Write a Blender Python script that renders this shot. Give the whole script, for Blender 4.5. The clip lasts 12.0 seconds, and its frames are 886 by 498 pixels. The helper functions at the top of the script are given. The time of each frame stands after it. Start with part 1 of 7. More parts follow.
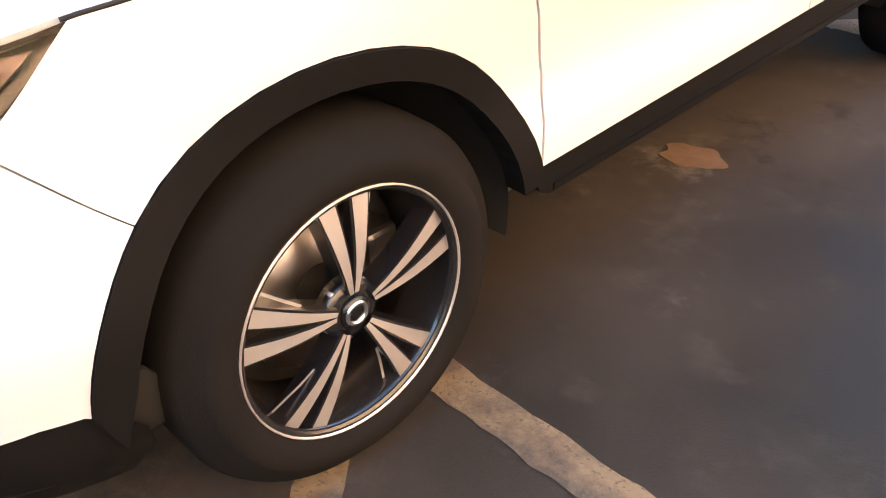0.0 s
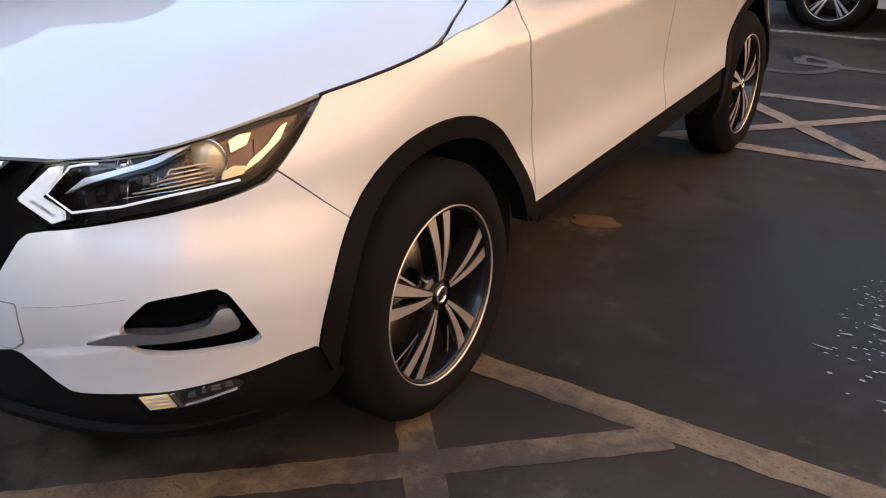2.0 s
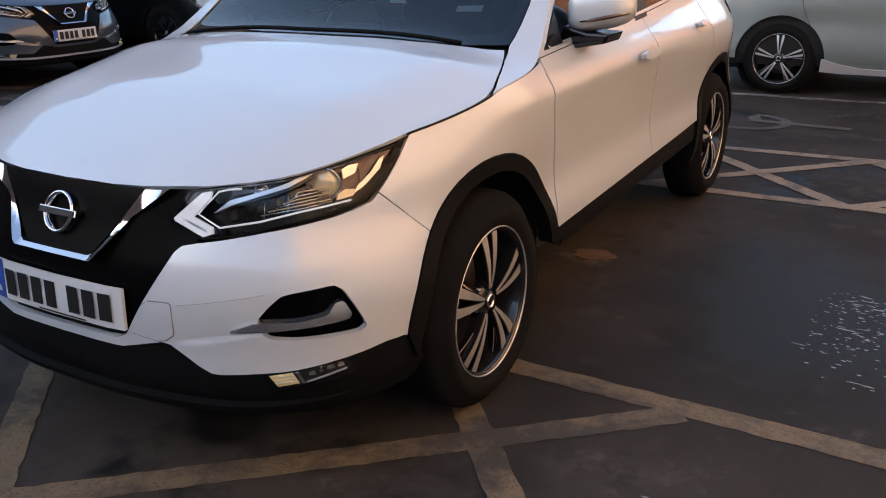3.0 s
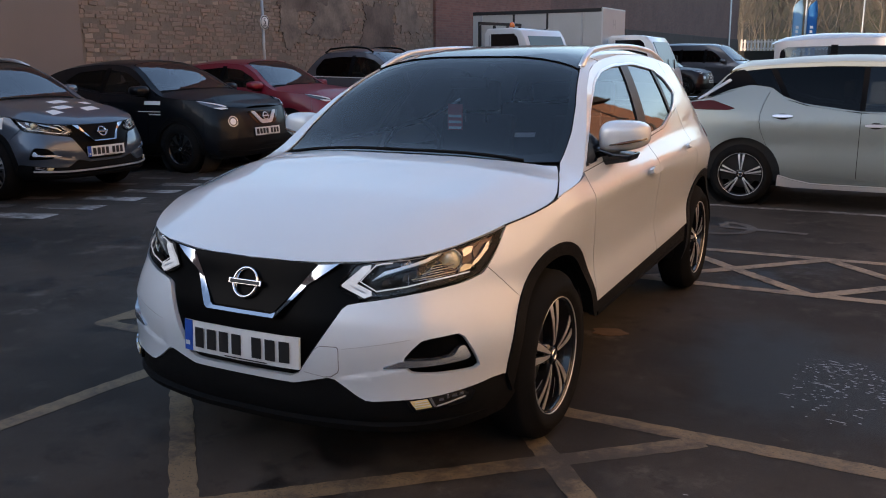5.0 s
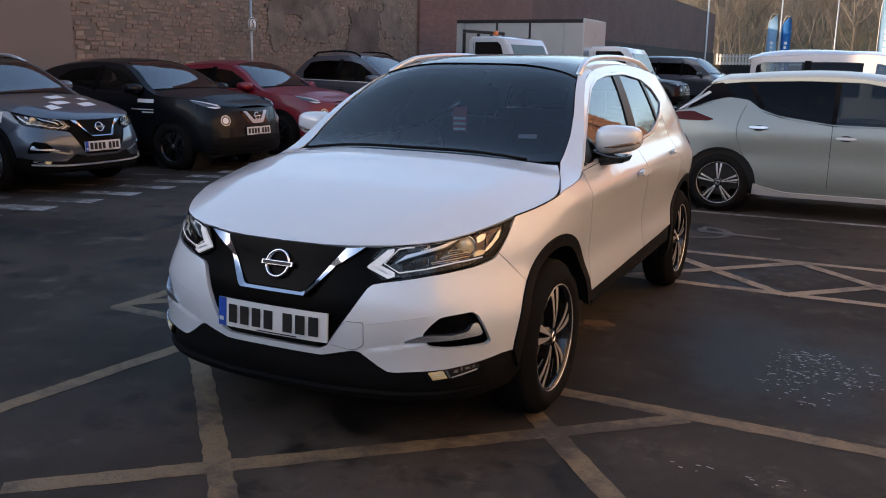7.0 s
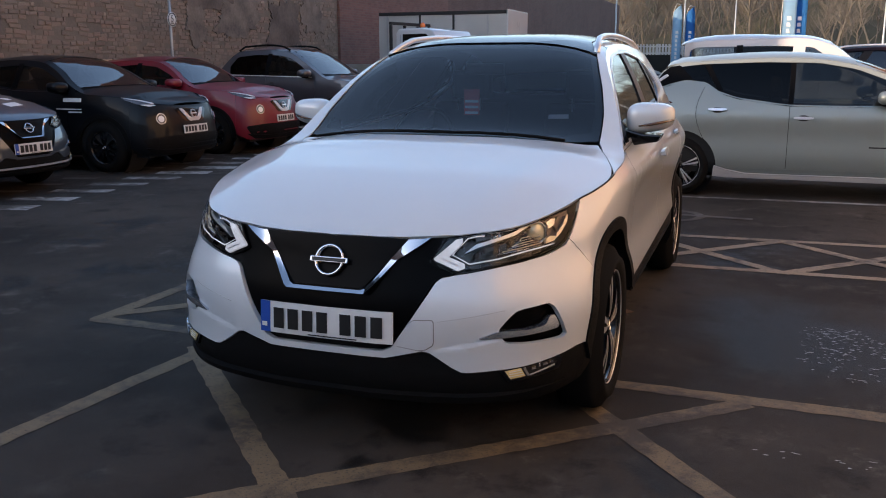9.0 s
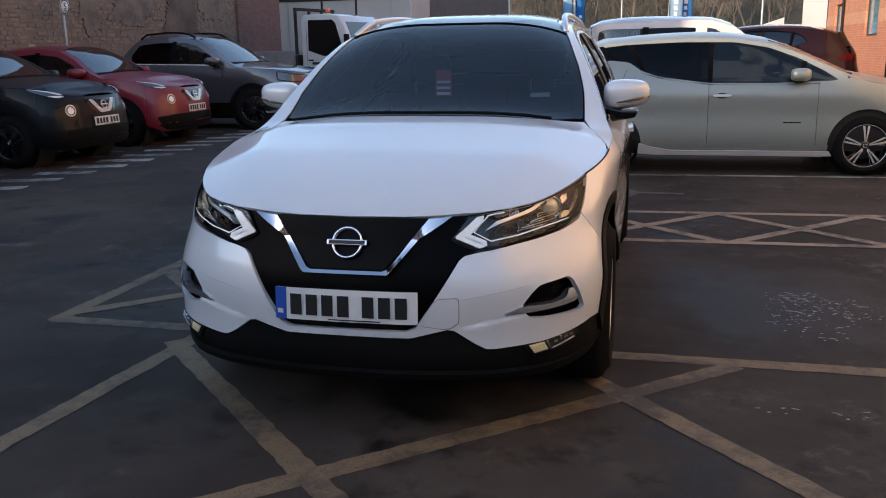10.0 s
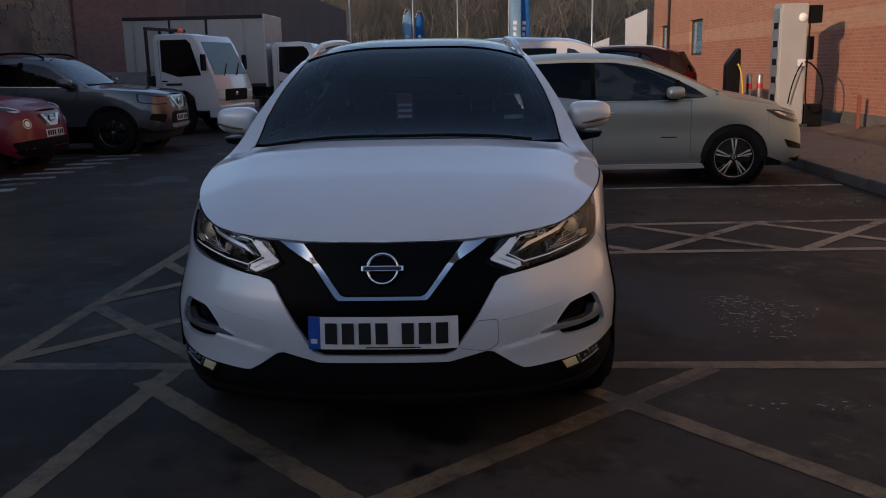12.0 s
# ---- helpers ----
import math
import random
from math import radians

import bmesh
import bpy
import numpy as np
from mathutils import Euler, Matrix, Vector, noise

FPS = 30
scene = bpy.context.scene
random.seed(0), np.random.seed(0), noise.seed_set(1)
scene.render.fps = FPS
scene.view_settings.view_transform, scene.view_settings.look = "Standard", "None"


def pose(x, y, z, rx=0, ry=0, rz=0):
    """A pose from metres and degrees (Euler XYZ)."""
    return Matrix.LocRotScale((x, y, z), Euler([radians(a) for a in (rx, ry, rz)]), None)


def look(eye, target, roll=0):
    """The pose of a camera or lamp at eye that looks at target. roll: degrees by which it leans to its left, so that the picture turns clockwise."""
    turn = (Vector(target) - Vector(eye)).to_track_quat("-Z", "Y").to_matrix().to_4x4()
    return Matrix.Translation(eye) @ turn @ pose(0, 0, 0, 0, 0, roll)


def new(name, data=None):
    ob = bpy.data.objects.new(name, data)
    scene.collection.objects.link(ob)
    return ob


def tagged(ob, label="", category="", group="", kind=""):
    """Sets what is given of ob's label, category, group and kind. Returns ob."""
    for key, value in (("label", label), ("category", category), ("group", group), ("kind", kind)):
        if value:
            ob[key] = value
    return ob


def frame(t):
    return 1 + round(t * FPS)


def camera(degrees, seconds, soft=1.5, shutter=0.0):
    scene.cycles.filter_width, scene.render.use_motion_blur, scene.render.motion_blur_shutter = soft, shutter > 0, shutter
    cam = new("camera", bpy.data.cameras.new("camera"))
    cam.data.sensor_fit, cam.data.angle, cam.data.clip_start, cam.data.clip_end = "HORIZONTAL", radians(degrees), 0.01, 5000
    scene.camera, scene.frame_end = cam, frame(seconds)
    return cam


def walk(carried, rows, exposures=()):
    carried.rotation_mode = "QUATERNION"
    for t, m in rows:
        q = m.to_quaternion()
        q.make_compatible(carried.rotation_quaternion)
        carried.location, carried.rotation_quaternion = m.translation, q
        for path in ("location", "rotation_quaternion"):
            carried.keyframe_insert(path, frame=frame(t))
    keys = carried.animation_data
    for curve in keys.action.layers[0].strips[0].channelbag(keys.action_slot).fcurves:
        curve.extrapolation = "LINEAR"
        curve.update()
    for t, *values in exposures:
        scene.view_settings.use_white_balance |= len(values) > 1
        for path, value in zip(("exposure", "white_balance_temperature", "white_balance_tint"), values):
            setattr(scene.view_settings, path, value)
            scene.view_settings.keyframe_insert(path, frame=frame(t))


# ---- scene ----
cam = camera(54.0, 12.0, 1.05)
PATH = [
    (0, (1.815, -0.683, 1.265), (0.611, 0.445, 0.134), -2.0),
    (0.5, (1.869, -0.917, 1.277), (0.759, 0.377, 0.231), -1.4),
    (1, (1.963, -1.138, 1.308), (0.872, 0.218, 0.323), -1.1),
    (1.5, (2.035, -1.373, 1.35), (0.953, 0.041, 0.439), -0.8),
    (2, (1.972, -1.642, 1.365), (0.958, -0.127, 0.544), -0.7),
    (2.5, (1.991, -1.92, 1.372), (1.005, -0.349, 0.626), -1.4),
    (3, (2.015, -2.206, 1.406), (1.05, -0.589, 0.733), -1.1),
    (3.5, (1.944, -2.443, 1.419), (1.033, -0.762, 0.832), -0.5),
    (5.3, (2.045, -3.248, 1.518), (1.127, -1.521, 1.098), -0.6),
    (5.5, (2.046, -3.297, 1.515), (1.128, -1.571, 1.093), -0.7),
    (6, (2.122, -3.424, 1.504), (1.193, -1.707, 1.072), -0.4),
    (6.5, (2.153, -3.49, 1.515), (1.232, -1.768, 1.083), 0.3),
    (7, (2.047, -3.517, 1.507), (1.183, -1.761, 1.095), 1.0),
    (7.2, (1.993, -3.54, 1.498), (1.157, -1.769, 1.094), 0.8),
    (8.8, (1.497, -3.492, 1.436), (0.79, -1.668, 1.011), -0.1),
    (9, (1.422, -3.508, 1.423), (0.745, -1.674, 1.004), -0.2),
    (9.5, (1.216, -3.602, 1.415), (0.663, -1.727, 0.989), -0.5),
    (10, (1.009, -3.639, 1.397), (0.561, -1.742, 0.947), -1.0),
    (10.5, (0.791, -3.562, 1.38), (0.401, -1.65, 0.944), -1.3),
    (11, (0.604, -3.635, 1.392), (0.329, -1.695, 0.993), -1.2),
    (11.5, (0.405, -3.706, 1.414), (0.281, -1.751, 1.01), -1.3),
    (12, (0.336, -3.75, 1.431), (0.253, -1.796, 1.015), -1.2),
]
EXPOSURES = [(0, 4.04, 6300, 13), (0.5, 3.4, 6000, 13), (1.5, 2.8, 6500, 16), (2.5, 2.28, 6450, 17), (3.5, 1.98, 6350, 17), (5.5, 1.85, 6400, 17), (7, 1.89, 6400, 18),
             (9, 1.81, 6300, 18), (9.5, 1.57, 6250, 17), (10, 1.81, 6250, 17), (10.5, 2.01, 6300, 18), (11, 1.94, 6300, 19), (11.5, 1.17, 6150, 19), (12, 0.51, 6050, 20)]
walk(cam, [(t, look(eye, target, roll)) for t, eye, target, roll in PATH], EXPOSURES)

# ---- world, sun and exposure ----
world = bpy.data.worlds.new("world")
scene.world = world
world.use_nodes = True
wn = world.node_tree.nodes
sky = wn.new("ShaderNodeTexSky")
sky.sky_type, sky.sun_disc = "NISHITA", False
SUN_EL, SUN_AZ = radians(11), math.atan2(-.63, -.78)
sky.sun_elevation, sky.sun_rotation = SUN_EL, SUN_AZ
sky.air_density, sky.dust_density, sky.ozone_density = 1.0, 0.6, 1.0
world.node_tree.links.new(sky.outputs[0], wn["Background"].inputs[0])
wn["Background"].inputs[1].default_value = 0.125
sun = new("sun", bpy.data.lights.new("sun", "SUN"))
sun.data.energy, sun.data.angle, sun.data.color = 2.4, radians(0.6), (1.0, .73, .47)
sun.matrix_world = look((0, 0, 30), (.63 * math.cos(SUN_EL), .78 * math.cos(SUN_EL), 30 - math.sin(SUN_EL)))


# ---- materials ----
def mat(name, base, rough=.5, metal=0., coat=0., bump=0., grain=40., stain=0., stain_scale=2., tint=None, spec=.5, transmission=0., emit=None, strength=0., coords="Object"):
    """A principled material with two scales of variation: stain (broad) and grain (fine, in roughness, colour and relief)."""
    m = bpy.data.materials.new(name)
    m.use_nodes = True
    nt, b = m.node_tree, m.node_tree.nodes["Principled BSDF"]
    b.inputs["Base Color"].default_value = (*base, 1)
    b.inputs["Roughness"].default_value, b.inputs["Metallic"].default_value = rough, metal
    b.inputs["Coat Weight"].default_value, b.inputs["Coat Roughness"].default_value = coat, .03
    b.inputs["Specular IOR Level"].default_value, b.inputs["Transmission Weight"].default_value = spec, transmission
    if emit:
        b.inputs["Emission Color"].default_value, b.inputs["Emission Strength"].default_value = (*emit, 1), strength
    if stain or bump:
        co = nt.nodes.new("ShaderNodeTexCoord")
    if stain:
        n1, n2 = nt.nodes.new("ShaderNodeTexNoise"), nt.nodes.new("ShaderNodeTexNoise")
        n1.inputs["Scale"].default_value, n1.inputs["Detail"].default_value = stain_scale, 6
        n2.inputs["Scale"].default_value, n2.inputs["Detail"].default_value = grain, 3
        for n in (n1, n2):
            nt.links.new(co.outputs[coords], n.inputs["Vector"])
        add = nt.nodes.new("ShaderNodeMath")
        add.operation = "MULTIPLY_ADD"
        add.inputs[1].default_value = .4
        nt.links.new(n2.outputs["Fac"], add.inputs[0])
        nt.links.new(n1.outputs["Fac"], add.inputs[2])
        rmp = nt.nodes.new("ShaderNodeMapRange")
        rmp.inputs["From Min"].default_value, rmp.inputs["From Max"].default_value = .45, .95
        nt.links.new(add.outputs[0], rmp.inputs["Value"])
        mix = nt.nodes.new("ShaderNodeMix")
        mix.data_type = "RGBA"
        t = tint or tuple(c * .55 for c in base)
        mix.inputs[6].default_value, mix.inputs[7].default_value = (*base, 1), tuple(base[i] * (1 - stain) + t[i] * stain for i in range(3)) + (1,)
        nt.links.new(rmp.outputs[0], mix.inputs[0])
        nt.links.new(mix.outputs[2], b.inputs["Base Color"])
        rr = nt.nodes.new("ShaderNodeMapRange")
        rr.inputs["To Min"].default_value, rr.inputs["To Max"].default_value = max(rough - .12 * stain, .02), min(rough + .12 * stain, 1)
        nt.links.new(n1.outputs["Fac"], rr.inputs["Value"])
        nt.links.new(rr.outputs[0], b.inputs["Roughness"])
    if bump:
        n3, bp = nt.nodes.new("ShaderNodeTexNoise"), nt.nodes.new("ShaderNodeBump")
        n3.inputs["Scale"].default_value, n3.inputs["Detail"].default_value = grain, 4
        nt.links.new(co.outputs[coords], n3.inputs["Vector"])
        bp.inputs["Strength"].default_value, bp.inputs["Distance"].default_value = bump, .01
        nt.links.new(n3.outputs["Fac"], bp.inputs["Height"])
        nt.links.new(bp.outputs[0], b.inputs["Normal"])
    return m


def paint(name, base, metal=0., dirt=.25):
    return mat(name, base, .32, metal, coat=1.0, stain=dirt, stain_scale=1.3, grain=700, tint=tuple(c * .8 for c in base))


PEARL = paint("white_pearl_paint", (.665, .697, .715), .14, dirt=.12)
WHITE_PAINT = paint("white_paint", (.46, .46, .475), dirt=.3)
GREY_PAINT = paint("gunmetal_grey_paint", (.075, .093, .12), .6)
BLACK_PAINT = mat("black_paint", (.004, .005, .007), .35, coat=.16, stain=.2, stain_scale=1.3, grain=700, spec=.15)
RED_PAINT = mat("dark_red_paint", (.18, .004, .016), .40, 0., coat=.35, stain=.25, stain_scale=1.3, grain=700)
SILVER_PAINT = mat("silver_paint", (.252, .285, .275), .36, .35, coat=.35, stain=.25, stain_scale=1.3, grain=700, tint=(.20, .228, .22))
BRONZE_PAINT = paint("dark_grey_bronze_paint", (.066, .070, .082), .5)
MAROON_PAINT = mat("maroon_paint", (.012, .003, .004), .35, coat=.2, stain=.25, stain_scale=1.3, grain=700, spec=.2)
PLASTIC = mat("black_textured_plastic", (.0055, .0055, .0058), .55, bump=.2, grain=900, stain=.4, tint=(.010, .0095, .009), spec=.07)
GLOSS = mat("gloss_black_plastic", (.005, .005, .0055), .10, coat=.15, spec=.35)
DARK = mat("dark_inner_liner", (.010, .010, .010), .9, stain=.3)
RUBBER = mat("tyre_rubber", (.0095, .0094, .0093), .95, bump=.12, grain=260, spec=.06, stain=.5, tint=(.016, .015, .0145), stain_scale=6)
CHROME = mat("bright_chrome", (.82, .83, .85), .07, 1.0)
SATIN = mat("satin_chrome", (.74, .75, .77), .28, .7)
MACHINED = mat("machined_alloy_face", (.62, .60, .585), .38, .75, bump=.05, grain=800)
ALLOY_DARK = mat("black_alloy_also_shade", (.010, .010, .011), .25, coat=.5)
STEEL = mat("brake_steel", (.35, .34, .33), .35, 1.0, stain=.5, tint=(.2, .12, .08))
BULB = mat("cream_projector_lens", (.95, .81, .53), .3, .25, coat=1.0, stain=.4, stain_scale=30)
SEAT = mat("dark_seat_fabric", (.02, .02, .022), .9, bump=.3, grain=300, stain=.3)
PLATE_WHITE = mat("white_plate", (.72, .72, .70), .4, coat=.4, stain=.1)
PLATE_BLUE = mat("plate_blue_band", (.02, .08, .38), .35)
INK = mat("black_ink", (.008, .008, .008), .5)
PAPER = mat("white_sticker", (.75, .75, .73), .6)
RED_LENS = mat("red_lamp_lens", (.06, .002, .003), .2, coat=.05, spec=.12)
PALE_TRIM = mat("pale_silver_trim", (.52, .52, .53), .3, .25, coat=.5)


def glass_mat(name, tint, clear):
    """Thin car glass: a gloss over a tinted see-through layer."""
    m = bpy.data.materials.new(name)
    m.use_nodes = True
    nt = m.node_tree
    nt.nodes.remove(nt.nodes["Principled BSDF"])
    out = nt.nodes["Material Output"]
    gl, tr, mx, fr = (nt.nodes.new(k) for k in ("ShaderNodeBsdfGlossy", "ShaderNodeBsdfTransparent", "ShaderNodeMixShader", "ShaderNodeFresnel"))
    fr.inputs["IOR"].default_value = clear
    gl.inputs["Roughness"].default_value = .015
    tr.inputs["Color"].default_value = (*tint, 1)
    nt.links.new(fr.outputs[0], mx.inputs[0])
    nt.links.new(tr.outputs[0], mx.inputs[1])
    nt.links.new(gl.outputs[0], mx.inputs[2])
    nt.links.new(mx.outputs[0], out.inputs["Surface"])
    return m


SCREEN_GLASS = glass_mat("windscreen_glass", (.66, .74, .77), 1.78)
FRONT_GLASS = glass_mat("clear_side_glass", (.42, .46, .47), 1.8)
ROW_GLASS = glass_mat("sky_reflecting_windscreen", (.30, .33, .34), 3.4)
ROW_SIDE_GLASS = glass_mat("smoked_front_side_glass", (.15, .17, .18), 1.5)
SIDE_GLASS = glass_mat("tinted_side_glass", (.05, .055, .06), 2.0)
DARK_GLASS = glass_mat("privacy_glass", (.03, .033, .036), 1.3)
LAMP_GLASS = glass_mat("lamp_cover_glass", (.96, .96, .96), 1.27)


# ---- helpers for meshes ----
def link_bm(name, bm, material, parent=None, label="", smooth_all=None):
    if smooth_all is not None:
        for f in bm.faces:
            f.smooth = smooth_all
    me = bpy.data.meshes.new(name)
    bm.to_mesh(me)
    bm.free()
    for m in material if isinstance(material, (list, tuple)) else (material,):
        me.materials.append(m)
    ob = new(name, me)
    ob.parent = parent
    if label:
        ob["label"] = label
    return ob


def part(name, bm, material, parent, label="", smooth_all=None):
    return link_bm(name, bm, material, parent, label, smooth_all)


def thing(name, m, label, category, group="", kind=""):
    ob = new(name)
    ob.matrix_world = m
    return tagged(ob, label, category, group, kind)


def box(bm, lo, hi, bevel=0.0, m=None):
    """Adds a box with bevelled edges to bm."""
    b2 = bmesh.new()
    bmesh.ops.create_cube(b2, size=1)
    lo, hi = Vector(lo), Vector(hi)
    for v in b2.verts:
        v.co = Vector(((lo[i] + hi[i]) / 2 + v.co[i] * (hi[i] - lo[i])) for i in range(3))
    if bevel:
        bmesh.ops.bevel(b2, geom=b2.edges[:], offset=bevel, segments=2, affect="EDGES", profile=.6)
    if m is not None:
        bmesh.ops.transform(b2, matrix=m, verts=b2.verts)
    merge(bm, b2)
    return bm


def merge(bm, b2):
    me = bpy.data.meshes.new("t")
    b2.to_mesh(me)
    b2.free()
    bm.from_mesh(me)
    bpy.data.meshes.remove(me)


def boxed(lo, hi, bevel=0.0, m=None):
    return box(bmesh.new(), lo, hi, bevel, m)


def lathe(profile, n=48, axis="X"):
    """Turns a profile of (along, radius) round an axis."""
    bm = bmesh.new()
    rows = []
    for k in range(n):
        a = 2 * math.pi * k / n
        c, s = math.cos(a), math.sin(a)
        rows.append([bm.verts.new((h, r * c, r * s) if axis == "X" else (r * c, r * s, h) if axis == "Z" else (r * s, h, r * c)) for h, r in profile])
    for k in range(n):
        p, q = rows[k], rows[(k + 1) % n]
        for i in range(len(profile) - 1):
            bm.faces.new((p[i], p[i + 1], q[i + 1], q[i]))
    bmesh.ops.remove_doubles(bm, verts=bm.verts, dist=1e-5)
    bmesh.ops.recalc_face_normals(bm, faces=bm.faces)
    for f in bm.faces:
        f.smooth = True
    return bm


def tube(points, r, n=8, closed=False):
    """A round tube along points; r a number or one per point."""
    bm = bmesh.new()
    P = [Vector(p) for p in points]
    rings = []
    for i, p in enumerate(P):
        t = (P[min(i + 1, len(P) - 1)] - P[max(i - 1, 0)]).normalized()
        u = t.cross(Vector((0, 0, 1)) if abs(t.z) < .9 else Vector((1, 0, 0))).normalized()
        v = t.cross(u)
        rr = r[i] if isinstance(r, (list, tuple)) else r
        rings.append([bm.verts.new(p + rr * (math.cos(a) * u + math.sin(a) * v)) for a in (2 * math.pi * k / n for k in range(n))])
    for a, b in zip(rings, rings[1:]):
        for k in range(n):
            bm.faces.new((a[k], a[(k + 1) % n], b[(k + 1) % n], b[k]))
    bm.faces.new(rings[0][::-1])
    bm.faces.new(rings[-1])
    bmesh.ops.recalc_face_normals(bm, faces=bm.faces)
    for f in bm.faces:
        f.smooth = True
    return bm


def prism(outline, y0, y1, plane="XZ", bevel=0.0):
    """A flat outline pushed through from y0 to y1 (XZ: along y; YZ: along x; XY: along z)."""
    bm = bmesh.new()
    put = {"XZ": lambda a, b, d: (a, d, b), "YZ": lambda a, b, d: (d, a, b), "XY": lambda a, b, d: (a, b, d)}[plane]
    lo = [bm.verts.new(put(a, b, y0)) for a, b in outline]
    hi = [bm.verts.new(put(a, b, y1)) for a, b in outline]
    bm.faces.new(lo), bm.faces.new(hi[::-1])
    for i in range(len(lo)):
        j = (i + 1) % len(lo)
        bm.faces.new((lo[j], lo[i], hi[i], hi[j]))
    bmesh.ops.recalc_face_normals(bm, faces=bm.faces)
    if bevel:
        bmesh.ops.bevel(bm, geom=bm.edges[:], offset=bevel, segments=2, affect="EDGES", profile=.6)
    return bm


def cut_corners(ring, times=1, q=.25):
    for _ in range(times):
        out = []
        for i, p in enumerate(ring):
            n = ring[(i + 1) % len(ring)]
            out += [(p[0] * (1 - q) + n[0] * q, p[1] * (1 - q) + n[1] * q), (p[0] * q + n[0] * (1 - q), p[1] * q + n[1] * (1 - q))]
        ring = out
    return ring


def arc(cy, cz, r, a0, a1, n=14):
    return [(cy + r * math.cos(radians(a0 + (a1 - a0) * k / n)), cz + r * math.sin(radians(a0 + (a1 - a0) * k / n))) for k in range(n + 1)]


def sheet(rings, f, off=0.0, thick=.012, step=.06, folds=()):
    """A panel: the first ring less the others (holes), in the skin's own two coordinates, laid on the skin f at a height off, with turned-in edges. folds: points and normals of lines to be cut into it."""
    bm = bmesh.new()
    for ring in rings:
        vs = [bm.verts.new((a, b, 0)) for a, b in ring]
        for i in range(len(vs)):
            bm.edges.new((vs[i], vs[(i + 1) % len(vs)]))
    bmesh.ops.triangle_fill(bm, use_beauty=True, use_dissolve=False, edges=bm.edges[:])
    a = [v.co.x for v in bm.verts]
    b = [v.co.y for v in bm.verts]
    for lo, hi, nor in ((min(a), max(a), (1, 0, 0)), (min(b), max(b), (0, 1, 0))):
        k = math.ceil(lo / step)
        while k * step < hi:
            g = bm.verts[:] + bm.edges[:] + bm.faces[:]
            bmesh.ops.bisect_plane(bm, geom=g, plane_co=Vector(nor) * k * step, plane_no=nor, dist=1e-5)
            k += 1
    for p, nor in folds:
        bmesh.ops.bisect_plane(bm, geom=bm.verts[:] + bm.edges[:] + bm.faces[:], plane_co=(*p, 0), plane_no=(*nor, 0), dist=1e-5)
    bmesh.ops.remove_doubles(bm, verts=bm.verts, dist=1e-5)
    bm.normal_update()
    for fc in bm.faces:
        if fc.normal.z < 0:
            fc.normal_flip()
    bm.verts.ensure_lookup_table()
    A, B = np.array([v.co.x for v in bm.verts]), np.array([v.co.y for v in bm.verts])
    off = off(A, B) if callable(off) else off
    top = f(A, B, off)
    rim = [e for e in bm.edges if len(e.link_faces) == 1]
    for fc in bm.faces:
        fc.smooth = True
    if thick:
        low = f(A, B, off - thick)
        twin = {}
        pairs = []
        for e in rim:
            lp = e.link_loops[0]
            pairs.append((lp.vert.index, lp.link_loop_next.vert.index))
        vs = list(bm.verts)
        for i, j in pairs:
            for k in (i, j):
                if k not in twin:
                    twin[k] = bm.verts.new(low[k])
        for v, p in zip(vs, top):
            v.co = p
        up = {}
        for i, j in pairs:
            for k in (i, j):
                if k not in up:
                    up[k] = bm.verts.new(top[k])
            bm.faces.new((up[j], up[i], twin[i], twin[j]))
    else:
        for v, p in zip(list(bm.verts), top):
            v.co = p
    return bm


# ---- car skins: a body side wrapped round a plan curve, and a top skin between the two edges ----
def smooth(pts):
    """A smooth function through (x, y) points, flat in slope at steps."""
    xs, ys = np.array([p[0] for p in pts], float), np.array([p[1] for p in pts], float)
    h, dl = np.diff(xs), np.diff(ys) / np.diff(xs)
    m = np.empty(len(xs))
    m[0], m[-1] = dl[0], dl[-1]
    m[1:-1] = (dl[:-1] * h[1:] + dl[1:] * h[:-1]) / (h[:-1] + h[1:])

    def f(v):
        v = np.clip(np.asarray(v, float), xs[0], xs[-1])
        i = np.clip(np.searchsorted(xs, v) - 1, 0, len(h) - 1)
        t = (v - xs[i]) / h[i]
        a, b = 2 * t**3 - 3 * t**2 + 1, t**3 - 2 * t**2 + t
        return a * ys[i] + b * h[i] * m[i] + (1 - a) * ys[i + 1] + (t**3 - t**2) * h[i] * m[i + 1]
    return f


def ramp(v, a, b):
    t = np.clip((np.asarray(v, float) - a) / (b - a), 0, 1)
    return t * t * (3 - 2 * t)


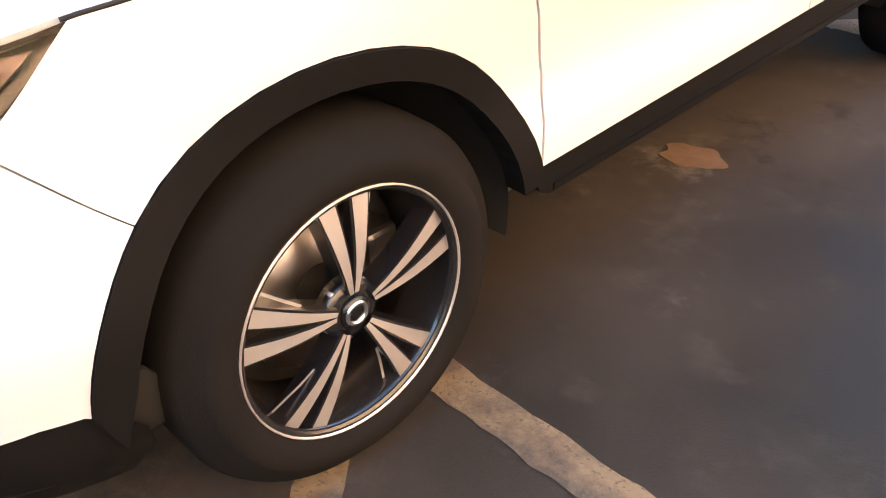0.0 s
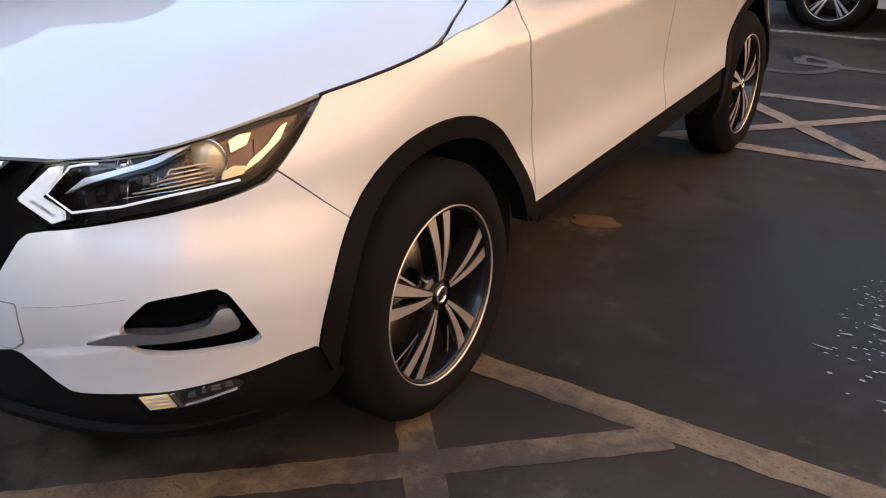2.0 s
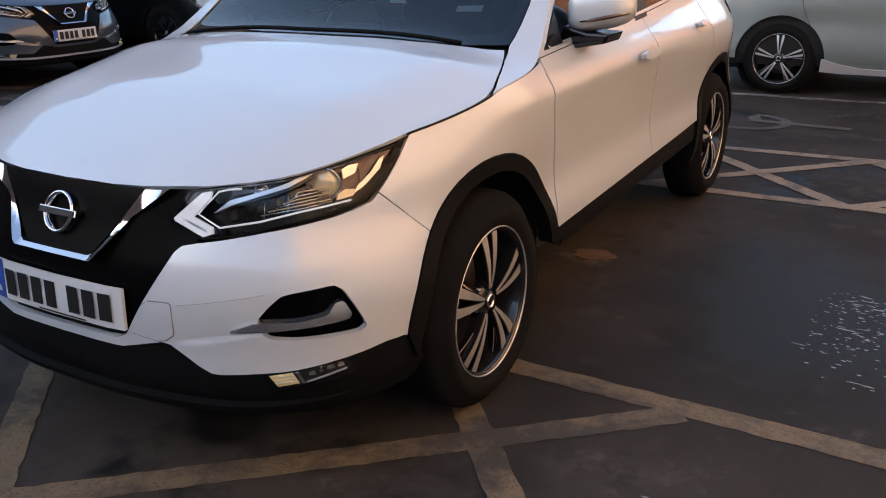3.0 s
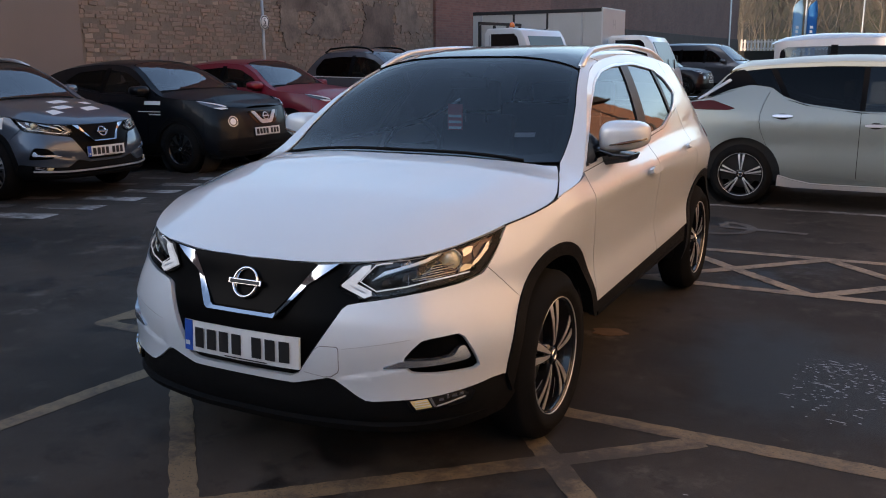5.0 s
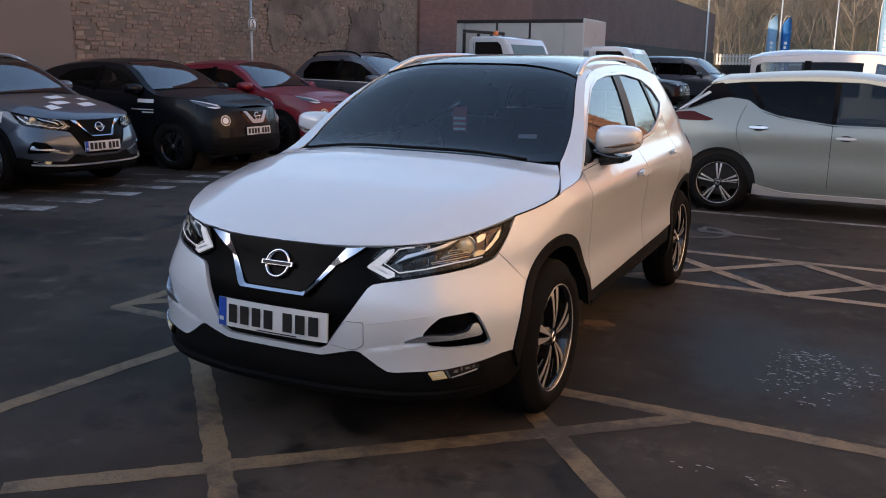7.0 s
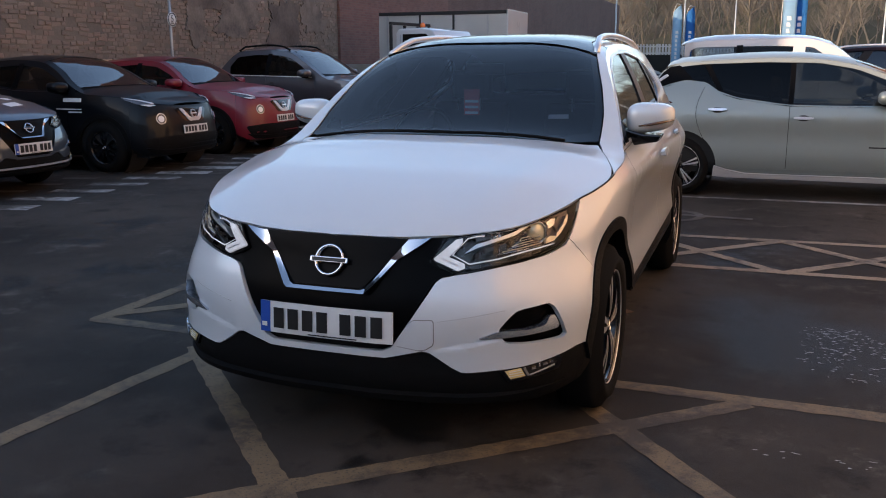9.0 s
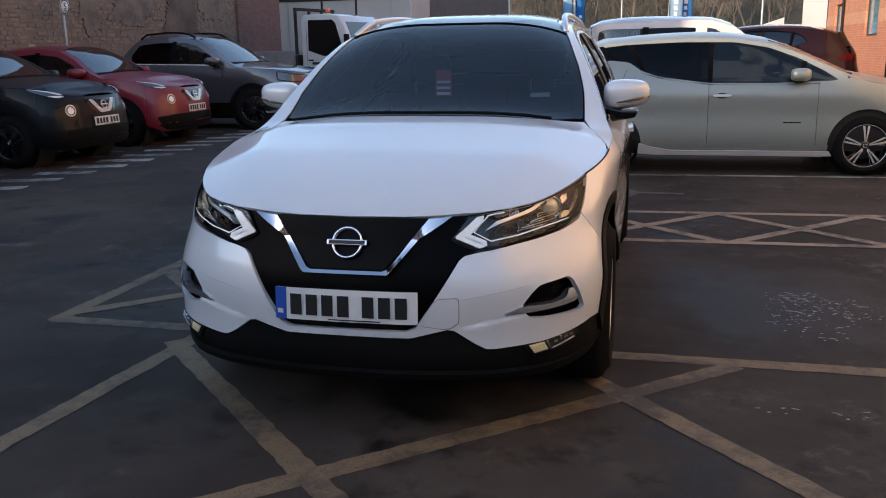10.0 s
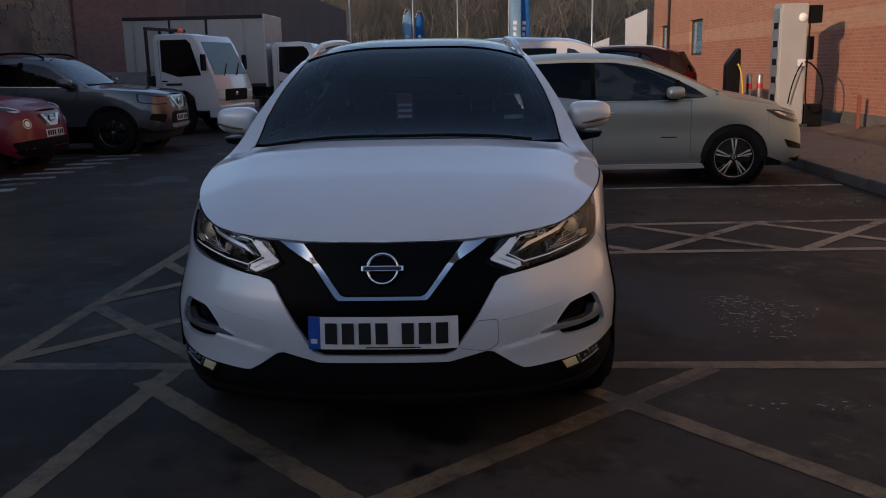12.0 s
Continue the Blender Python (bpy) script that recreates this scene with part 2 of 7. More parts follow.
class Skin:
    """plan: half outline from the nose's middle to the tail's; front, side, rear: how far the skin stands out at each height;
    edge: (y, z) of the line where side and top meet; nose: z of that line at the nose; crown: (y, rise of the middle over the edge); ridge: (y, z) of a crease along the flank."""

    def __init__(self, plan, front, side, rear, edge, nose, crown, blend, bulges=(), ridge=None):
        n = np.arange(len(plan))
        fx, fy = smooth([(i, p[0]) for i, p in zip(n, plan)]), smooth([(i, p[1]) for i, p in zip(n, plan)])
        t = np.linspace(0, len(plan) - 1, 900)
        self.px, self.py = fx(t), fy(t)
        self.ps = np.concatenate([[0], np.cumsum(np.hypot(np.diff(self.px), np.diff(self.py)))])
        gx, gy = np.gradient(self.px, self.ps), np.gradient(self.py, self.ps)
        ln = np.hypot(gx, gy)
        self.nx, self.ny = gy / ln, -gx / ln
        self.nx[0] = self.nx[-1] = 0
        self.length = self.ps[-1]
        self.front, self.side, self.rear = smooth(front), smooth(side), smooth(rear)
        self.blend, self.bulges, self.ridge = blend, bulges, ridge
        self.edge_of_y = smooth(edge)
        self.nose = smooth(nose)
        self.nose_end = nose[-1][0]
        self.rise = smooth(crown)
        s = np.linspace(0, self.length, 700)
        ex, ey, ez = self.side_at(s, self.edge(s))
        keep = np.maximum.accumulate(ey) <= ey
        self.ey, self.ex, self.ez = ey[keep], ex[keep], ez[keep]

    def s_of(self, y):
        return float(np.interp(y, self.py, self.ps))

    def edge(self, s):
        s = np.asarray(s, float)
        return np.where(s < self.nose_end, self.nose(s), self.edge_of_y(np.interp(s, self.ps, self.py)))

    def side_at(self, s, z):
        s, z = np.asarray(s, float), np.asarray(z, float)
        a = np.abs(s)
        x, y, nx, ny = (np.interp(a, self.ps, q) for q in (self.px, self.py, self.nx, self.ny))
        f1, f2, r1, r2 = self.blend
        wf, wr = 1 - ramp(a, f1, f2), ramp(a, r1, r2)
        d = wf * self.front(z) + wr * self.rear(z) + (1 - wf - wr) * self.side(z)
        for y0, z0, ry, rz, h in self.bulges:
            d = d + h * np.exp(-((y - y0) / ry) ** 2 - ((z - z0) / rz) ** 2)
        if self.ridge:
            h = z - np.interp(y, [p[0] for p in self.ridge], [p[1] for p in self.ridge])
            d = d + .008 * np.clip(1 - np.where(h > 0, h / .055, -h / .09), 0, 1) * ramp(y, .25, .55) * (1 - ramp(y, 2.5, 2.9))
        return np.sign(s + 1e-12) * np.maximum(x + nx * d, 0), y + ny * d, z

    def top_at(self, u, y):
        u, y = np.asarray(u, float), np.asarray(y, float)
        xe, ze = np.interp(y, self.ey, self.ex), np.interp(y, self.ey, self.ez)
        return u * xe, y, ze + self.rise(y) * (1 - np.abs(u) ** (3.3 - 1.1 * ramp(y, .1, .45) + 1.6 * ramp(y, .55, 1.05)))

    def on_side(self, s, z, off=0.0):
        return lifted(self.side_at, np.asarray(s, float), np.asarray(z, float), off, 1)

    def on_top(self, u, y, off=0.0):
        return lifted(self.top_at, np.asarray(u, float), np.asarray(y, float), off, 1)


def lifted(f, a, b, off, sign):
    """Points of the surface f, moved off metres along its normal."""
    p = np.stack(f(a, b), -1)
    if np.all(np.asarray(off) == 0):
        return p
    e = 0.004
    da, db = np.stack(f(a + e, b), -1) - np.stack(f(a - e, b), -1), np.stack(f(a, b + e), -1) - np.stack(f(a, b - e), -1)
    n = np.cross(da, db) * sign
    n = n / np.maximum(np.linalg.norm(n, axis=-1, keepdims=True), 1e-9)
    return p + n * np.asarray(off)[..., None]


HERO = Skin(
    plan=[(0, -.872), (.2, -.866), (.397, -.833), (.557, -.783), (.703, -.694), (.803, -.567), (.861, -.423), (.884, -.28), (.891, -.1), (.893, .2),
          (.893, .6), (.893, 1.2), (.893, 2.0), (.89, 2.6), (.875, 2.95), (.83, 3.2), (.72, 3.38), (.5, 3.47), (.25, 3.49), (0, 3.495)],
    front=[(.15, -.13), (.22, -.05), (.30, -.005), (.42, 0), (.56, 0), (.636, -.02), (.736, -.06), (.82, -.085), (.87, -.11), (.93, -.15), (1.05, -.22)],
    side=[(.15, -.10), (.25, -.045), (.33, -.01), (.45, .003), (.52, -.002), (.62, -.020), (.74, -.014), (.86, .000), (.90, .004), (.945, .003), (.99, -.020), (1.05, -.058), (1.2, -.125), (1.35, -.205), (1.48, -.29), (1.6, -.40)],
    rear=[(.15, -.10), (.3, 0), (.5, 0), (.7, -.04), (.9, -.10), (1.05, -.12), (1.2, -.2), (1.4, -.36), (1.6, -.6)],
    edge=[(-.4, .92), (-.3, .93), (0, .972), (.1, .992), (.2, 1.004), (.36, 1.034), (.46, 1.085), (.6, 1.185), (.85, 1.35), (1.08, 1.455), (1.25, 1.49), (1.5, 1.515), (1.85, 1.53), (2.4, 1.515), (2.8, 1.46), (3.1, 1.37), (3.3, 1.2), (3.495, 1.0)],
    nose=[(0, .824), (.38, .833), (.75, .863), (1.0, .90), (1.165, .928)],
    crown=[(-.87, 0), (-.787, 0), (-.77, .009), (-.74, .020), (-.6, .05), (-.3, .075), (.1, .085), (.36, .085), (.8, .085), (1.2, .07), (1.8, .06), (2.6, .06), (3.1, .05), (3.4, .03)],
    blend=(.75, 1.75, 4.2, 5.0), bulges=((2.62, .88, .55, .11, .014), (-.02, .80, .42, .10, .006)), ridge=[(.3, .926), (.77, .950), (1.32, .981), (2.0, 1.012), (2.6, 1.03)])


# ---- wheels ----
def wheel(name, m, parent, R, rim, width, style, face=None):
    """A road wheel turned round x, its outer face towards +x at x = 0. Parts: tyre, rim, spokes, hub cap, disc."""
    w = new(name)
    w.parent, w.matrix_local = parent, m
    face = face or MACHINED
    d = width
    part("tyre", lathe([(-d, rim - .01), (-d + .004, rim + .02), (-d + .012, R - .045), (-d + .03, R - .012), (-d + .05, R - .002), (-d * .5, R), (-.05, R - .002), (-.03, R - .012),
                        (-.010, R - .045), (.004, (R + rim) / 2), (-.002, rim + .018), (-.012, rim + .004), (-.02, rim - .012)], 64), RUBBER, w)
    part("rim_barrel", lathe([(-.022, rim + .004), (-.012, rim + .003), (-.014, rim - .008), (-.03, rim - .012), (-.09, rim - .035), (-d, rim - .03), (-d, rim)], 48), ALLOY_DARK, w)
    part("rim_lip", lathe([(-.016, rim + .003), (-.009, rim + .0015), (-.009, rim - .001), (-.016, rim - .0025)], 64), face, w)
    part("brake_disc", lathe([(-.125, .05), (-.125, rim * .68), (-.14, rim * .68), (-.14, .05)], 32), STEEL, w)
    part("hub_back", lathe([(-.16, 0), (-.16, rim - .02), (-.165, rim - .02)], 24), DARK, w)
    cal = boxed((-.15, .09, -.06), (-.09, .16, .08), .012)
    part("brake_caliper", cal, STEEL, w)
    n, half, w0, w1 = style
    front = lambda r: -.028 + .012 * math.sin(math.pi * r / rim)
    for k in range(n):
        for side in (-1, 1):
            a0 = math.pi / 2 + 2 * math.pi * k / n
            bm, bd = bmesh.new(), bmesh.new()
            rows, deep = [], []
            for i in range(7):
                t = i / 6
                r = .042 + (rim - .008 - .042) * t
                lat = .0048 + (rim * math.sin(radians(half)) - .0048) * t
                mid = a0 + side * math.asin(min(.9, lat / r))
                ww = w0 + (w1 - w0) * t
                e = Vector((math.cos(mid), math.sin(mid)))
                q = Vector((-e.y, e.x))
                ed = [e * r - q * ww / 2, e * r + q * ww / 2]
                rows.append([bm.verts.new((front(r), p.x, p.y)) for p in ed])
                big = [e * r - q * (ww / 2 + .004), e * r + q * (ww / 2 + .004)]
                deep.append([bd.verts.new((front(r) - h, p.x, p.y)) for h, p in ((.002, big[0]), (.002, big[1]), (.045, big[1]), (.045, big[0]))])
            for p, q in zip(rows, rows[1:]):
                bm.faces.new((p[0], p[1], q[1], q[0]))
            for p, q in zip(deep, deep[1:]):
                for i in range(4):
                    bd.faces.new((p[i], p[(i + 1) % 4], q[(i + 1) % 4], q[i]))
            bmesh.ops.recalc_face_normals(bd, faces=bd.faces)
            for fc in bm.faces:
                fc.normal_update()
                if fc.normal.x < 0:
                    fc.normal_flip()
            sp = part("spoke", bd, ALLOY_DARK, w)
            part("spoke_face", bm, face, sp)
            if side < 0 and n == 5:
                bf = bmesh.new()
                edge = []
                for t in (.42, .62, 1.0):
                    r = .042 + (rim - .012 - .042) * t
                    a1 = a0 - math.asin((.0048 + (rim * math.sin(radians(half)) - .0048) * t + (w0 + (w1 - w0) * t) * .5 + .004 + .030 * max(0, t - .42)) / r)
                    e = Vector((math.cos(a1), math.sin(a1)))
                    q = Vector((-e.y, e.x)) * .0028
                    edge.append([bf.verts.new((front(r) - .012 - .010 * t, *(e * r + k2 * q))) for k2 in (-1, 1)])
                for p, q in zip(edge, edge[1:]):
                    fc = bf.faces.new((p[0], p[1], q[1], q[0]))
                    fc.normal_update()
                    if fc.normal.x < 0:
                        fc.normal_flip()
                part("spoke_flank", bf, face, sp)
    part("hub", lathe([(-.06, .0), (-.06, .062), (-.036, .058), (-.03, .045), (-.028, .0)], 24), ALLOY_DARK, w)
    cap = part("centre_cap", lathe([(-.03, .031), (-.022, .030), (-.019, .0)], 24), GLOSS, w)
    part("cap_ring", lathe([(-.021, .024), (-.0175, .022), (-.0175, .018), (-.021, .016)], 24), CHROME, cap)
    for k in range(5):
        a = math.pi / 2 + .63 + 2 * math.pi * k / 5
        nut = lathe([(-.06, .010), (-.038, .009), (-.036, 0)], 6)
        bmesh.ops.translate(nut, vec=(0, .052 * math.cos(a), .052 * math.sin(a)), verts=nut.verts)
        part("wheel_nut", nut, STEEL, w)
    return w


def four_wheels(car, half, base, R, rim, style, width=.215, z=None, face=None):
    z = z or R
    for y in (0, base):
        wheel("wheel", pose(half, y, z), car, R, rim, width, style, face)
        wheel("wheel", pose(-half, y, z, 0, 0, 180), car, R, rim, width, style, face)


def plate(car, f, s0, z0, tilt_off=.012, w=.52, h=.111, band=True):
    """A number plate with bars for its characters."""
    ring = [(s0 - w / 2, z0 - h / 2), (s0 + w / 2, z0 - h / 2), (s0 + w / 2, z0 + h / 2), (s0 - w / 2, z0 + h / 2)]
    pl = part("number_plate", sheet([ring], f, tilt_off, .01, .2), PLATE_WHITE, car, "white number plate with black bars")
    if band:
        part("blue_band", sheet([[(s0 - w / 2, z0 - h / 2), (s0 - w / 2 + .042, z0 - h / 2), (s0 - w / 2 + .042, z0 + h / 2), (s0 - w / 2, z0 + h / 2)]], f, tilt_off + .002, .002, .2), PLATE_BLUE, pl)
        part("band_mark", sheet([[(s0 - w / 2 + .010, z0 - .034), (s0 - w / 2 + .032, z0 - .034), (s0 - w / 2 + .032, z0 - .018), (s0 - w / 2 + .010, z0 - .018)]], f, tilt_off + .004, .001, .2), PLATE_WHITE, pl)
    k0 = s0 - w / 2 + (.06 if band else .02)
    step = (w - (.085 if band else .04)) / 7.45
    for i in range(7):
        a = k0 + step * (i + (.55 if i > 3 else 0))
        b = a + step * .72
        q = step * .2
        outer = [(a, z0 - .036), (b, z0 - .036), (b, z0 + .036), (a, z0 + .036)]
        part("character_bar", sheet([outer], f, tilt_off + .003, .001, .3), INK, pl)
    part("maker_line", sheet([[(s0 - .06, z0 - .05), (s0 + .13, z0 - .05), (s0 + .13, z0 - .046), (s0 - .06, z0 - .046)]], f, tilt_off + .003, .001, .3), INK, pl)
    return pl


def mirrored(ring):
    return [(-a, b) for a, b in ring][::-1]


def both(name, ring, f, material, parent, off=0.0, thick=.012, step=.06, holes=(), label=""):
    """The panel and its twin on the other side of the car."""
    out = []
    for flip in (False, True):
        rs = [mirrored(r) if flip else r for r in (ring, *holes)]
        out.append(part(name, sheet(rs, f, off, thick, step), material, parent, label))
    return out


# ---- the crossover: the white one and its grey twin ----
def crossover(m, paint_mat, label, detail=True):
    k = HERO
    side, top = k.on_side, k.on_top
    car = thing("crossover_car", m, label, "car")
    S = k.s_of
    E = lambda s: float(k.edge(s))
    R_ARCH = .456
    fine = .025 if detail else .06
    sy = lambda pts: [(S(y), z) for y, z in pts]
    # inner shell, floor and liners
    sh = bmesh.new()
    rows = [[sh.verts.new(p) for p in side(np.full(10, s), np.linspace(.40, min(E(abs(s)) - .05, .98), 10), -.09 if abs(s) < 1.3 else -.035)] for s in np.linspace(-k.length, k.length, 160)]
    for p, q in zip(rows, rows[1:]):
        for i in range(9):
            mid = (p[i].co + q[i + 1].co) / 2
            if min(math.hypot(mid.y - y, mid.z - .35) for y in (0, 2.646)) > .47:
                sh.faces.new((p[i], q[i], q[i + 1], p[i + 1]))
    part("inner_shell", sh, DARK, car)
    part("underbody", boxed((-.66, -.42, .22), (.66, 3.2, .28), .03), DARK, car)
    for y in (0, 2.646):
        for sx in (-1, 1):
            b = lathe([(.40 * sx, .36), (.52 * sx, .425), (.825 * sx, .428)], 48)
            bmesh.ops.translate(b, vec=(0, y, .36), verts=b.verts)
            bmesh.ops.bisect_plane(b, geom=b.verts[:] + b.edges[:] + b.faces[:], plane_co=(0, 0, .28), plane_no=(0, 0, -1), clear_outer=True)
            part("wheel_arch_liner", b, DARK, car)
    # front bumper
    fog = cut_corners([(.630, .500), (.628, .525), (.655, .556), (.690, .585), (.725, .592), (.825, .601), (.850, .585), (.878, .535), (.906, .478), (.885, .466), (.72, .467), (.655, .474)], 1, .12)
    arch_f = sy(arc(0, .35, R_ARCH, 136, 172, 8))
    bumper = [(0, .437), (.215, .437), (.25, .452), (.405, .682), (.425, .697), (.47, .706), (.53, .714), (.66, .734), (.78, .749), (.86, .758), (.92, .769), (.975, .781), (1.0, .798)] + arch_f + [(1.02, .418), (.96, .418), (.887, .407), (.70, .384), (.52, .372), (.495, .374), (.46, .392), (.385, .442), (.36, .446), (.23, .414), (0, .402)]
    whole = bumper[1:-1] + [(-a, b) for a, b in bumper[::-1]][1:-1]
    part("front_bumper", sheet([whole, fog, mirrored(fog)], ledged(side), 0, .02, .02 if detail else .05, [((sg * a, b), (-sg * m, 1)) for sg in (1, -1) for a, b, m in ((.47, .4525, .191), (.47, .4665, .191), (.41, .552, .158))]), paint_mat, car, "painted front bumper")
    both("fog_recess", [(.61, .45), (.92, .45), (.92, .62), (.61, .62)], side, GRILLE_BLACK, car, -.040, 0)
    both("fog_trim", cut_corners([(.546, .4915), (.627, .519), (.73, .5175), (.803, .526), (.826, .556), (.849, .556), (.866, .520), (.856, .508), (.745, .501), (.642, .495)], 1, .15), tilted(side, .002, .505, .12), DULL_SATIN, car, 0, .03, .02, label="satin chrome fog lamp trim")
    # thin grey strip that paints the shade along the bumper's crease
    both("crease_shade_line", [(.415, .5525), (.65, .5897), (.65, .5905), (.415, .5533)], side, PAINT_LINE, car, .001, .001)
    tow = cut_corners([(.322, .555), (.394, .557), (.400, .548), (.400, .472), (.372, .453), (.345, .449), (.262, .463)], 1, .12)
    part("towing_eye_cover", sheet([tow], side, .002, .003, .05), paint_mat, car, "square painted towing eye cover")
    part("cover_seam", sheet([[(a + (.0028 if a > .33 else 0), b + (.0028 if b > .5 else -.0028)) for a, b in tow], tow], side, .0006, .002, .05), PAINT_LINE, car)
    # lower black bumper and lip
    low = [(0, .40), (.23, .41), (.37, .44), (.40, .43), (.46, .385), (.50, .37), (.70, .38), (.90, .404), (1.03, .416), (1.10, .32), (1.06, .26), (.8, .235), (0, .235)]
    part("lower_bumper", sheet([low[1:-1] + [(-a, b) for a, b in low[::-1]][1:-1]], side, -.008, .03, .06), PLASTIC, car, "black plastic lower bumper")
    lip = [(0, .285), (.5, .285), (.95, .295), (.95, .272), (.5, .262), (0, .262)]
    part("bumper_lip", sheet([lip[1:-1] + [(-a, b) for a, b in lip[::-1]][1:-1]], side, lambda a, b: .012 - .019 * ramp(np.abs(a), .6, .94), .04, .06), PLASTIC, car)
    both("lower_lamp_bezel", [(.63, .377), (.87, .402), (.885, .385), (.865, .355), (.66, .332)], side, GLOSS, car, .002, .02)
    both("lower_lamp_bowl", [(.645, .375), (.70, .382), (.846, .397), (.857, .384), (.843, .370), (.735, .348), (.668, .342)], side, LAMP_INNER, car, .004, .004, .03)
    both("fog_lamp", [(.648, .375), (.706, .382), (.722, .353), (.668, .346)][::-1], side, FOG_SUN_TINT, car, .007, .008, label="small clear fog lamp")
    for i in range(3):
        z0 = .354 + .008 * i
        both("lamp_louvre", [(.664, z0), (.716 - .005 * i, z0 + .005), (.715 - .005 * i, z0 + .007), (.663, z0 + .002)], side, SATIN, car, .009, .002)
    both("lamp_bar", [(.712, .383), (.721, .384), (.737, .354), (.728, .353)][::-1], side, CHROME, car, .010, .008)
    for a0, z0, w0, h0 in ((.745, .372, .018, .011), (.772, .378, .010, .014), (.790, .381, .022, .009), (.818, .384, .018, .010)):
        both("lamp_facet", [(a0, z0), (a0 + w0, z0 + .001), (a0 + w0 - .003, z0 + h0), (a0 + .002, z0 + h0 - .002)], side, CHROME, car, .008, .006)
    both("lamp_lower_edge", [(.738, .353), (.842, .374), (.842, .378), (.740, .357)], side, SATIN, car, .008, .006)
    both("arch_front", [(.99, .415), (1.12, .42), (1.17, .36), (1.15, .27), (1.08, .25), (.98, .25)], side, DARK, car, -.055, .01)
    # grille
    grille = [(0, .822), (.38, .831), (.47, .838), (.46, .71), (.425, .70), (.40, .69), (.245, .455), (.215, .442), (0, .442)]
    part("grille_panel", sheet([grille[1:-1] + [(-a, b) for a, b in grille[::-1]][1:-1]], side, -.012, .02, .06), GRILLE_BLACK, car, "gloss black grille surround")
    mesh_area = [(-.30, .824), (.30, .824), (.135, .652), (-.135, .652)]
    part("grille_mesh", sheet([mesh_area], side, -.004, .01, .05), MESH_BLACK, car, "black honeycomb grille mesh")
    part("lower_slot", sheet([[(-.20, .445), (.20, .445), (.225, .468), (-.225, .468)]], side, -.006, .01, .1), PLASTIC, car)
    vee = [(0, .645), (.132, .645), (.150, .653), (.237, .755), (.298, .822), (.388, .828), (.259, .752), (.164, .642), (.152, .633), (0, .633)]
    part("chrome_vee", sheet([vee[1:-1] + [(-a, b) for a, b in vee[::-1]][1:-1]], lambda_vee(side), 0, .024, .025), VEE_CHROME, car, "bright chrome V grille trim")
    # badge: a ring and a bar
    by = float(side(np.array([0.]), np.array([.738]))[0][1])
    ring = lathe([(-.008, .051), (.004, .0585), (.011, .056), (.011, .050), (.004, .047)], 40, "Y")
    M = Matrix.Translation((0, by - .006, .738)) @ Matrix.Rotation(radians(180 - 22), 4, "X")
    bmesh.ops.transform(ring, matrix=M, verts=ring.verts)
    bd = part("badge", ring, CHROME, car, "chrome ring badge with a plain bar")
    part("badge_bar", boxed((-.074, .003, -.0105), (.074, .012, .0105), .003, M), VEE_CHROME, bd)
    part("badge_stripe", boxed((-.066, .0125, -.0065), (.066, .0135, .0065), 0, M), INK, bd)
    plate(car, side, 0, .524)
    # headlamps
    lamp = cut_corners([(.375, .752), (.405, .734), (.47, .715), (.53, .722), (.66, .742), (.78, .757), (.86, .766), (.92, .777), (.975, .790), (1.004, .806), (1.165, .924), (1.10, .912), (.75, .862), (.52, .842), (.435, .832)], 1, .08)
    for sg in (1, -1):
        fr = lambda pts: pts if sg > 0 else mirrored(pts)
        pipe = lambda pts, off, r: tube([tuple(side(np.array([sg * a]), np.array([b]), off)[0]) for a, b in pts], r, 6)
        rg = fr(lamp)
        hl = part("headlamp", sheet([rg], side, -.06, .01, .04), LAMP_INNER, car, "clear headlamp with halogen bowl")
        part("lamp_cover", sheet([rg], side, .001, 0, .04), LAMP_GLASS, hl)
        rim_in = [(a * .975 + .019, b * .945 + .0435) for a, b in lamp]
        part("lamp_bezel", sheet([rg, fr(rim_in)], side, -.004, .012, .06), GRILLE_BLACK, hl)
        part("inner_panel", sheet([fr([(.385, .752), (.46, .722), (.535, .730), (.462, .768), (.512, .836), (.445, .828)])], side, -.012, .02, .04), GLOSS, hl, "gloss black lamp side panel")
        part("daytime_lamp", sheet([fr([(.502, .830), (.474, .825), (.394, .761), (.398, .754), (.482, .721), (.510, .730), (.508, .745), (.450, .767), (.500, .814)])], side, -.001, .010, .02), DAY_LIT if detail else LAMP_GREY, hl, "white daytime running lamp")
        part("lamp_groove", sheet([fr([(.425, .758), (.488, .733), (.492, .738), (.436, .760)])], side, .0015, .002, .02), PALE_TRIM, hl)
        part("daytime_strip", pipe([(.590, .838), (.555, .836), (.521, .830), (.462, .774), (.527, .744), (.64, .759), (.755, .778), (.84, .786), (.915, .793)], -.008, .0028), DAYLAMP, hl, "thin clear daytime light guide")
        part("divider", sheet([fr([(.505, .778), (.56, .799), (.64, .821), (.735, .841), (.815, .866), (.818, .874), (.73, .851), (.64, .831), (.555, .811)])], side, -.014, .025, .03), SATIN, hl)
        part("divider_shade", sheet([fr([(.515, .776), (.56, .792), (.64, .813), (.735, .833), (.818, .858), (.815, .864), (.735, .839), (.64, .819), (.56, .797)])], side, -.012, .02, .03), GLOSS, hl)
        # its grey stands for the sky reflected in the clear cover
        part("upper_shell", sheet([fr([(.56, .825), (.64, .837), (.73, .858), (.81, .880), (.74, .864), (.64, .852), (.55, .840)])], side, -.030, .01, .03), LAMP_GREY, hl, "grey lamp shell, sky reflection in its colour")
        low_z = lambda a: float(np.interp(a, [.535, .64, .755, .83], [.754, .769, .788, .796]))
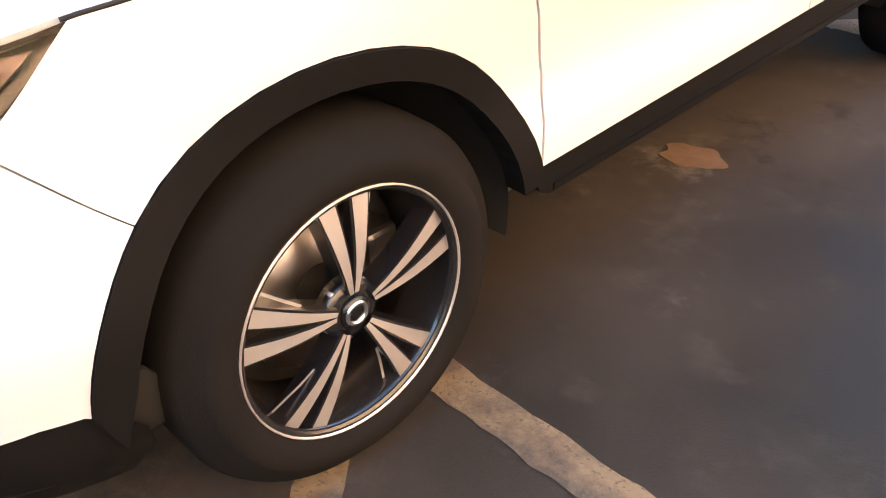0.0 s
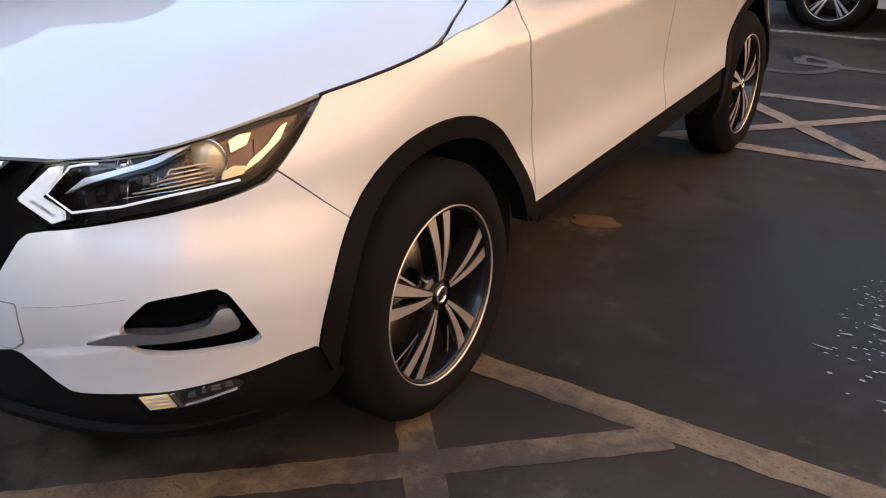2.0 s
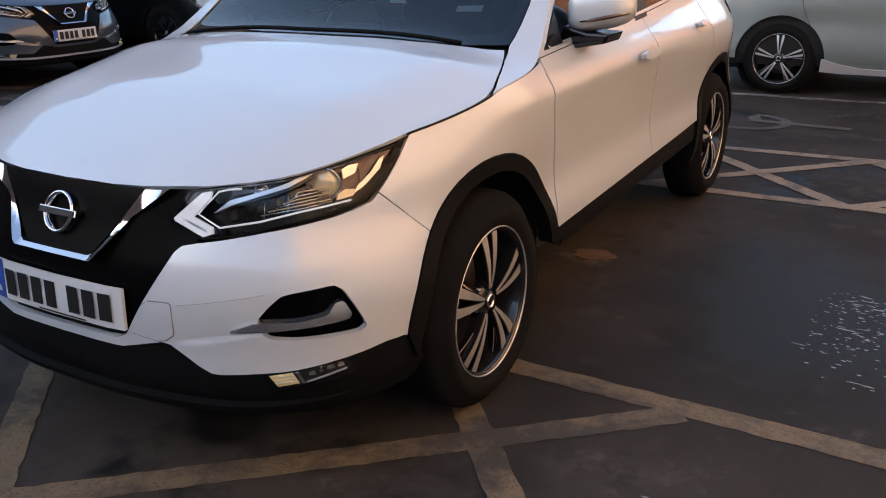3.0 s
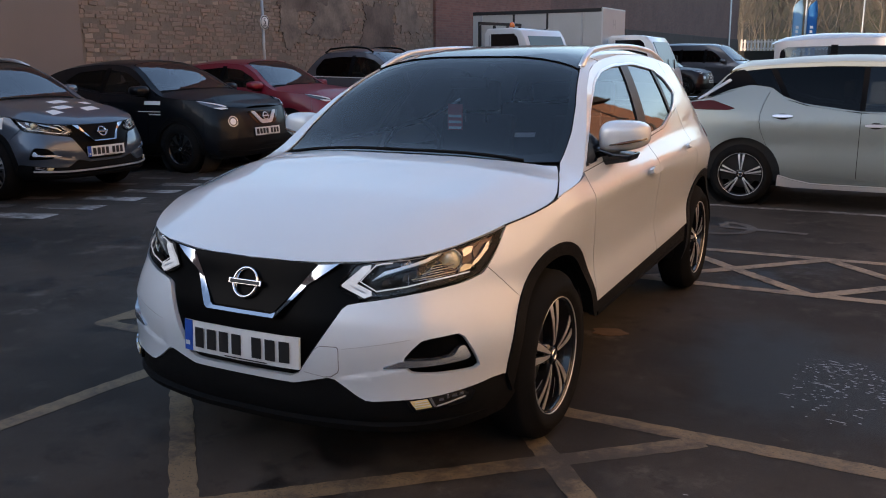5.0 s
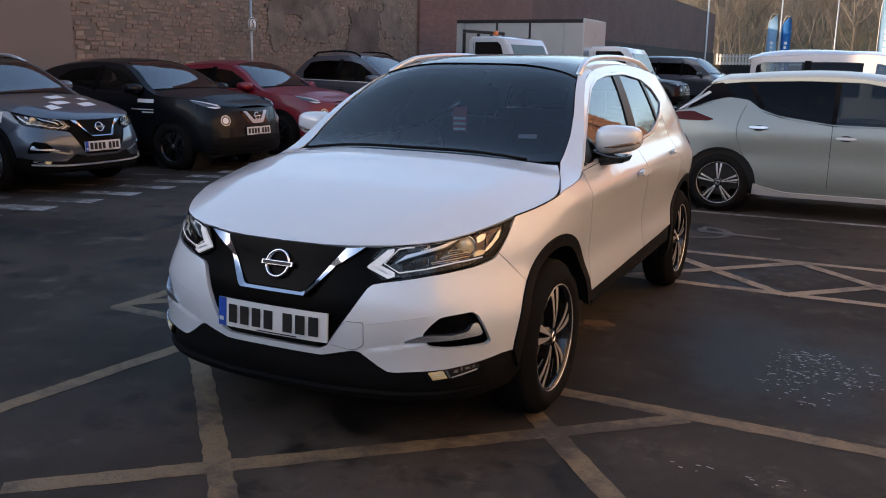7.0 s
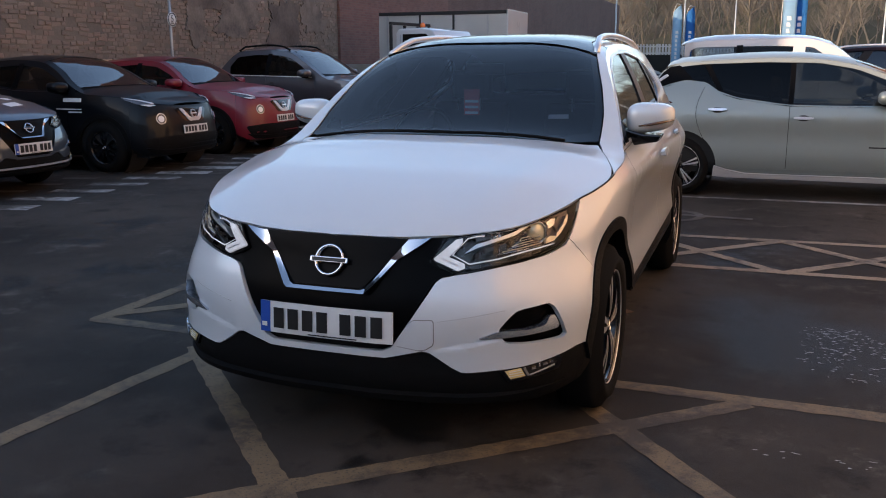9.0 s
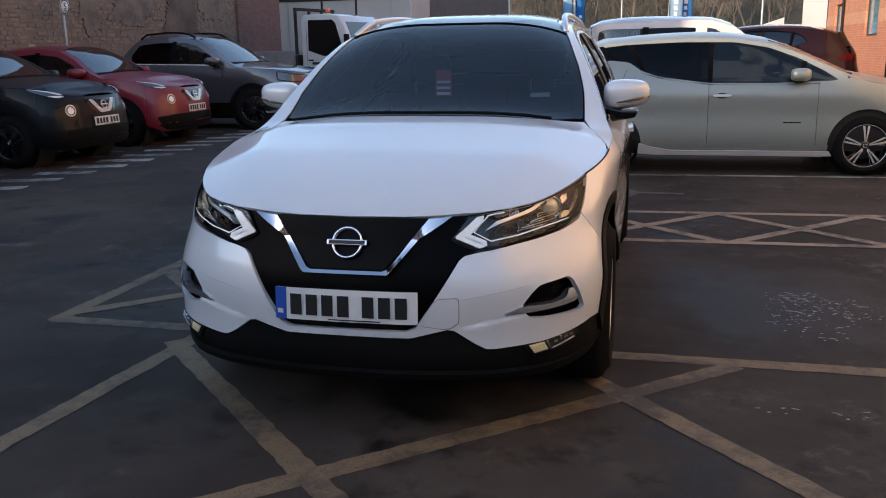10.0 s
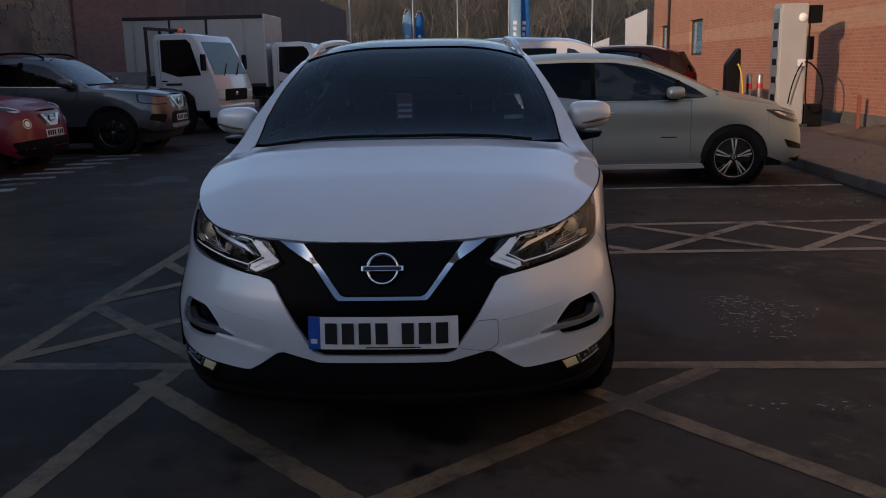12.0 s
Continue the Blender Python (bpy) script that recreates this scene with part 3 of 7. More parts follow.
        top_z = lambda a: float(np.interp(a, [.535, .56, .64, .73, .81, .83], [.776, .790, .810, .829, .850, .853]))
        part("lower_shell", sheet([fr([(a, low_z(a)) for a in np.linspace(.535, .83, 8)] + [(a, top_z(a)) for a in np.linspace(.83, .535, 8)])], side, -.042, .01, .03), LAMP_INNER, hl, "dark lamp reflector shell")
        cuts = (.545, .572, .596, .628, .648, .684, .702, .738, .752, .785, .802)
        for i, (a, b) in enumerate(zip(cuts, cuts[1:])):
            f0, f1 = ((.08, .92), (.45, .95), (.10, .60), (.30, .85))[i % 4]
            zz = lambda a, q: low_z(a) + (top_z(a) - low_z(a)) * q
            lean = (-1, 1, 1, -1, 1)[i % 5] * .30
            part("reflector_facet", sheet([fr([(a, zz(a, f0)), (b - .003, zz(b - .003, f0 + .06)), (b - .003, zz(b - .003, f1)), (a + .002, zz(a + .002, f1 - .1))])], side, lambda u, v, a=a, b=b, lean=lean: -.032 + lean * (np.abs(u) - (a + b) / 2), .006, .03), LAMP_INNER, hl)
        part("side_panel", sheet([fr([(.83, .794), (.93, .800), (1.01, .845), (1.10, .902), (1.02, .897), (.90, .880), (.82, .866)])], side, -.036, .01, .03), LAMP_WARM_REFLECTION, hl)
        part("side_facet", sheet([fr([(.965, .835), (1.005, .860), (1.05, .892), (1.015, .888), (.972, .868)])], side, -.028, .008, .03), LAMP_WARM_REFLECTION, hl)
        part("lamp_blade", sheet([fr([(.929, .808), (.969, .824), (1.028, .857), (1.054, .886), (1.038, .882), (.993, .850), (.945, .826)])], side, -.010, .02, .03), AMBER_CLEAR, hl)
        part("side_reflector", sheet([fr([(.905, .846), (.948, .857), (.966, .878), (.935, .877), (.906, .868)])], side, -.012, .012, .03), AMBER_CLEAR, hl)
        part("corner_reflector", sheet([fr([(.875, .797), (.925, .803), (.940, .818), (.905, .822), (.880, .812)])], side, -.012, .012, .03), BULB, hl)
        # added chrome and cream ribs draw bright reflections across the dark lamp
        for i in range(6):
            part("glint_rib", pipe([(.64 + .022 * i, .773 + .009 * i), (.76, .785 + .0085 * i), (.86, .794 + .008 * i)], -.022, .0019), BULB if i % 2 else CHROME, hl)
        for a, z0, z1 in ((.648, .766, .808), (.722, .777, .828)):
            part("reflector_seam", pipe([(a, z0), (a + .004, z1)], -.024, .0013), CHROME, hl)
        for s0, z0, r0, mt, dp in ((.852, .845, .040, BULB, 0), (.640, .842, .015, CHROME, 1)):
            holder = lathe([(-.030, r0 * .5), (-.004, r0), (.006, r0 + .005), (.010, r0 + .003), (.006, r0 - .002)], 28, "Y")
            lens = lathe([(-.006, r0 - .002), (.004, r0 * .86), (.012, r0 * .55), (.016, r0 * .28), (.017, 0)], 28, "Y")
            p = side(np.array([sg * s0]), np.array([z0]), -.036)[0]
            turn = Matrix.Translation(p) @ Matrix.Rotation(math.pi + math.atan2(p[0], .95) * .8, 4, "Z")
            for b in (holder, lens):
                bmesh.ops.transform(b, matrix=turn, verts=b.verts)
            part("lamp_bowl", holder, CHROME, hl)
            part("bulb", lens, mt, hl)
    # bonnet
    hood = [(0, -.785), (.3, -.785), (.6, -.784), (.8, -.783), (1, -.78), (1, -.6), (1, -.4), (1, -.2), (1, -.06), (.996, .005), (.980, .07), (.944, .15), (.890, .285), (.864, .36), (.8, .335), (.5, .268), (.2, .243), (0, .24)]
    hood_all = [(a * .998, b) for a, b in hood[1:-1]] + [(-a * .998, b) for a, b in hood[::-1]][1:-1]
    part("bonnet", sheet([hood_all], top_bonnet(k), .002, .014, .045), paint_mat, car, "painted bonnet with two soft creases")
    for sg in (1, -1):
        seam = [tuple(side(np.array([sg * q]), np.array([E(q) - .0015]), .0012)[0]) for q in np.linspace(1.15, S(.03), 16)]
        part("bonnet_seam", tube(seam, .0032, 6), DARK, car)
    part("cowl", sheet([[(-.89, .33), (-.5, .262), (0, .235), (.5, .262), (.89, .33), (.91, .46), (.5, .33), (0, .30), (-.5, .33), (-.91, .46)]], top, -.022, .01, .08), PLASTIC, car)
    # windscreen, pillars, roof
    ws = [(0, .275), (.4, .295), (.7, .35), (.868, .408), (.905, .58), (.922, .75), (.924, 1.01), (.912, 1.034), (.86, 1.044), (.4, 1.066), (0, 1.074)]
    ws_all = ws[1:-1] + [(-a, b) for a, b in ws[::-1]][1:-1]
    part("windscreen", sheet([ws_all], top, -.006, 0, .04), SCREEN_GLASS if paint_mat is PEARL else ROW_GLASS, car, "tinted windscreen").visible_shadow = False
    edge_in = [(a * .95, .30 + (b - .30) * .955 + (.055 if b < .42 else .012)) for a, b in ws]
    in_all = edge_in[1:-1] + [(-a, b) for a, b in edge_in[::-1]][1:-1]
    part("windscreen_border", sheet([ws_all, in_all], top, -.009, 0, .08), DARK, car)
    both("pillar", [(.984, .078), (.948, .1535), (.8935, .2885), (.874, .392), (.913, .58), (.930, .75), (.932, 1.045), (.908, 1.14), (.87, 1.3), (1, 1.3), (1, 1.0), (1, .7), (1, .4), (1, .2), (1, .09), (.9985, .035)], top, paint_mat, car, 0, .005, .05)
    roof = [(0, 1.080), (.4, 1.072), (.86, 1.050), (.915, 1.041), (.926, 1.05), (.902, 1.14), (.864, 1.30), (.86, 1.31), (.86, 2.8), (.8, 3.02), (0, 3.06)]
    part("glass_roof", sheet([roof[1:-1] + [(-a, b) for a, b in roof[::-1]][1:-1]], top, .001, .02, .15), ROOF_GLASS, car, "dark panoramic glass roof")
    both("roof_side", [(.872, 1.32), (1, 1.32), (1, 2.0), (1, 2.6), (1, 3.0), (.80, 3.06), (.872, 2.8)], top, paint_mat, car, 0, .014, .12)
    part("tail_spoiler", sheet([[(-.82, 3.04), (0, 3.07), (.82, 3.04), (.84, 3.22), (-.84, 3.22)]], top, .004, .03, .12), paint_mat, car)
    part("tailgate", sheet([[(S(3.28), .45), (k.length, .45), (k.length, 1.16), (S(3.28), 1.2)]], side, 0, .012, .08), paint_mat, car)
    part("tailgate", sheet([mirrored([(S(3.28), .45), (k.length, .45), (k.length, 1.16), (S(3.28), 1.2)])], side, 0, .012, .08), paint_mat, car)
    both("rear_window", [(S(3.16), 1.20), (k.length, 1.165), (k.length, 1.47), (S(3.05), 1.43)], side, GLOSS, car, 0, .012, .08)
    both("tail_lamp", cut_corners([(S(2.98), .985), (S(3.2), .955), (S(3.42), .96), (S(3.44), 1.06), (S(3.2), 1.075), (S(3.02), 1.03)], 1, .1), side, RED_LENS, car, .006, .014, .06)
    # roof rails
    for sg in (1, -1):
        pts = []
        for y in np.linspace(1.08, 2.75, 15):
            p = top(np.array([sg * .93]), np.array([y]), 0)[0]
            t = (y - 1.08) / 1.67
            pts.append((p[0], p[1], p[2] + .036 * min(1, 7 * min(t, 1 - t)) ** .7 - .004))
        rail = tube(pts, .0165, 10)
        part("roof_rail", rail, SATIN, car, "satin silver roof rail")
    # front wing
    wing = [(1.002, .801), (1.163, .926)] + [(s, E(s) - .003) for s in np.linspace(1.19, S(.06), 8)] + [(S(.10), E(S(.10)) - .003), (S(.14), E(S(.14)) - .004), (S(.30), E(S(.30)) - .004), (S(.378), 1.028), (S(.370), .985), (S(.380), .895), (S(.432), .75), (S(.455), .63), (S(.449), .54), (S(.437), .458)] + sy(arc(0, .35, R_ARCH, 14, 135.75, 16))
    both("front_wing", wing, side, paint_mat, car, 0, .014, fine)
    # doors and rear quarter
    belt = lambda y: float(np.interp(y, [.35, .9, 1.4, 1.9, 2.1, 2.5], [1.035, 1.062, 1.082, 1.115, 1.16, 1.27]))
    d1 = [(.444, .458), (1.0, .474), (1.485, .489), (1.485, .75), (1.475, .95), (1.462, belt(1.46)), (1.2, belt(1.2)), (.9, belt(.9)), (.6, belt(.6)), (.388, belt(.388)), (.377, .985), (.387, .895), (.439, .75), (.462, .63), (.456, .54)]
    both("front_door", sy(d1), side, paint_mat, car, 0, .014, fine)
    d2 = [(1.492, .489), (1.9, .50), (2.19, .512)] + arc(2.646, .345, R_ARCH + .004, 159, 128, 6) + [(2.38, .80), (2.36, .92), (2.33, 1.0), (2.335, 1.205), (2.1, belt(2.1)), (1.9, belt(1.9)), (1.469, belt(1.469)), (1.482, .95), (1.492, .75)]
    both("rear_door", sy(d2), side, paint_mat, car, 0, .014, fine)
    q3 = [(2.342, 1.21), (2.337, 1.0), (2.368, .92), (2.388, .80)] + arc(2.646, .345, R_ARCH, 126, 10, 14) + [(3.24, .42), (3.27, .7), (3.27, 1.0), (3.2, 1.15)] + [(y, E(S(y)) - .003) for y in (3.1, 2.95, 2.8, 2.6, 2.5)] + [(2.5, 1.34), (2.5, 1.29)]
    both("rear_quarter", sy(q3), side, paint_mat, car, 0, .014, fine)
    # window band: frame, pillars, glass
    wo = [(.44, 1.052), (.9, 1.068), (1.4, 1.088), (1.9, 1.121), (2.1, 1.166), (2.335, 1.235), (2.46, 1.295), (2.40, 1.385), (2.24, 1.452), (1.9, 1.488), (1.5, 1.480), (1.25, 1.455), (1.05, 1.405), (.80, 1.287), (.60, 1.162)]
    wo = cut_corners(wo, 1, .12)
    band = [(.372, belt(.37) + .003), (.9, belt(.9) + .003), (1.46, belt(1.46) + .003), (1.9, belt(1.9) + .003), (2.1, belt(2.1) + .003), (2.335, 1.208), (2.497, 1.285)] + [(y, E(S(y)) - .0004) for y in (2.5, 2.3, 2.0, 1.7, 1.4, 1.2, 1.05, .9, .75, .6, .45, .37)]
    both("window_surround", sy(band), side, paint_mat, car, 0, .012, .06, holes=[sy(wo)])
    part("headliner", sheet([[(-1, 1.06), (0, 1.09), (1, 1.06), (1, 3.1), (-1, 3.1)]], top, -.035, 0, .1), DARK, car)
    both("pillar_liner", [(.90, .30), (.878, .392), (.913, .58), (.930, .75), (.930, 1.06), (.908, 1.16), (1, 1.16), (1, 1.0), (1, .7), (1, .4), (1, .3)], top, DARK, car, -.022, 0, .06)
    trim = [(a + (1.45 - a) * .012, b + (1.27 - b) * .06) for a, b in wo]
    both("surround_liner", sy(band), side, DARK, car, -.024, 0, .08, holes=[sy(trim)])
    both("window_trim", sy(wo), side, GLASSY_BLACK if paint_mat is MAROON_PAINT else SATIN, car, .003, .008, .1, holes=[sy(trim)], label="satin chrome window trim")
    both("centre_pillar", sy([(1.37, 1.07), (1.53, 1.078), (1.63, 1.24), (1.78, 1.486), (1.64, 1.486), (1.49, 1.26)]), side, PILLAR_DARK, car, .001, .01)
    both("rear_pillar", sy([(2.14, 1.165), (2.19, 1.18), (2.27, 1.445), (2.21, 1.46)]), side, GLASSY_BLACK, car, .0, .01)
    both("mirror_sail", sy([(.44, 1.055), (.60, 1.06), (.62, 1.165)]), side, GLOSS, car, .003, .01)
    for nm, rg in (("front_side_window", [(.46, 1.056), (1.45, 1.090), (1.56, 1.25), (1.70, 1.490), (1.40, 1.485), (1.05, 1.42), (.8, 1.30), (.6, 1.17)]), ("rear_side_window", [(1.46, 1.088), (1.9, 1.12), (2.1, 1.165), (2.17, 1.19), (2.26, 1.462), (1.9, 1.495), (1.71, 1.492), (1.57, 1.25)]), ("quarter_window", [(2.17, 1.185), (2.46, 1.295), (2.40, 1.392), (2.24, 1.462)])):
        for w in both(nm, sy(rg), side, FRONT_GLASS if nm == "front_side_window" else SIDE_GLASS, car, -.006, 0, .03):
            w.visible_shadow = False
    # cladding: arches and sills
    for y0 in (0, 2.646):
        ringo = arc(y0, .35, R_ARCH - .002, 10 if y0 == 0 else -20, 190 if y0 else 170, 26)
        ringi = arc(y0, .358, .395, 180 if y0 else 168, -18 if y0 else 9, 26)
        if y0 == 0:
            pts = sy(ringo) + [(1.03, .416), (1.06, .34)] + sy(ringi)
        else:
            pts = sy(ringo + ringi)
        both("arch_cladding", pts, side, PLASTIC, car, .006, .05, .05, label="black plastic wheel arch trim")
    both("sill_cladding", sy([(.42, .455), (1.0, .471), (1.9, .497), (2.2, .509), (2.2, .43), (2.18, .415), (1.3, .395), (.48, .378), (.45, .395)]), side, PLASTIC, car, -.008, .03, .07, label="black plastic sill trim")
    both("sill_step", sy([(.49, .40), (2.16, .432), (2.16, .416), (.49, .382)]), side, PLASTIC, car, -.004, .03, .1)
    # handles
    for y, z in ((1.33, .945), (2.22, .985)):
        both("handle_bowl", cut_corners(sy([(y - .12, z - .028), (y + .03, z - .028), (y + .03, z + .02), (y - .12, z + .02)]), 2), side, paint_mat, car, .001, .004, .03)
        both("door_handle", cut_corners(sy([(y - .13, z - .012), (y + .07, z - .008), (y + .07, z + .016), (y - .13, z + .014)]), 1), side, paint_mat, car, .036, .024, .03)
    # mirrors
    for sg in (1, -1):
        mr = part("door_mirror", mirror_shell(sg), paint_mat, car, "painted door mirror with a black base")
        part("mirror_base", prism([(.77, 1.04), (.84, 1.035), (.95, 1.056), (.965, 1.088), (.88, 1.09), (.77, 1.12)], .68, .83, "XZ", .008) if sg > 0 else prism([(-.77, 1.04), (-.84, 1.035), (-.95, 1.056), (-.965, 1.088), (-.88, 1.09), (-.77, 1.12)], .68, .83, "XZ", .008), GLOSS, mr)
        low = mirror_shell(sg, 1.012)
        bmesh.ops.bisect_plane(low, geom=low.verts[:] + low.edges[:] + low.faces[:], plane_co=(sg * .9, 0, 1.092), plane_no=(-sg * .10, 0, 1), clear_outer=True)
        part("mirror_skirt", low, GLOSS, mr, "gloss black lower mirror shell")
        ind = tube([(sg * x, y, z) for x, y, z in ((.861, .671, 1.128), (.911, .668, 1.136), (.966, .690, 1.147), (1.012, .745, 1.155))], [.003, .007, .007, .005], 6)
        part("indicator_strip", ind, INDICATOR, mr, "dark amber indicator strip")
    # inside: dash, seats, wheel
    part("dashboard", prism([(.33, .7), (.38, .99), (.55, 1.03), (.95, 1.0), (1.05, .92), (1.02, .6)], -.70, .70, "YZ", .02), SEAT, car)
    for x in (-.37, .37):
        seat = part("front_seat", prism([(1.35, .55), (1.32, .72), (1.72, .70), (1.86, 1.18), (1.95, 1.17), (1.86, .62), (1.8, .5)], x - .25, x + .25, "YZ", .04), SEAT, car)
        part("headrest", boxed((x - .13, 1.86, 1.19), (x + .13, 1.97, 1.38), .035), SEAT, seat)
        part("headrest_post", boxed((x - .077, 1.838, 1.125), (x - .069, 1.846, 1.20), .002), PALE_TRIM, seat)
        part("headrest_post", boxed((x + .069, 1.838, 1.125), (x + .077, 1.846, 1.20), .002), PALE_TRIM, seat)
    part("rear_bench", prism([(2.25, .55), (2.22, .74), (2.62, .72), (2.78, 1.2), (2.88, 1.2), (2.8, .5)], -.62, .62, "YZ", .04), SEAT, car)
    stw = lathe([(-.012, .172), (0, .186), (.012, .172), (0, .158)], 32, "Y")
    M = Matrix.Translation((-.37, 1.02, 1.02)) @ Matrix.Rotation(radians(-24), 4, "X")
    bmesh.ops.transform(stw, matrix=M, verts=stw.verts)
    sw = part("steering_wheel", stw, PLASTIC, car)
    part("steering_hub", boxed((-.15, -.02, -.05), (.15, .03, .04), .015, M), PLASTIC, sw)
    part("rear_view_mirror", boxed((-.11, .98, 1.36), (.11, 1.01, 1.42), .015), PLASTIC, car)
    tag = part("hanging_label", boxed((-.094, .93, 1.15), (-.008, .932, 1.285), 0), LABEL_RED, car, "red and white paper label behind the windscreen")
    for z in (1.17, 1.20, 1.23):
        part("label_bar", boxed((-.088, .927, z - .014), (-.014, .9285, z - .001), 0), PAPER_BRIGHT, tag)
    part("tax_sticker", sheet([[(.58, .50), (.70, .52), (.70, .545), (.58, .525)]], top, -.008, 0, .1), PAPER_GREY, car)
    # wipers
    for x0, x1 in ((.55, -.15), (-.05, -.62)):
        pts = [top(np.array([a / .8]), np.array([.298 + .06 * abs(a)]), .006)[0] for a in np.linspace(x0, x1, 7)]
        part("wiper", tube([tuple(p) for p in pts], .008, 6), PLASTIC, car)
    four_wheels(car, .888, 2.646, .345, .236, (5, 8.4, .0085, .034))
    return car


def lambda_vee(f):
    """The skin, tilted to face upwards along the arms of the V."""
    def g(s, z, off=0.0):
        mid = np.where(np.abs(s) < .15, .638, .640 + (np.abs(s) - .15) * .80)
        return f(s, z, np.asarray(off) + .013 + np.clip(.7 * (mid - z), -.015, .02))
    return g


def ledged(f):
    """The bumper skin: under its crease it falls back to a blade that runs into the fog lamp recess."""
    def g(s, z, off=0.0):
        a = np.abs(s)
        w = ramp(a, .39, .44) * (1 - ramp(a, .64, .74))
        low, high = .4665 + .191 * (a - .47), .552 + .158 * (a - .41)
        return f(s, z, np.asarray(off) - .007 * w * ramp(z, low - .014, low) * np.clip((high - z) / (high - low), 0, 1))
    return g


def tilted(f, base, z0, slope):
    """The skin with its lower edge standing further out than its upper one."""
    def g(s, z, off=0.0):
        return f(s, z, np.asarray(off) + base + np.clip(slope * (z0 - np.asarray(z)), -.012, .02))
    return g


def top_bonnet(k):
    def f(u, y, off=0.0):
        p = k.on_top(u, y, off)
        a = np.abs(u)
        crease = .013 * np.exp(-((a - .74 - .06 * np.asarray(y)) / .15) ** 2) * (1 - ramp(a, .85, 1.0))
        p[..., 2] += crease * ramp(y, -.70, -.25) * (1 - ramp(y, .02, .28))
        return p
    return f


def mirror_shell(sg, k=1.0):
    """A rounded mirror housing."""
    bm = bmesh.new()
    bmesh.ops.create_uvsphere(bm, u_segments=28, v_segments=16, radius=1)
    for v in bm.verts:
        x, y, z = v.co
        p = lambda c, e: math.copysign(abs(c) ** e, c)
        X, Y, Z = p(x, .62), p(y, .75), p(z, .62)
        t = (X + 1) / 2
        v.co = (sg * (.905 + .110 * k * X), .745 + .085 * k * Y + .04 * t, 1.158 + (.080 - .020 * t) * k * Z + .014 * t)
    if sg < 0:
        bmesh.ops.reverse_faces(bm, faces=bm.faces)
    for f in bm.faces:
        f.smooth = True
    return bm


INDICATOR = mat("dark_amber_lens", (.10, .045, .02), .15, coat=1.0)
ROOF_GLASS = mat("dark_roof_glass", (.006, .007, .009), .12, spec=.28)
GRILLE_BLACK = mat("grille_black", (.002, .002, .0023), .3, spec=.04)
PILLAR_DARK = mat("dark_pillar_cover", (.012, .011, .0105), .45, spec=.25)
GLASSY_BLACK = mat("glassy_black_pillar", (.003, .003, .0035), .3, spec=.05)
# clear fog lens; the yellow in its colour stands for reflected warm sun
FOG_SUN_TINT = mat("clear_lens_sun_tint", (.90, .72, .34), .2, .0, coat=1.0, stain=.5, stain_scale=40)
MESH_BLACK = mat("black_grille_mesh", (.0025, .0025, .003), .35, stain=.3, spec=.06)
DULL_SATIN = mat("dull_satin_chrome", (.50, .51, .54), .24, .9)
LAMP_INNER = mat("faceted_lamp_reflector", (.06, .055, .052), .15, .6, stain=.9, stain_scale=12, grain=24, tint=(.015, .013, .012))
VEE_CHROME = mat("darker_chrome", (.55, .56, .585), .09, 1.0)
LAMP_GREY = mat("grey_lamp_shell", (.11, .115, .13), .18, .3, coat=.6, stain=.3, stain_scale=9)
# brown of the next two stands for sunlit brick reflected in the lamp
BULB_SHADE = mat("warm_lamp_shell", (.55, .40, .27), .28, .8, coat=.4, stain=.95, stain_scale=24, grain=30, tint=(.04, .028, .022))
LAMP_WARM_REFLECTION = mat("brown_warm_reflection", (.15, .092, .08), .3, .7, coat=.4, stain=.9, stain_scale=9, grain=20, tint=(.03, .02, .016))
LENS_WHITE = mat("milky_white_lens", (.75, .77, .8), .2, coat=1.0)
DAYLAMP = mat("daytime_lamp_glow", (.7, .71, .73), .2, coat=1.0, emit=(.9, .95, 1.0), strength=.10)
DAY_LIT = mat("daytime_running_light", (.42, .43, .45), .25, coat=1.0, stain=.5, stain_scale=40, emit=(.92, .96, 1.0), strength=.11)
AMBER_CLEAR = mat("clear_side_reflector", (.75, .68, .62), .15, .8)
PAINT_LINE = mat("panel_shadow_grey", (.20, .195, .19), .6)
PAPER_GREY = mat("pale_paper", (.42, .36, .36), .7)
PAPER_BRIGHT = mat("bright_white_paper", (.85, .86, .86), .6)
LABEL_RED = mat("red_card", (.50, .10, .10), .6)


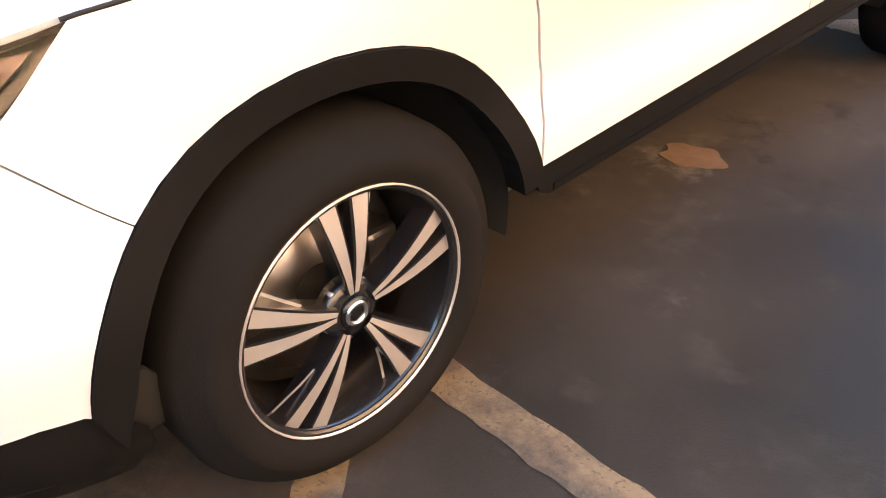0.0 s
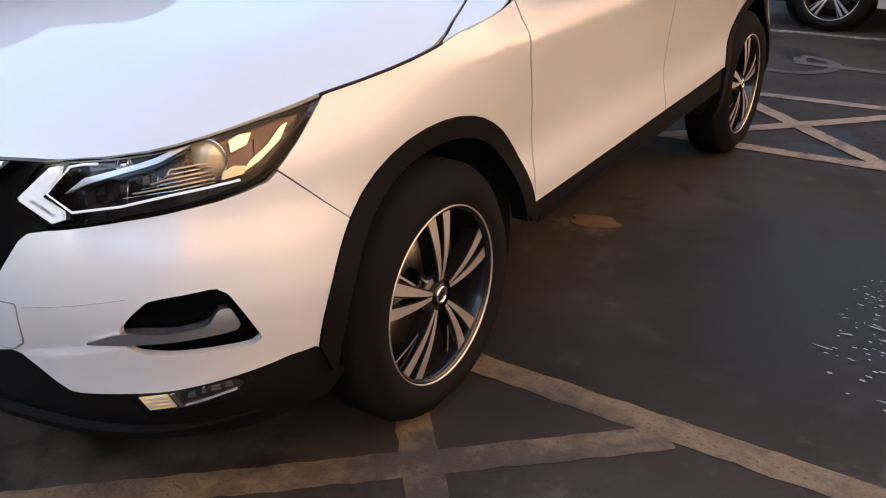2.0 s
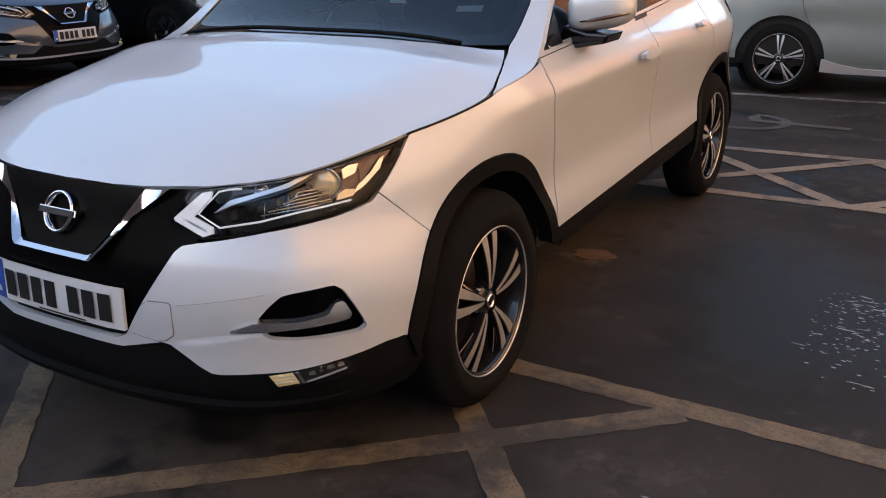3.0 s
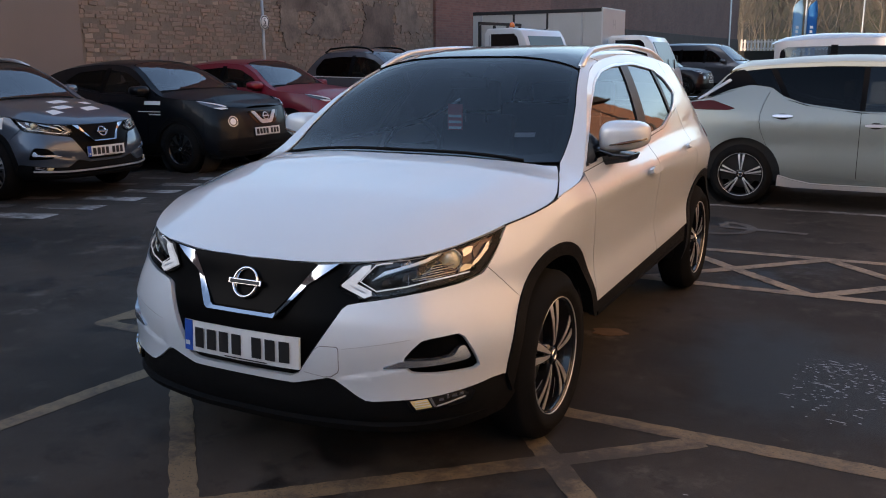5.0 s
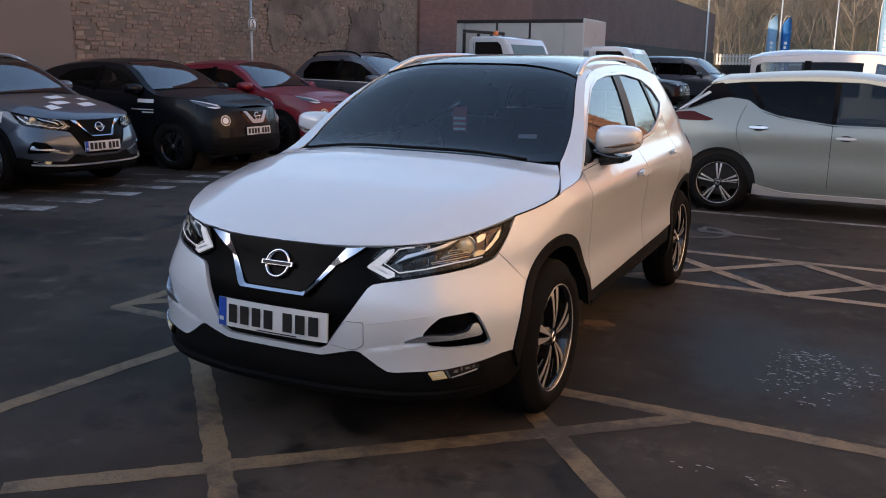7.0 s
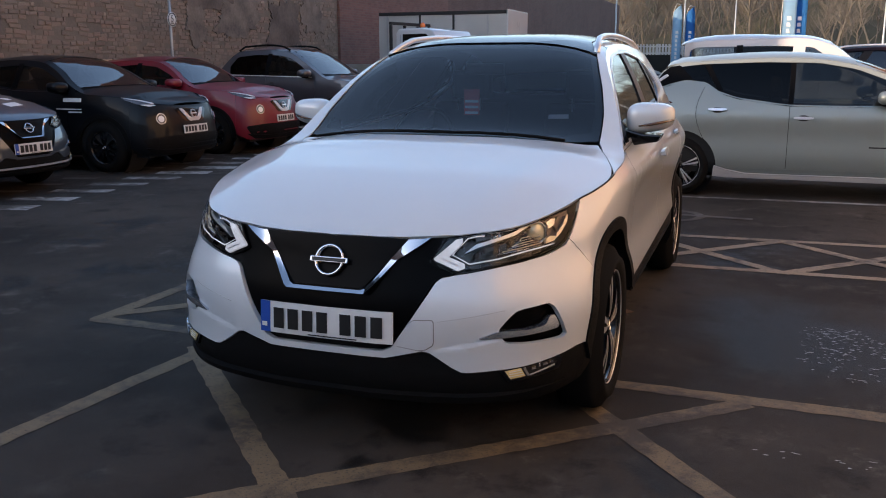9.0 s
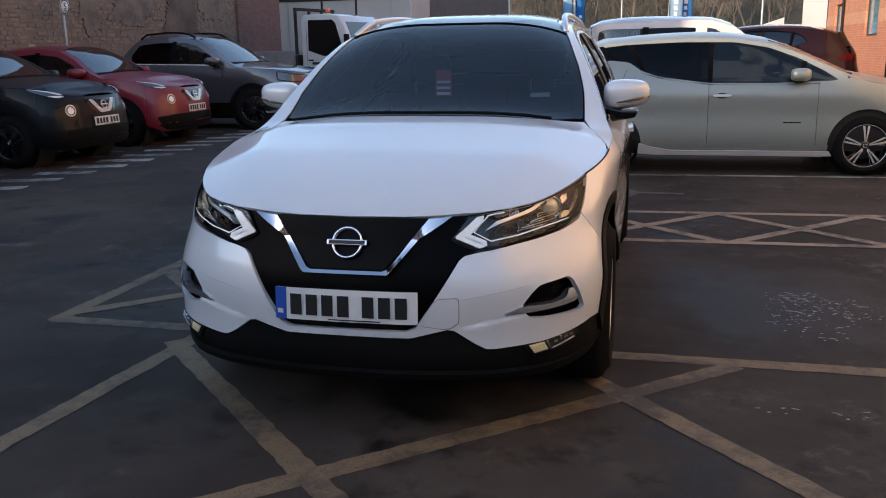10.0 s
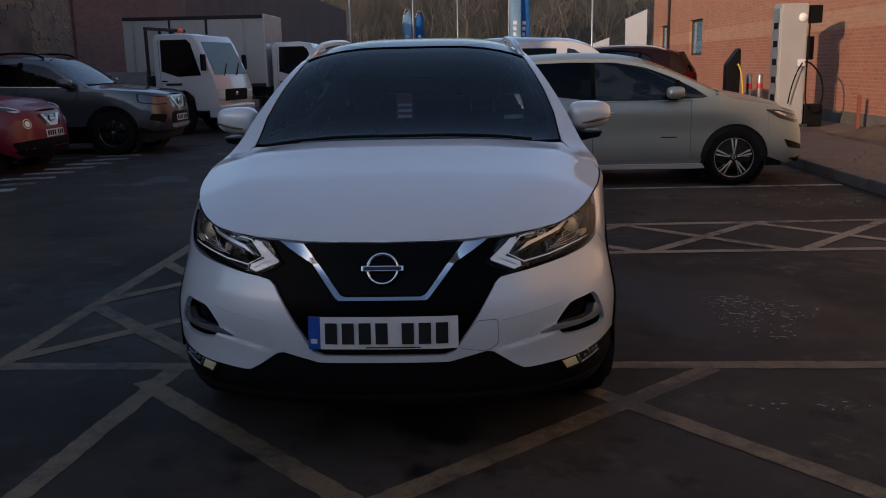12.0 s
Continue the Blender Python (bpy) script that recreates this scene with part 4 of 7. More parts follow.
# ---- ground ----
def asphalt_mat():
    m = bpy.data.materials.new("worn_asphalt")
    m.use_nodes = True
    nt, b = m.node_tree, m.node_tree.nodes["Principled BSDF"]
    L, N = nt.links.new, nt.nodes.new
    co = N("ShaderNodeTexCoord")

    def noise_tex(scale, detail=4.0, rough=.55):
        n = N("ShaderNodeTexNoise")
        n.inputs["Scale"].default_value, n.inputs["Detail"].default_value, n.inputs["Roughness"].default_value = scale, detail, rough
        L(co.outputs["Object"], n.inputs["Vector"])
        return n.outputs["Fac"]

    def mapped(v, a, b_, c, d):
        r = N("ShaderNodeMapRange")
        for key, val in zip(("From Min", "From Max", "To Min", "To Max"), (a, b_, c, d)):
            r.inputs[key].default_value = val
        L(v, r.inputs["Value"])
        return r.outputs[0]

    def mixed(fac, a, b_):
        x = N("ShaderNodeMix")
        x.data_type = "RGBA"
        for sock, val in ((x.inputs[0], fac), (x.inputs[6], a), (x.inputs[7], b_)):
            if isinstance(val, tuple):
                sock.default_value = (*val, 1)
            else:
                L(val, sock)
        return x.outputs[2]

    def times(a, b_):
        x = N("ShaderNodeMath")
        x.operation = "MULTIPLY"
        L(a, x.inputs[0]), L(b_, x.inputs[1])
        return x.outputs[0]

    broad, mid, fine = noise_tex(.55, 6), noise_tex(4, 5, .6), noise_tex(330, 3, .75)
    col = mixed(mapped(broad, .38, .64, 0, 1), (.019, .0160, .0134), (.060, .0500, .0412))
    col = mixed(mapped(fine, .55, .75, 0, .5), col, (.088, .077, .064))
    col = mixed(mapped(mid, .56, .72, 0, .6), col, (.072, .062, .052))
    # frosty and damp patches
    pale = times(mapped(noise_tex(2.3, 8, .78), .55, .70, 0, 1), mapped(noise_tex(.8, 2), .47, .58, 0, 1))
    col = mixed(pale, col, (.125, .112, .096))
    oil = times(mapped(noise_tex(3.1, 6, .7), .54, .66, 0, .8), mapped(noise_tex(.6, 2), .45, .56, 0, 1))
    col = mixed(oil, col, (.010, .0088, .0078))
    wet = times(mapped(noise_tex(1.1, 7, .65), .52, .60, 0, 1), mapped(noise_tex(.33, 2), .48, .56, 0, 1))
    vm, sc_ = N("ShaderNodeVectorMath"), N("ShaderNodeVectorMath")
    vm.operation, sc_.operation = "DISTANCE", "MULTIPLY"
    sc_.inputs[1].default_value = (1, .8, 1)
    vm.inputs[1].default_value = (1.75, .95, 0)
    L(co.outputs["Object"], sc_.inputs[0]), L(sc_.outputs[0], vm.inputs[0])
    wob = N("ShaderNodeMath")
    wob.operation, wob.inputs[1].default_value = "MULTIPLY_ADD", 1.6
    L(noise_tex(1.9, 6, .6), wob.inputs[0]), L(vm.outputs["Value"], wob.inputs[2])
    puddle = mapped(wob.outputs[0], 1.15, 1.7, .9, 0)
    mxm = N("ShaderNodeMath")
    mxm.operation = "MAXIMUM"
    L(wet, mxm.inputs[0]), L(puddle, mxm.inputs[1])
    wet = mxm.outputs[0]
    col = mixed(wet, col, (.0105, .0092, .0080))
    b.inputs["Specular IOR Level"].default_value = .22
    L(col, b.inputs["Base Color"])
    rr = N("ShaderNodeMix")
    rr.inputs[2].default_value, rr.inputs[3].default_value = .82, .52
    L(wet, rr.inputs[0])
    L(rr.outputs[0], b.inputs["Roughness"])
    bp = N("ShaderNodeBump")
    bp.inputs["Strength"].default_value, bp.inputs["Distance"].default_value = .5, .005
    L(noise_tex(170, 4, .7), bp.inputs["Height"])
    L(bp.outputs[0], b.inputs["Normal"])
    return m


def worn_paint(name, base, wear=.5):
    """Road paint, worn through to the asphalt."""
    m = mat(name, base, .75, bump=.35, grain=180)
    nt, b = m.node_tree, m.node_tree.nodes["Principled BSDF"]
    co = nt.nodes.new("ShaderNodeTexCoord")
    n1, n2 = nt.nodes.new("ShaderNodeTexNoise"), nt.nodes.new("ShaderNodeTexNoise")
    n1.inputs["Scale"].default_value, n1.inputs["Detail"].default_value, n1.inputs["Roughness"].default_value = 9, 8, .75
    n2.inputs["Scale"].default_value, n2.inputs["Detail"].default_value = 1.4, 3
    add = nt.nodes.new("ShaderNodeMath")
    add.operation = "MULTIPLY_ADD"
    add.inputs[1].default_value = .8
    for n in (n1, n2):
        nt.links.new(co.outputs["Object"], n.inputs["Vector"])
    nt.links.new(n2.outputs["Fac"], add.inputs[0])
    nt.links.new(n1.outputs["Fac"], add.inputs[2])
    r = nt.nodes.new("ShaderNodeMapRange")
    r.inputs["From Min"].default_value, r.inputs["From Max"].default_value = 1.05 - .3 * wear, 1.25 - .25 * wear
    nt.links.new(add.outputs[0], r.inputs["Value"])
    mix = nt.nodes.new("ShaderNodeMix")
    mix.data_type = "RGBA"
    mix.inputs[6].default_value, mix.inputs[7].default_value = (*base, 1), (.058, .047, .036, 1)
    n3, r3, mx = nt.nodes.new("ShaderNodeTexNoise"), nt.nodes.new("ShaderNodeMapRange"), nt.nodes.new("ShaderNodeMath")
    n3.inputs["Scale"].default_value, n3.inputs["Detail"].default_value = 95, 3
    nt.links.new(co.outputs["Object"], n3.inputs["Vector"])
    r3.inputs["From Min"].default_value, r3.inputs["From Max"].default_value, r3.inputs["To Max"].default_value = .57, .66, .8
    nt.links.new(n3.outputs["Fac"], r3.inputs["Value"])
    mx.operation = "MAXIMUM"
    nt.links.new(r.outputs[0], mx.inputs[0])
    nt.links.new(r3.outputs[0], mx.inputs[1])
    nt.links.new(mx.outputs[0], mix.inputs[0])
    nt.links.new(mix.outputs[2], b.inputs["Base Color"])
    return m


ASPHALT = asphalt_mat()
PALE_YELLOW = worn_paint("pale_yellow_road_paint", (.30, .235, .16), .55)
YELLOW = worn_paint("worn_yellow_road_paint", (.182, .129, .071), .78)
ROAD_WHITE = worn_paint("worn_white_road_paint", (.40, .40, .385), .95)
FAINT_WHITE = worn_paint("faint_white_road_paint", (.115, .113, .108), 1.1)
CONCRETE = mat("kerb_concrete", (.125, .104, .088), .85, bump=.4, grain=90, stain=.7, stain_scale=3)
PAVING = mat("pavement_tarmac", (.165, .118, .090), .9, bump=.4, grain=150, stain=.5)
IRON = mat("rusty_patch", (.15, .092, .056), .8, bump=.3, grain=60, stain=.6, stain_scale=12)

bm = bmesh.new()
bmesh.ops.create_grid(bm, x_segments=60, y_segments=60, size=1)
for v in bm.verts:
    v.co.x, v.co.y = (math.copysign(abs(v.co.x) ** 3, v.co.x) * 900, math.copysign(abs(v.co.y) ** 3, v.co.y) * 900 + 20)
tagged(link_bm("ground", bm, ASPHALT), "dark worn asphalt car park with damp patches", "asphalt", kind="structure")


def strip(owner, a, b, w, material, z=.004):
    """A painted stripe with slightly ragged edges from a to b."""
    a, b = Vector((*a, 0)), Vector((*b, 0))
    d = (b - a).normalized()
    q = Vector((-d.y, d.x, 0)) * w / 2
    n = max(2, int((b - a).length / .045))
    bm = bmesh.new()
    rnd = random.Random(int(a.x * 977 + a.y * 131 + b.x * 53))
    rows = []
    for i in range(n + 1):
        p = a + (b - a) * i / n
        rows.append([bm.verts.new(p + q * (s + rnd.uniform(-.10, .10)) + Vector((0, 0, z))) for s in (1, -1)])
    for p, r in zip(rows, rows[1:]):
        bm.faces.new((p[0], p[1], r[1], r[0]))
    return part("stripe", bm, material, owner)


hatch = thing("road_marking", pose(0, 0, 0), "worn yellow hatched no-parking box lines on asphalt", "road marking", kind="structure")
W = .10
for i, (a, b) in enumerate((
        ((-2.1, .28), (4.4, .20)), ((1.43, .20), (-.62, -1.64)), ((.53, .25), (2.25, -1.70)), ((-1.15, .24), (-1.38, -2.3)), ((-1.25, .06), (.25, -1.45)),
        ((-2.07, .25), (-2.02, 4.2)), ((-1.02, .30), (-2.05, 1.38)), ((-2.05, .40), (-1.25, 1.22)), ((-2.05, 1.50), (-1.25, 2.45)), ((-1.28, 1.62), (-2.05, 2.6)),
        ((.2, 2.74), (4.4, 2.80)), ((.2, 3.86), (4.4, 3.99)),
        ((.45, 2.72), (1.6, 3.88)), ((1.6, 2.73), (2.75, 3.90)), ((2.75, 2.73), (3.9, 3.93)), ((.45, 3.85), (1.6, 2.73)), ((1.6, 3.88), (2.75, 2.73)), ((2.75, 3.9), (3.9, 2.74)))):
    strip(hatch, a, b, W if i < 10 else .095, YELLOW if i < 10 else PALE_YELLOW, .0022 + .0002 * i)
white = thing("bay_marking", pose(0, 0, 0), "worn white parking bay lines and dashes on asphalt", "road marking", kind="structure")
strip(white, (-.6, 6.08), (4.45, 6.2), .10, ROAD_WHITE)
for i in range(16):
    y, u = 1.9 + .605 * i, .5 + .5 * math.sin(7.3 * i)
    strip(white, (-6.20 + .06 * u, y - .11), (-5.54 + .08 * u, y + .10), .22 + .07 * u, ROAD_WHITE)
    strip(white, (-6.92 + .10 * u, y + .22), (-6.50 + .10 * u, y + .36), .12 + .06 * u, FAINT_WHITE)
symbol = thing("wheelchair_marking", pose(.62, 4.86, 0, 0, 0, 0), "worn white parking symbol painted on asphalt", "road marking", kind="structure")
bm = bmesh.new()
rows = [[bm.verts.new((r * math.cos(a), r * math.sin(a), .005)) for r in (.25, .33)] for a in (radians(-160 + 250 * k / 20) for k in range(21))]
for p, q in zip(rows, rows[1:]):
    bm.faces.new((p[0], p[1], q[1], q[0]))
part("stripe", bm, FAINT_WHITE, symbol)
strip(symbol, (.0, .05), (.75, .0), .09, FAINT_WHITE, .006)
strip(symbol, (.05, .05), (.0, .22), .09, FAINT_WHITE, .007)
cover = thing("rust_patch", pose(.66, 1.43, 0), "rust-brown worn patch set in the asphalt", "patch", kind="structure")
ring = [((.095 + .014 * math.sin(3 * a + 1) + .008 * math.sin(7 * a)) * math.cos(a), (.070 + .012 * math.sin(2 * a) + .006 * math.sin(5 * a + 2)) * math.sin(a)) for a in (2 * math.pi * k / 36 for k in range(36))]
part("patch", prism(ring, .0, .004, "XY"), IRON, cover)

# kerb stones and pavement in front of the brick building
pavement = tagged(link_bm("pavement", boxed((4.66, 3.0, -.2), (7.6, 42, .12), .004), PAVING), "brown tarmac pavement beside the brick building", "pavement", kind="structure")
kerb = thing("kerb", pose(0, 0, 0), "grey concrete kerb along the pavement", "kerb", kind="structure")
for i in range(16):
    y = 3.0 + .915 * i
    part("kerb_stone", boxed((4.53, y, -.2), (4.655, y + .905, .125 + .004 * (i % 3)), .018), CONCRETE, kerb)


LITTER = mat("dead_leaves_and_soil", (.060, .040, .027), .95, bump=.8, grain=30, stain=.8, stain_scale=6, tint=(.11, .065, .035))
bm = bmesh.new()
vs = [[bm.verts.new((6.2 + .75 * i / 14 * (1 + .3 * math.sin(j * .6)), 8.2 + 3.6 * j / 30, .118 + (.20 * ramp(i / 14, 0, 1) + .05 * noise.noise((i * .5, j * .5, 7))) * float(ramp(min(j, 30 - j) / 30, 0, .25)) * float(ramp(i / 14, 0, .4)))) for j in range(31)] for i in range(15)]
for i in range(14):
    for j in range(30):
        bm.faces.new((vs[i][j], vs[i + 1][j], vs[i + 1][j + 1], vs[i][j + 1]))
tagged(link_bm("soil_bank", bm, LITTER, smooth_all=True), "low bank of dark soil and dead leaves on the pavement", "soil", kind="structure")
LEAF = mat("dry_brown_leaf", (.16, .085, .035), .8)
rnd = random.Random(21)
V, Fc = [], []
for i in range(240):
    x, y = 4.7 + 2.2 * rnd.random() ** 1.6, rnd.uniform(5.5, 11.5)
    a, r, b = rnd.uniform(0, 6.28), rnd.uniform(.018, .045), len(V)
    for k, q in enumerate((1, .55, .9, .5)):
        V.append((x + r * q * math.cos(a + 1.57 * k), y + r * q * math.sin(a + 1.57 * k), .124 + .012 * rnd.random()))
    Fc.append((b, b + 1, b + 2, b + 3))
me = bpy.data.meshes.new("dead_leaves")
me.from_pydata(V, [], Fc)
me.materials.append(LEAF)
tagged(new("dead_leaves", me), "scattered dry brown leaves on the pavement", "leaves", kind="stuff")


# ---- walls ----
def brick_mat(name, c1, c2, mortar, along="y", scale=1.0, wear=.4, bump=.35):
    m = bpy.data.materials.new(name)
    m.use_nodes = True
    nt, b = m.node_tree, m.node_tree.nodes["Principled BSDF"]
    L, N = nt.links.new, nt.nodes.new
    co, sep, com = N("ShaderNodeTexCoord"), N("ShaderNodeSeparateXYZ"), N("ShaderNodeCombineXYZ")
    L(co.outputs["Object"], sep.inputs[0])
    L(sep.outputs["Y" if along == "y" else "X"], com.inputs[0])
    L(sep.outputs["Z"], com.inputs[1])
    br = N("ShaderNodeTexBrick")
    br.inputs["Color1"].default_value, br.inputs["Color2"].default_value, br.inputs["Mortar"].default_value = (*c1, 1), (*c2, 1), (*mortar, 1)
    br.inputs["Scale"].default_value = 1
    br.inputs["Brick Width"].default_value, br.inputs["Row Height"].default_value = .225 * scale, .075 * scale
    br.inputs["Mortar Size"].default_value, br.inputs["Mortar Smooth"].default_value = .006 * scale, .3
    L(com.outputs[0], br.inputs["Vector"])
    n = N("ShaderNodeTexNoise")
    n.inputs["Scale"].default_value, n.inputs["Detail"].default_value, n.inputs["Roughness"].default_value = .7, 8, .65
    L(co.outputs["Object"], n.inputs["Vector"])
    mr = N("ShaderNodeMapRange")
    mr.inputs["From Min"].default_value, mr.inputs["From Max"].default_value, mr.inputs["To Max"].default_value = .45, .7, wear
    L(n.outputs["Fac"], mr.inputs["Value"])
    mx = N("ShaderNodeMix")
    mx.data_type = "RGBA"
    mx.inputs[7].default_value = tuple(.55 * v for v in c1) + (1,)
    L(mr.outputs[0], mx.inputs[0])
    L(br.outputs["Color"], mx.inputs[6])
    L(mx.outputs[2], b.inputs["Base Color"])
    b.inputs["Roughness"].default_value = .9
    bp = N("ShaderNodeBump")
    bp.inputs["Strength"].default_value, bp.inputs["Distance"].default_value = bump, .01
    bp.invert = True
    L(br.outputs["Fac"], bp.inputs["Height"])
    L(bp.outputs[0], b.inputs["Normal"])
    return m


RENDER_BROWN = mat("brown_rendered_wall", (.25, .20, .168), .9, bump=.3, grain=50, stain=.5, stain_scale=.5)
OLD_BRICK = brick_mat("old_dark_brick", (.225, .112, .092), (.17, .085, .072), (.18, .135, .115), wear=.55)
FAR_BRICK = brick_mat("darker_far_brick", (.155, .082, .070), (.12, .064, .055), (.125, .098, .085), wear=.55)
MORTAR = mat("old_lime_mortar", (.235, .19, .15), .95, bump=.6, grain=25, stain=.7, stain_scale=1.2, tint=(.11, .09, .072))
PATCH = mat("pale_cement_patch", (.25, .20, .16), .9, bump=.6, grain=18, stain=.9, stain_scale=2.5, tint=(.085, .07, .058))
NEW_BRICK = brick_mat("orange_red_brick", (.36, .165, .098), (.30, .130, .075), (.33, .225, .155), wear=.25)
BAND_BRICK = brick_mat("buff_brick", (.40, .215, .132), (.345, .175, .105), (.35, .245, .17), wear=.2)
LOW_BRICK = brick_mat("deep_red_brick", (.345, .138, .080), (.285, .110, .063), (.32, .225, .165), wear=.25)


def stone_mat():
    m = mat("rubble_stone", (.2, .165, .13), .92, bump=.5, grain=35)
    nt, b = m.node_tree, m.node_tree.nodes["Principled BSDF"]
    geo, inf, rmp, add = nt.nodes.new("ShaderNodeNewGeometry"), nt.nodes.new("ShaderNodeObjectInfo"), nt.nodes.new("ShaderNodeValToRGB"), nt.nodes.new("ShaderNodeMath")
    add.operation = "FRACT"
    s2 = nt.nodes.new("ShaderNodeMath")
    nt.links.new(geo.outputs["Random Per Island"], s2.inputs[0])
    nt.links.new(inf.outputs["Random"], s2.inputs[1])
    nt.links.new(s2.outputs[0], add.inputs[0])
    cr = rmp.color_ramp
    cr.elements[0].color, cr.elements[1].color = (.17, .125, .098, 1), (.42, .33, .25, 1)
    for p, c in ((.25, (.24, .165, .13, 1)), (.5, (.29, .20, .152, 1)), (.75, (.27, .21, .16, 1)), (.9, (.20, .14, .11, 1))):
        cr.elements.new(p).color = c
    nt.links.new(add.outputs[0], rmp.inputs[0])
    tex, mr, mul = nt.nodes.new("ShaderNodeTexNoise"), nt.nodes.new("ShaderNodeMapRange"), nt.nodes.new("ShaderNodeMix")
    tex.inputs["Scale"].default_value, tex.inputs["Detail"].default_value, tex.inputs["Roughness"].default_value = 1.1, 7, .7
    nt.links.new(geo.outputs["Position"], tex.inputs["Vector"])
    mr.inputs["From Min"].default_value, mr.inputs["From Max"].default_value, mr.inputs["To Min"].default_value, mr.inputs["To Max"].default_value = .35, .65, 0, .85
    nt.links.new(tex.outputs["Fac"], mr.inputs["Value"])
    mul.data_type = "RGBA"
    mul.inputs[7].default_value = (.235, .188, .148, 1)
    nt.links.new(mr.outputs[0], mul.inputs[0])
    nt.links.new(rmp.outputs[0], mul.inputs[6])
    nt.links.new(mul.outputs[2], b.inputs["Base Color"])
    return m


STONE = stone_mat()
SMEAR = mat("dark_smeared_render", (.185, .142, .115), .92, bump=.5, grain=14, stain=.8, stain_scale=1.5, tint=(.05, .042, .036))
WALL_X, WALL_H = -10.75, 6.0
wall_w = thing("wall_west", pose(0, 0, 0), "old patched boundary wall of rubble stone, brick and render", "wall", kind="structure")
part("rendered_panel", boxed((WALL_X - .4, -3.0, -.2), (WALL_X + .05, 7.6, WALL_H), .01), RENDER_BROWN, wall_w, "plain brown rendered panel")
part("stone_core", boxed((WALL_X - .4, 7.605, -.2), (WALL_X - .02, 20.5, 3.55), .0), MORTAR, wall_w)
part("brick_upper", boxed((WALL_X - .4, 7.605, 3.555), (WALL_X - .0, 20.5, WALL_H), .0), OLD_BRICK, wall_w, "dark red-brown brick upper wall")
part("brick_near", boxed((WALL_X - .4, 20.505, -.2), (WALL_X + .06, 30, WALL_H), .0), OLD_BRICK, wall_w, "dark red-brown brick wall")
# far stretch in darker brick, darkest in a band along its lower part
part("brick_far", boxed((WALL_X - .4, 30.005, -.2), (WALL_X + .06, 72, WALL_H), .0), FAR_BRICK, wall_w, "darker brick wall")
part("dark_lower_band", boxed((WALL_X + .06, 30.1, -.2), (WALL_X + .16, 72, 2.9), .03), mat("dark_lower_brick", (.06, .045, .04), .9, bump=.3, grain=20, stain=.5), wall_w)
for y0, z0, w, h, mt in ((15.2, 2.5, 1.7, .9, PATCH), (13.5, 2.3, .8, .8, PATCH), (14.3, 3.0, 2.6, .7, SMEAR), (17.4, 2.3, 1.8, 1.3, SMEAR), (18.9, 2.7, 1.2, .9, PATCH), (10.4, 3.1, 1.6, .5, SMEAR), (16.2, 1.6, 1.2, .5, SMEAR)):
    rnd = random.Random(int(y0 * 10))
    out = []
    ph = [rnd.uniform(0, 6.28) for k in range(3)]
    for k in range(90):
        a = 2 * math.pi * k / 90
        r = .5 * (1 + .16 * math.sin(2 * a + ph[0]) + .11 * math.sin(5 * a + ph[1]) + .07 * math.sin(9 * a + ph[2]) + rnd.uniform(-.11, .11))
        out.append((y0 + w * r * math.copysign(abs(math.cos(a)) ** .7, math.cos(a)), z0 + h * r * math.copysign(abs(math.sin(a)) ** .7, math.sin(a))))
    part("cement_patch", prism(out, WALL_X - .05, WALL_X + (.010 if mt is SMEAR else .014), "YZ"), mt, wall_w)

# ---- brick building on the east side ----
BX = 7.6
bld = thing("brick_building", pose(0, 0, 0), "orange-red brick building with buff band and dark windows", "building", kind="structure")
holes = ((25.4, 27.1), (30.7, 31.9))
zs = ((0, .35, CONCRETE, .03, "plinth"), (.35, 1.95, LOW_BRICK, 0, "lower_wall"), (1.95, 2.32, BAND_BRICK, .004, "buff_band"), (2.32, 9.0, NEW_BRICK, 0, "upper_wall"))
cuts = [12.0]
for a, b in holes:
    cuts += [a, b]
cuts.append(33.3)
for z0, z1, mt, proud, nm in zs:
    for j in range(len(cuts) - 1):
        if j % 2 == 0 or z1 <= .35:
            part(nm, boxed((BX - proud, cuts[j], z0 - (.3 if z0 == 0 else 0)), (BX + .3, cuts[j + 1], z1)), mt, bld)
        elif nm == "upper_wall":
            part(nm, boxed((BX, cuts[j], 2.70), (BX + .3, cuts[j + 1], z1)), mt, bld)
        elif nm == "lower_wall":
            part(nm, boxed((BX, cuts[j], z0), (BX + .3, cuts[j + 1], 1.55)), mt, bld)
FRAME_DARK = mat("dark_window_frame", (.02, .02, .022), .5)
BLUE_GLASS = mat("blue_film_glass", (.10, .26, .36), .08, coat=1.)
for a, b in holes:
    wd = part("window", boxed((BX + .12, a + .06, 1.61), (BX + .13, b - .06, 2.64)), BLUE_GLASS, bld, "window with pale blue film")
    for lo, hi in (((BX + .08, a, 1.55), (BX + .16, b, 1.61)), ((BX + .08, a, 2.64), (BX + .16, b, 2.70)), ((BX + .08, a, 1.612), (BX + .16, a + .06, 2.638)), ((BX + .08, b - .06, 1.612), (BX + .16, b, 2.638))):
        part("frame", boxed(lo, hi, .004), FRAME_DARK, wd)
# unseen stretch of wall, its cream raised to bounce warm light on the car
CREAM = mat("cream_render", (.90, .67, .46), .9, bump=.2, grain=40, stain=.3, stain_scale=.6)
part("bounce_wall", boxed((BX, -9.0, -.3), (BX + .3, 11.995, 9.0)), CREAM, bld, "unseen cream wall that bounces warm light")
part("roof", boxed((BX - .35, -9.2, 9.01), (BX + 9, 33.6, 10.0), .02), mat("dark_fascia", (.05, .036, .026), .8, stain=.3), bld, "deep brown roof edge")
part("coping", boxed((BX - .40, -9.3, 10.01), (BX + 9, 33.7, 10.14), .01), CREAM, bld, "pale roof coping")
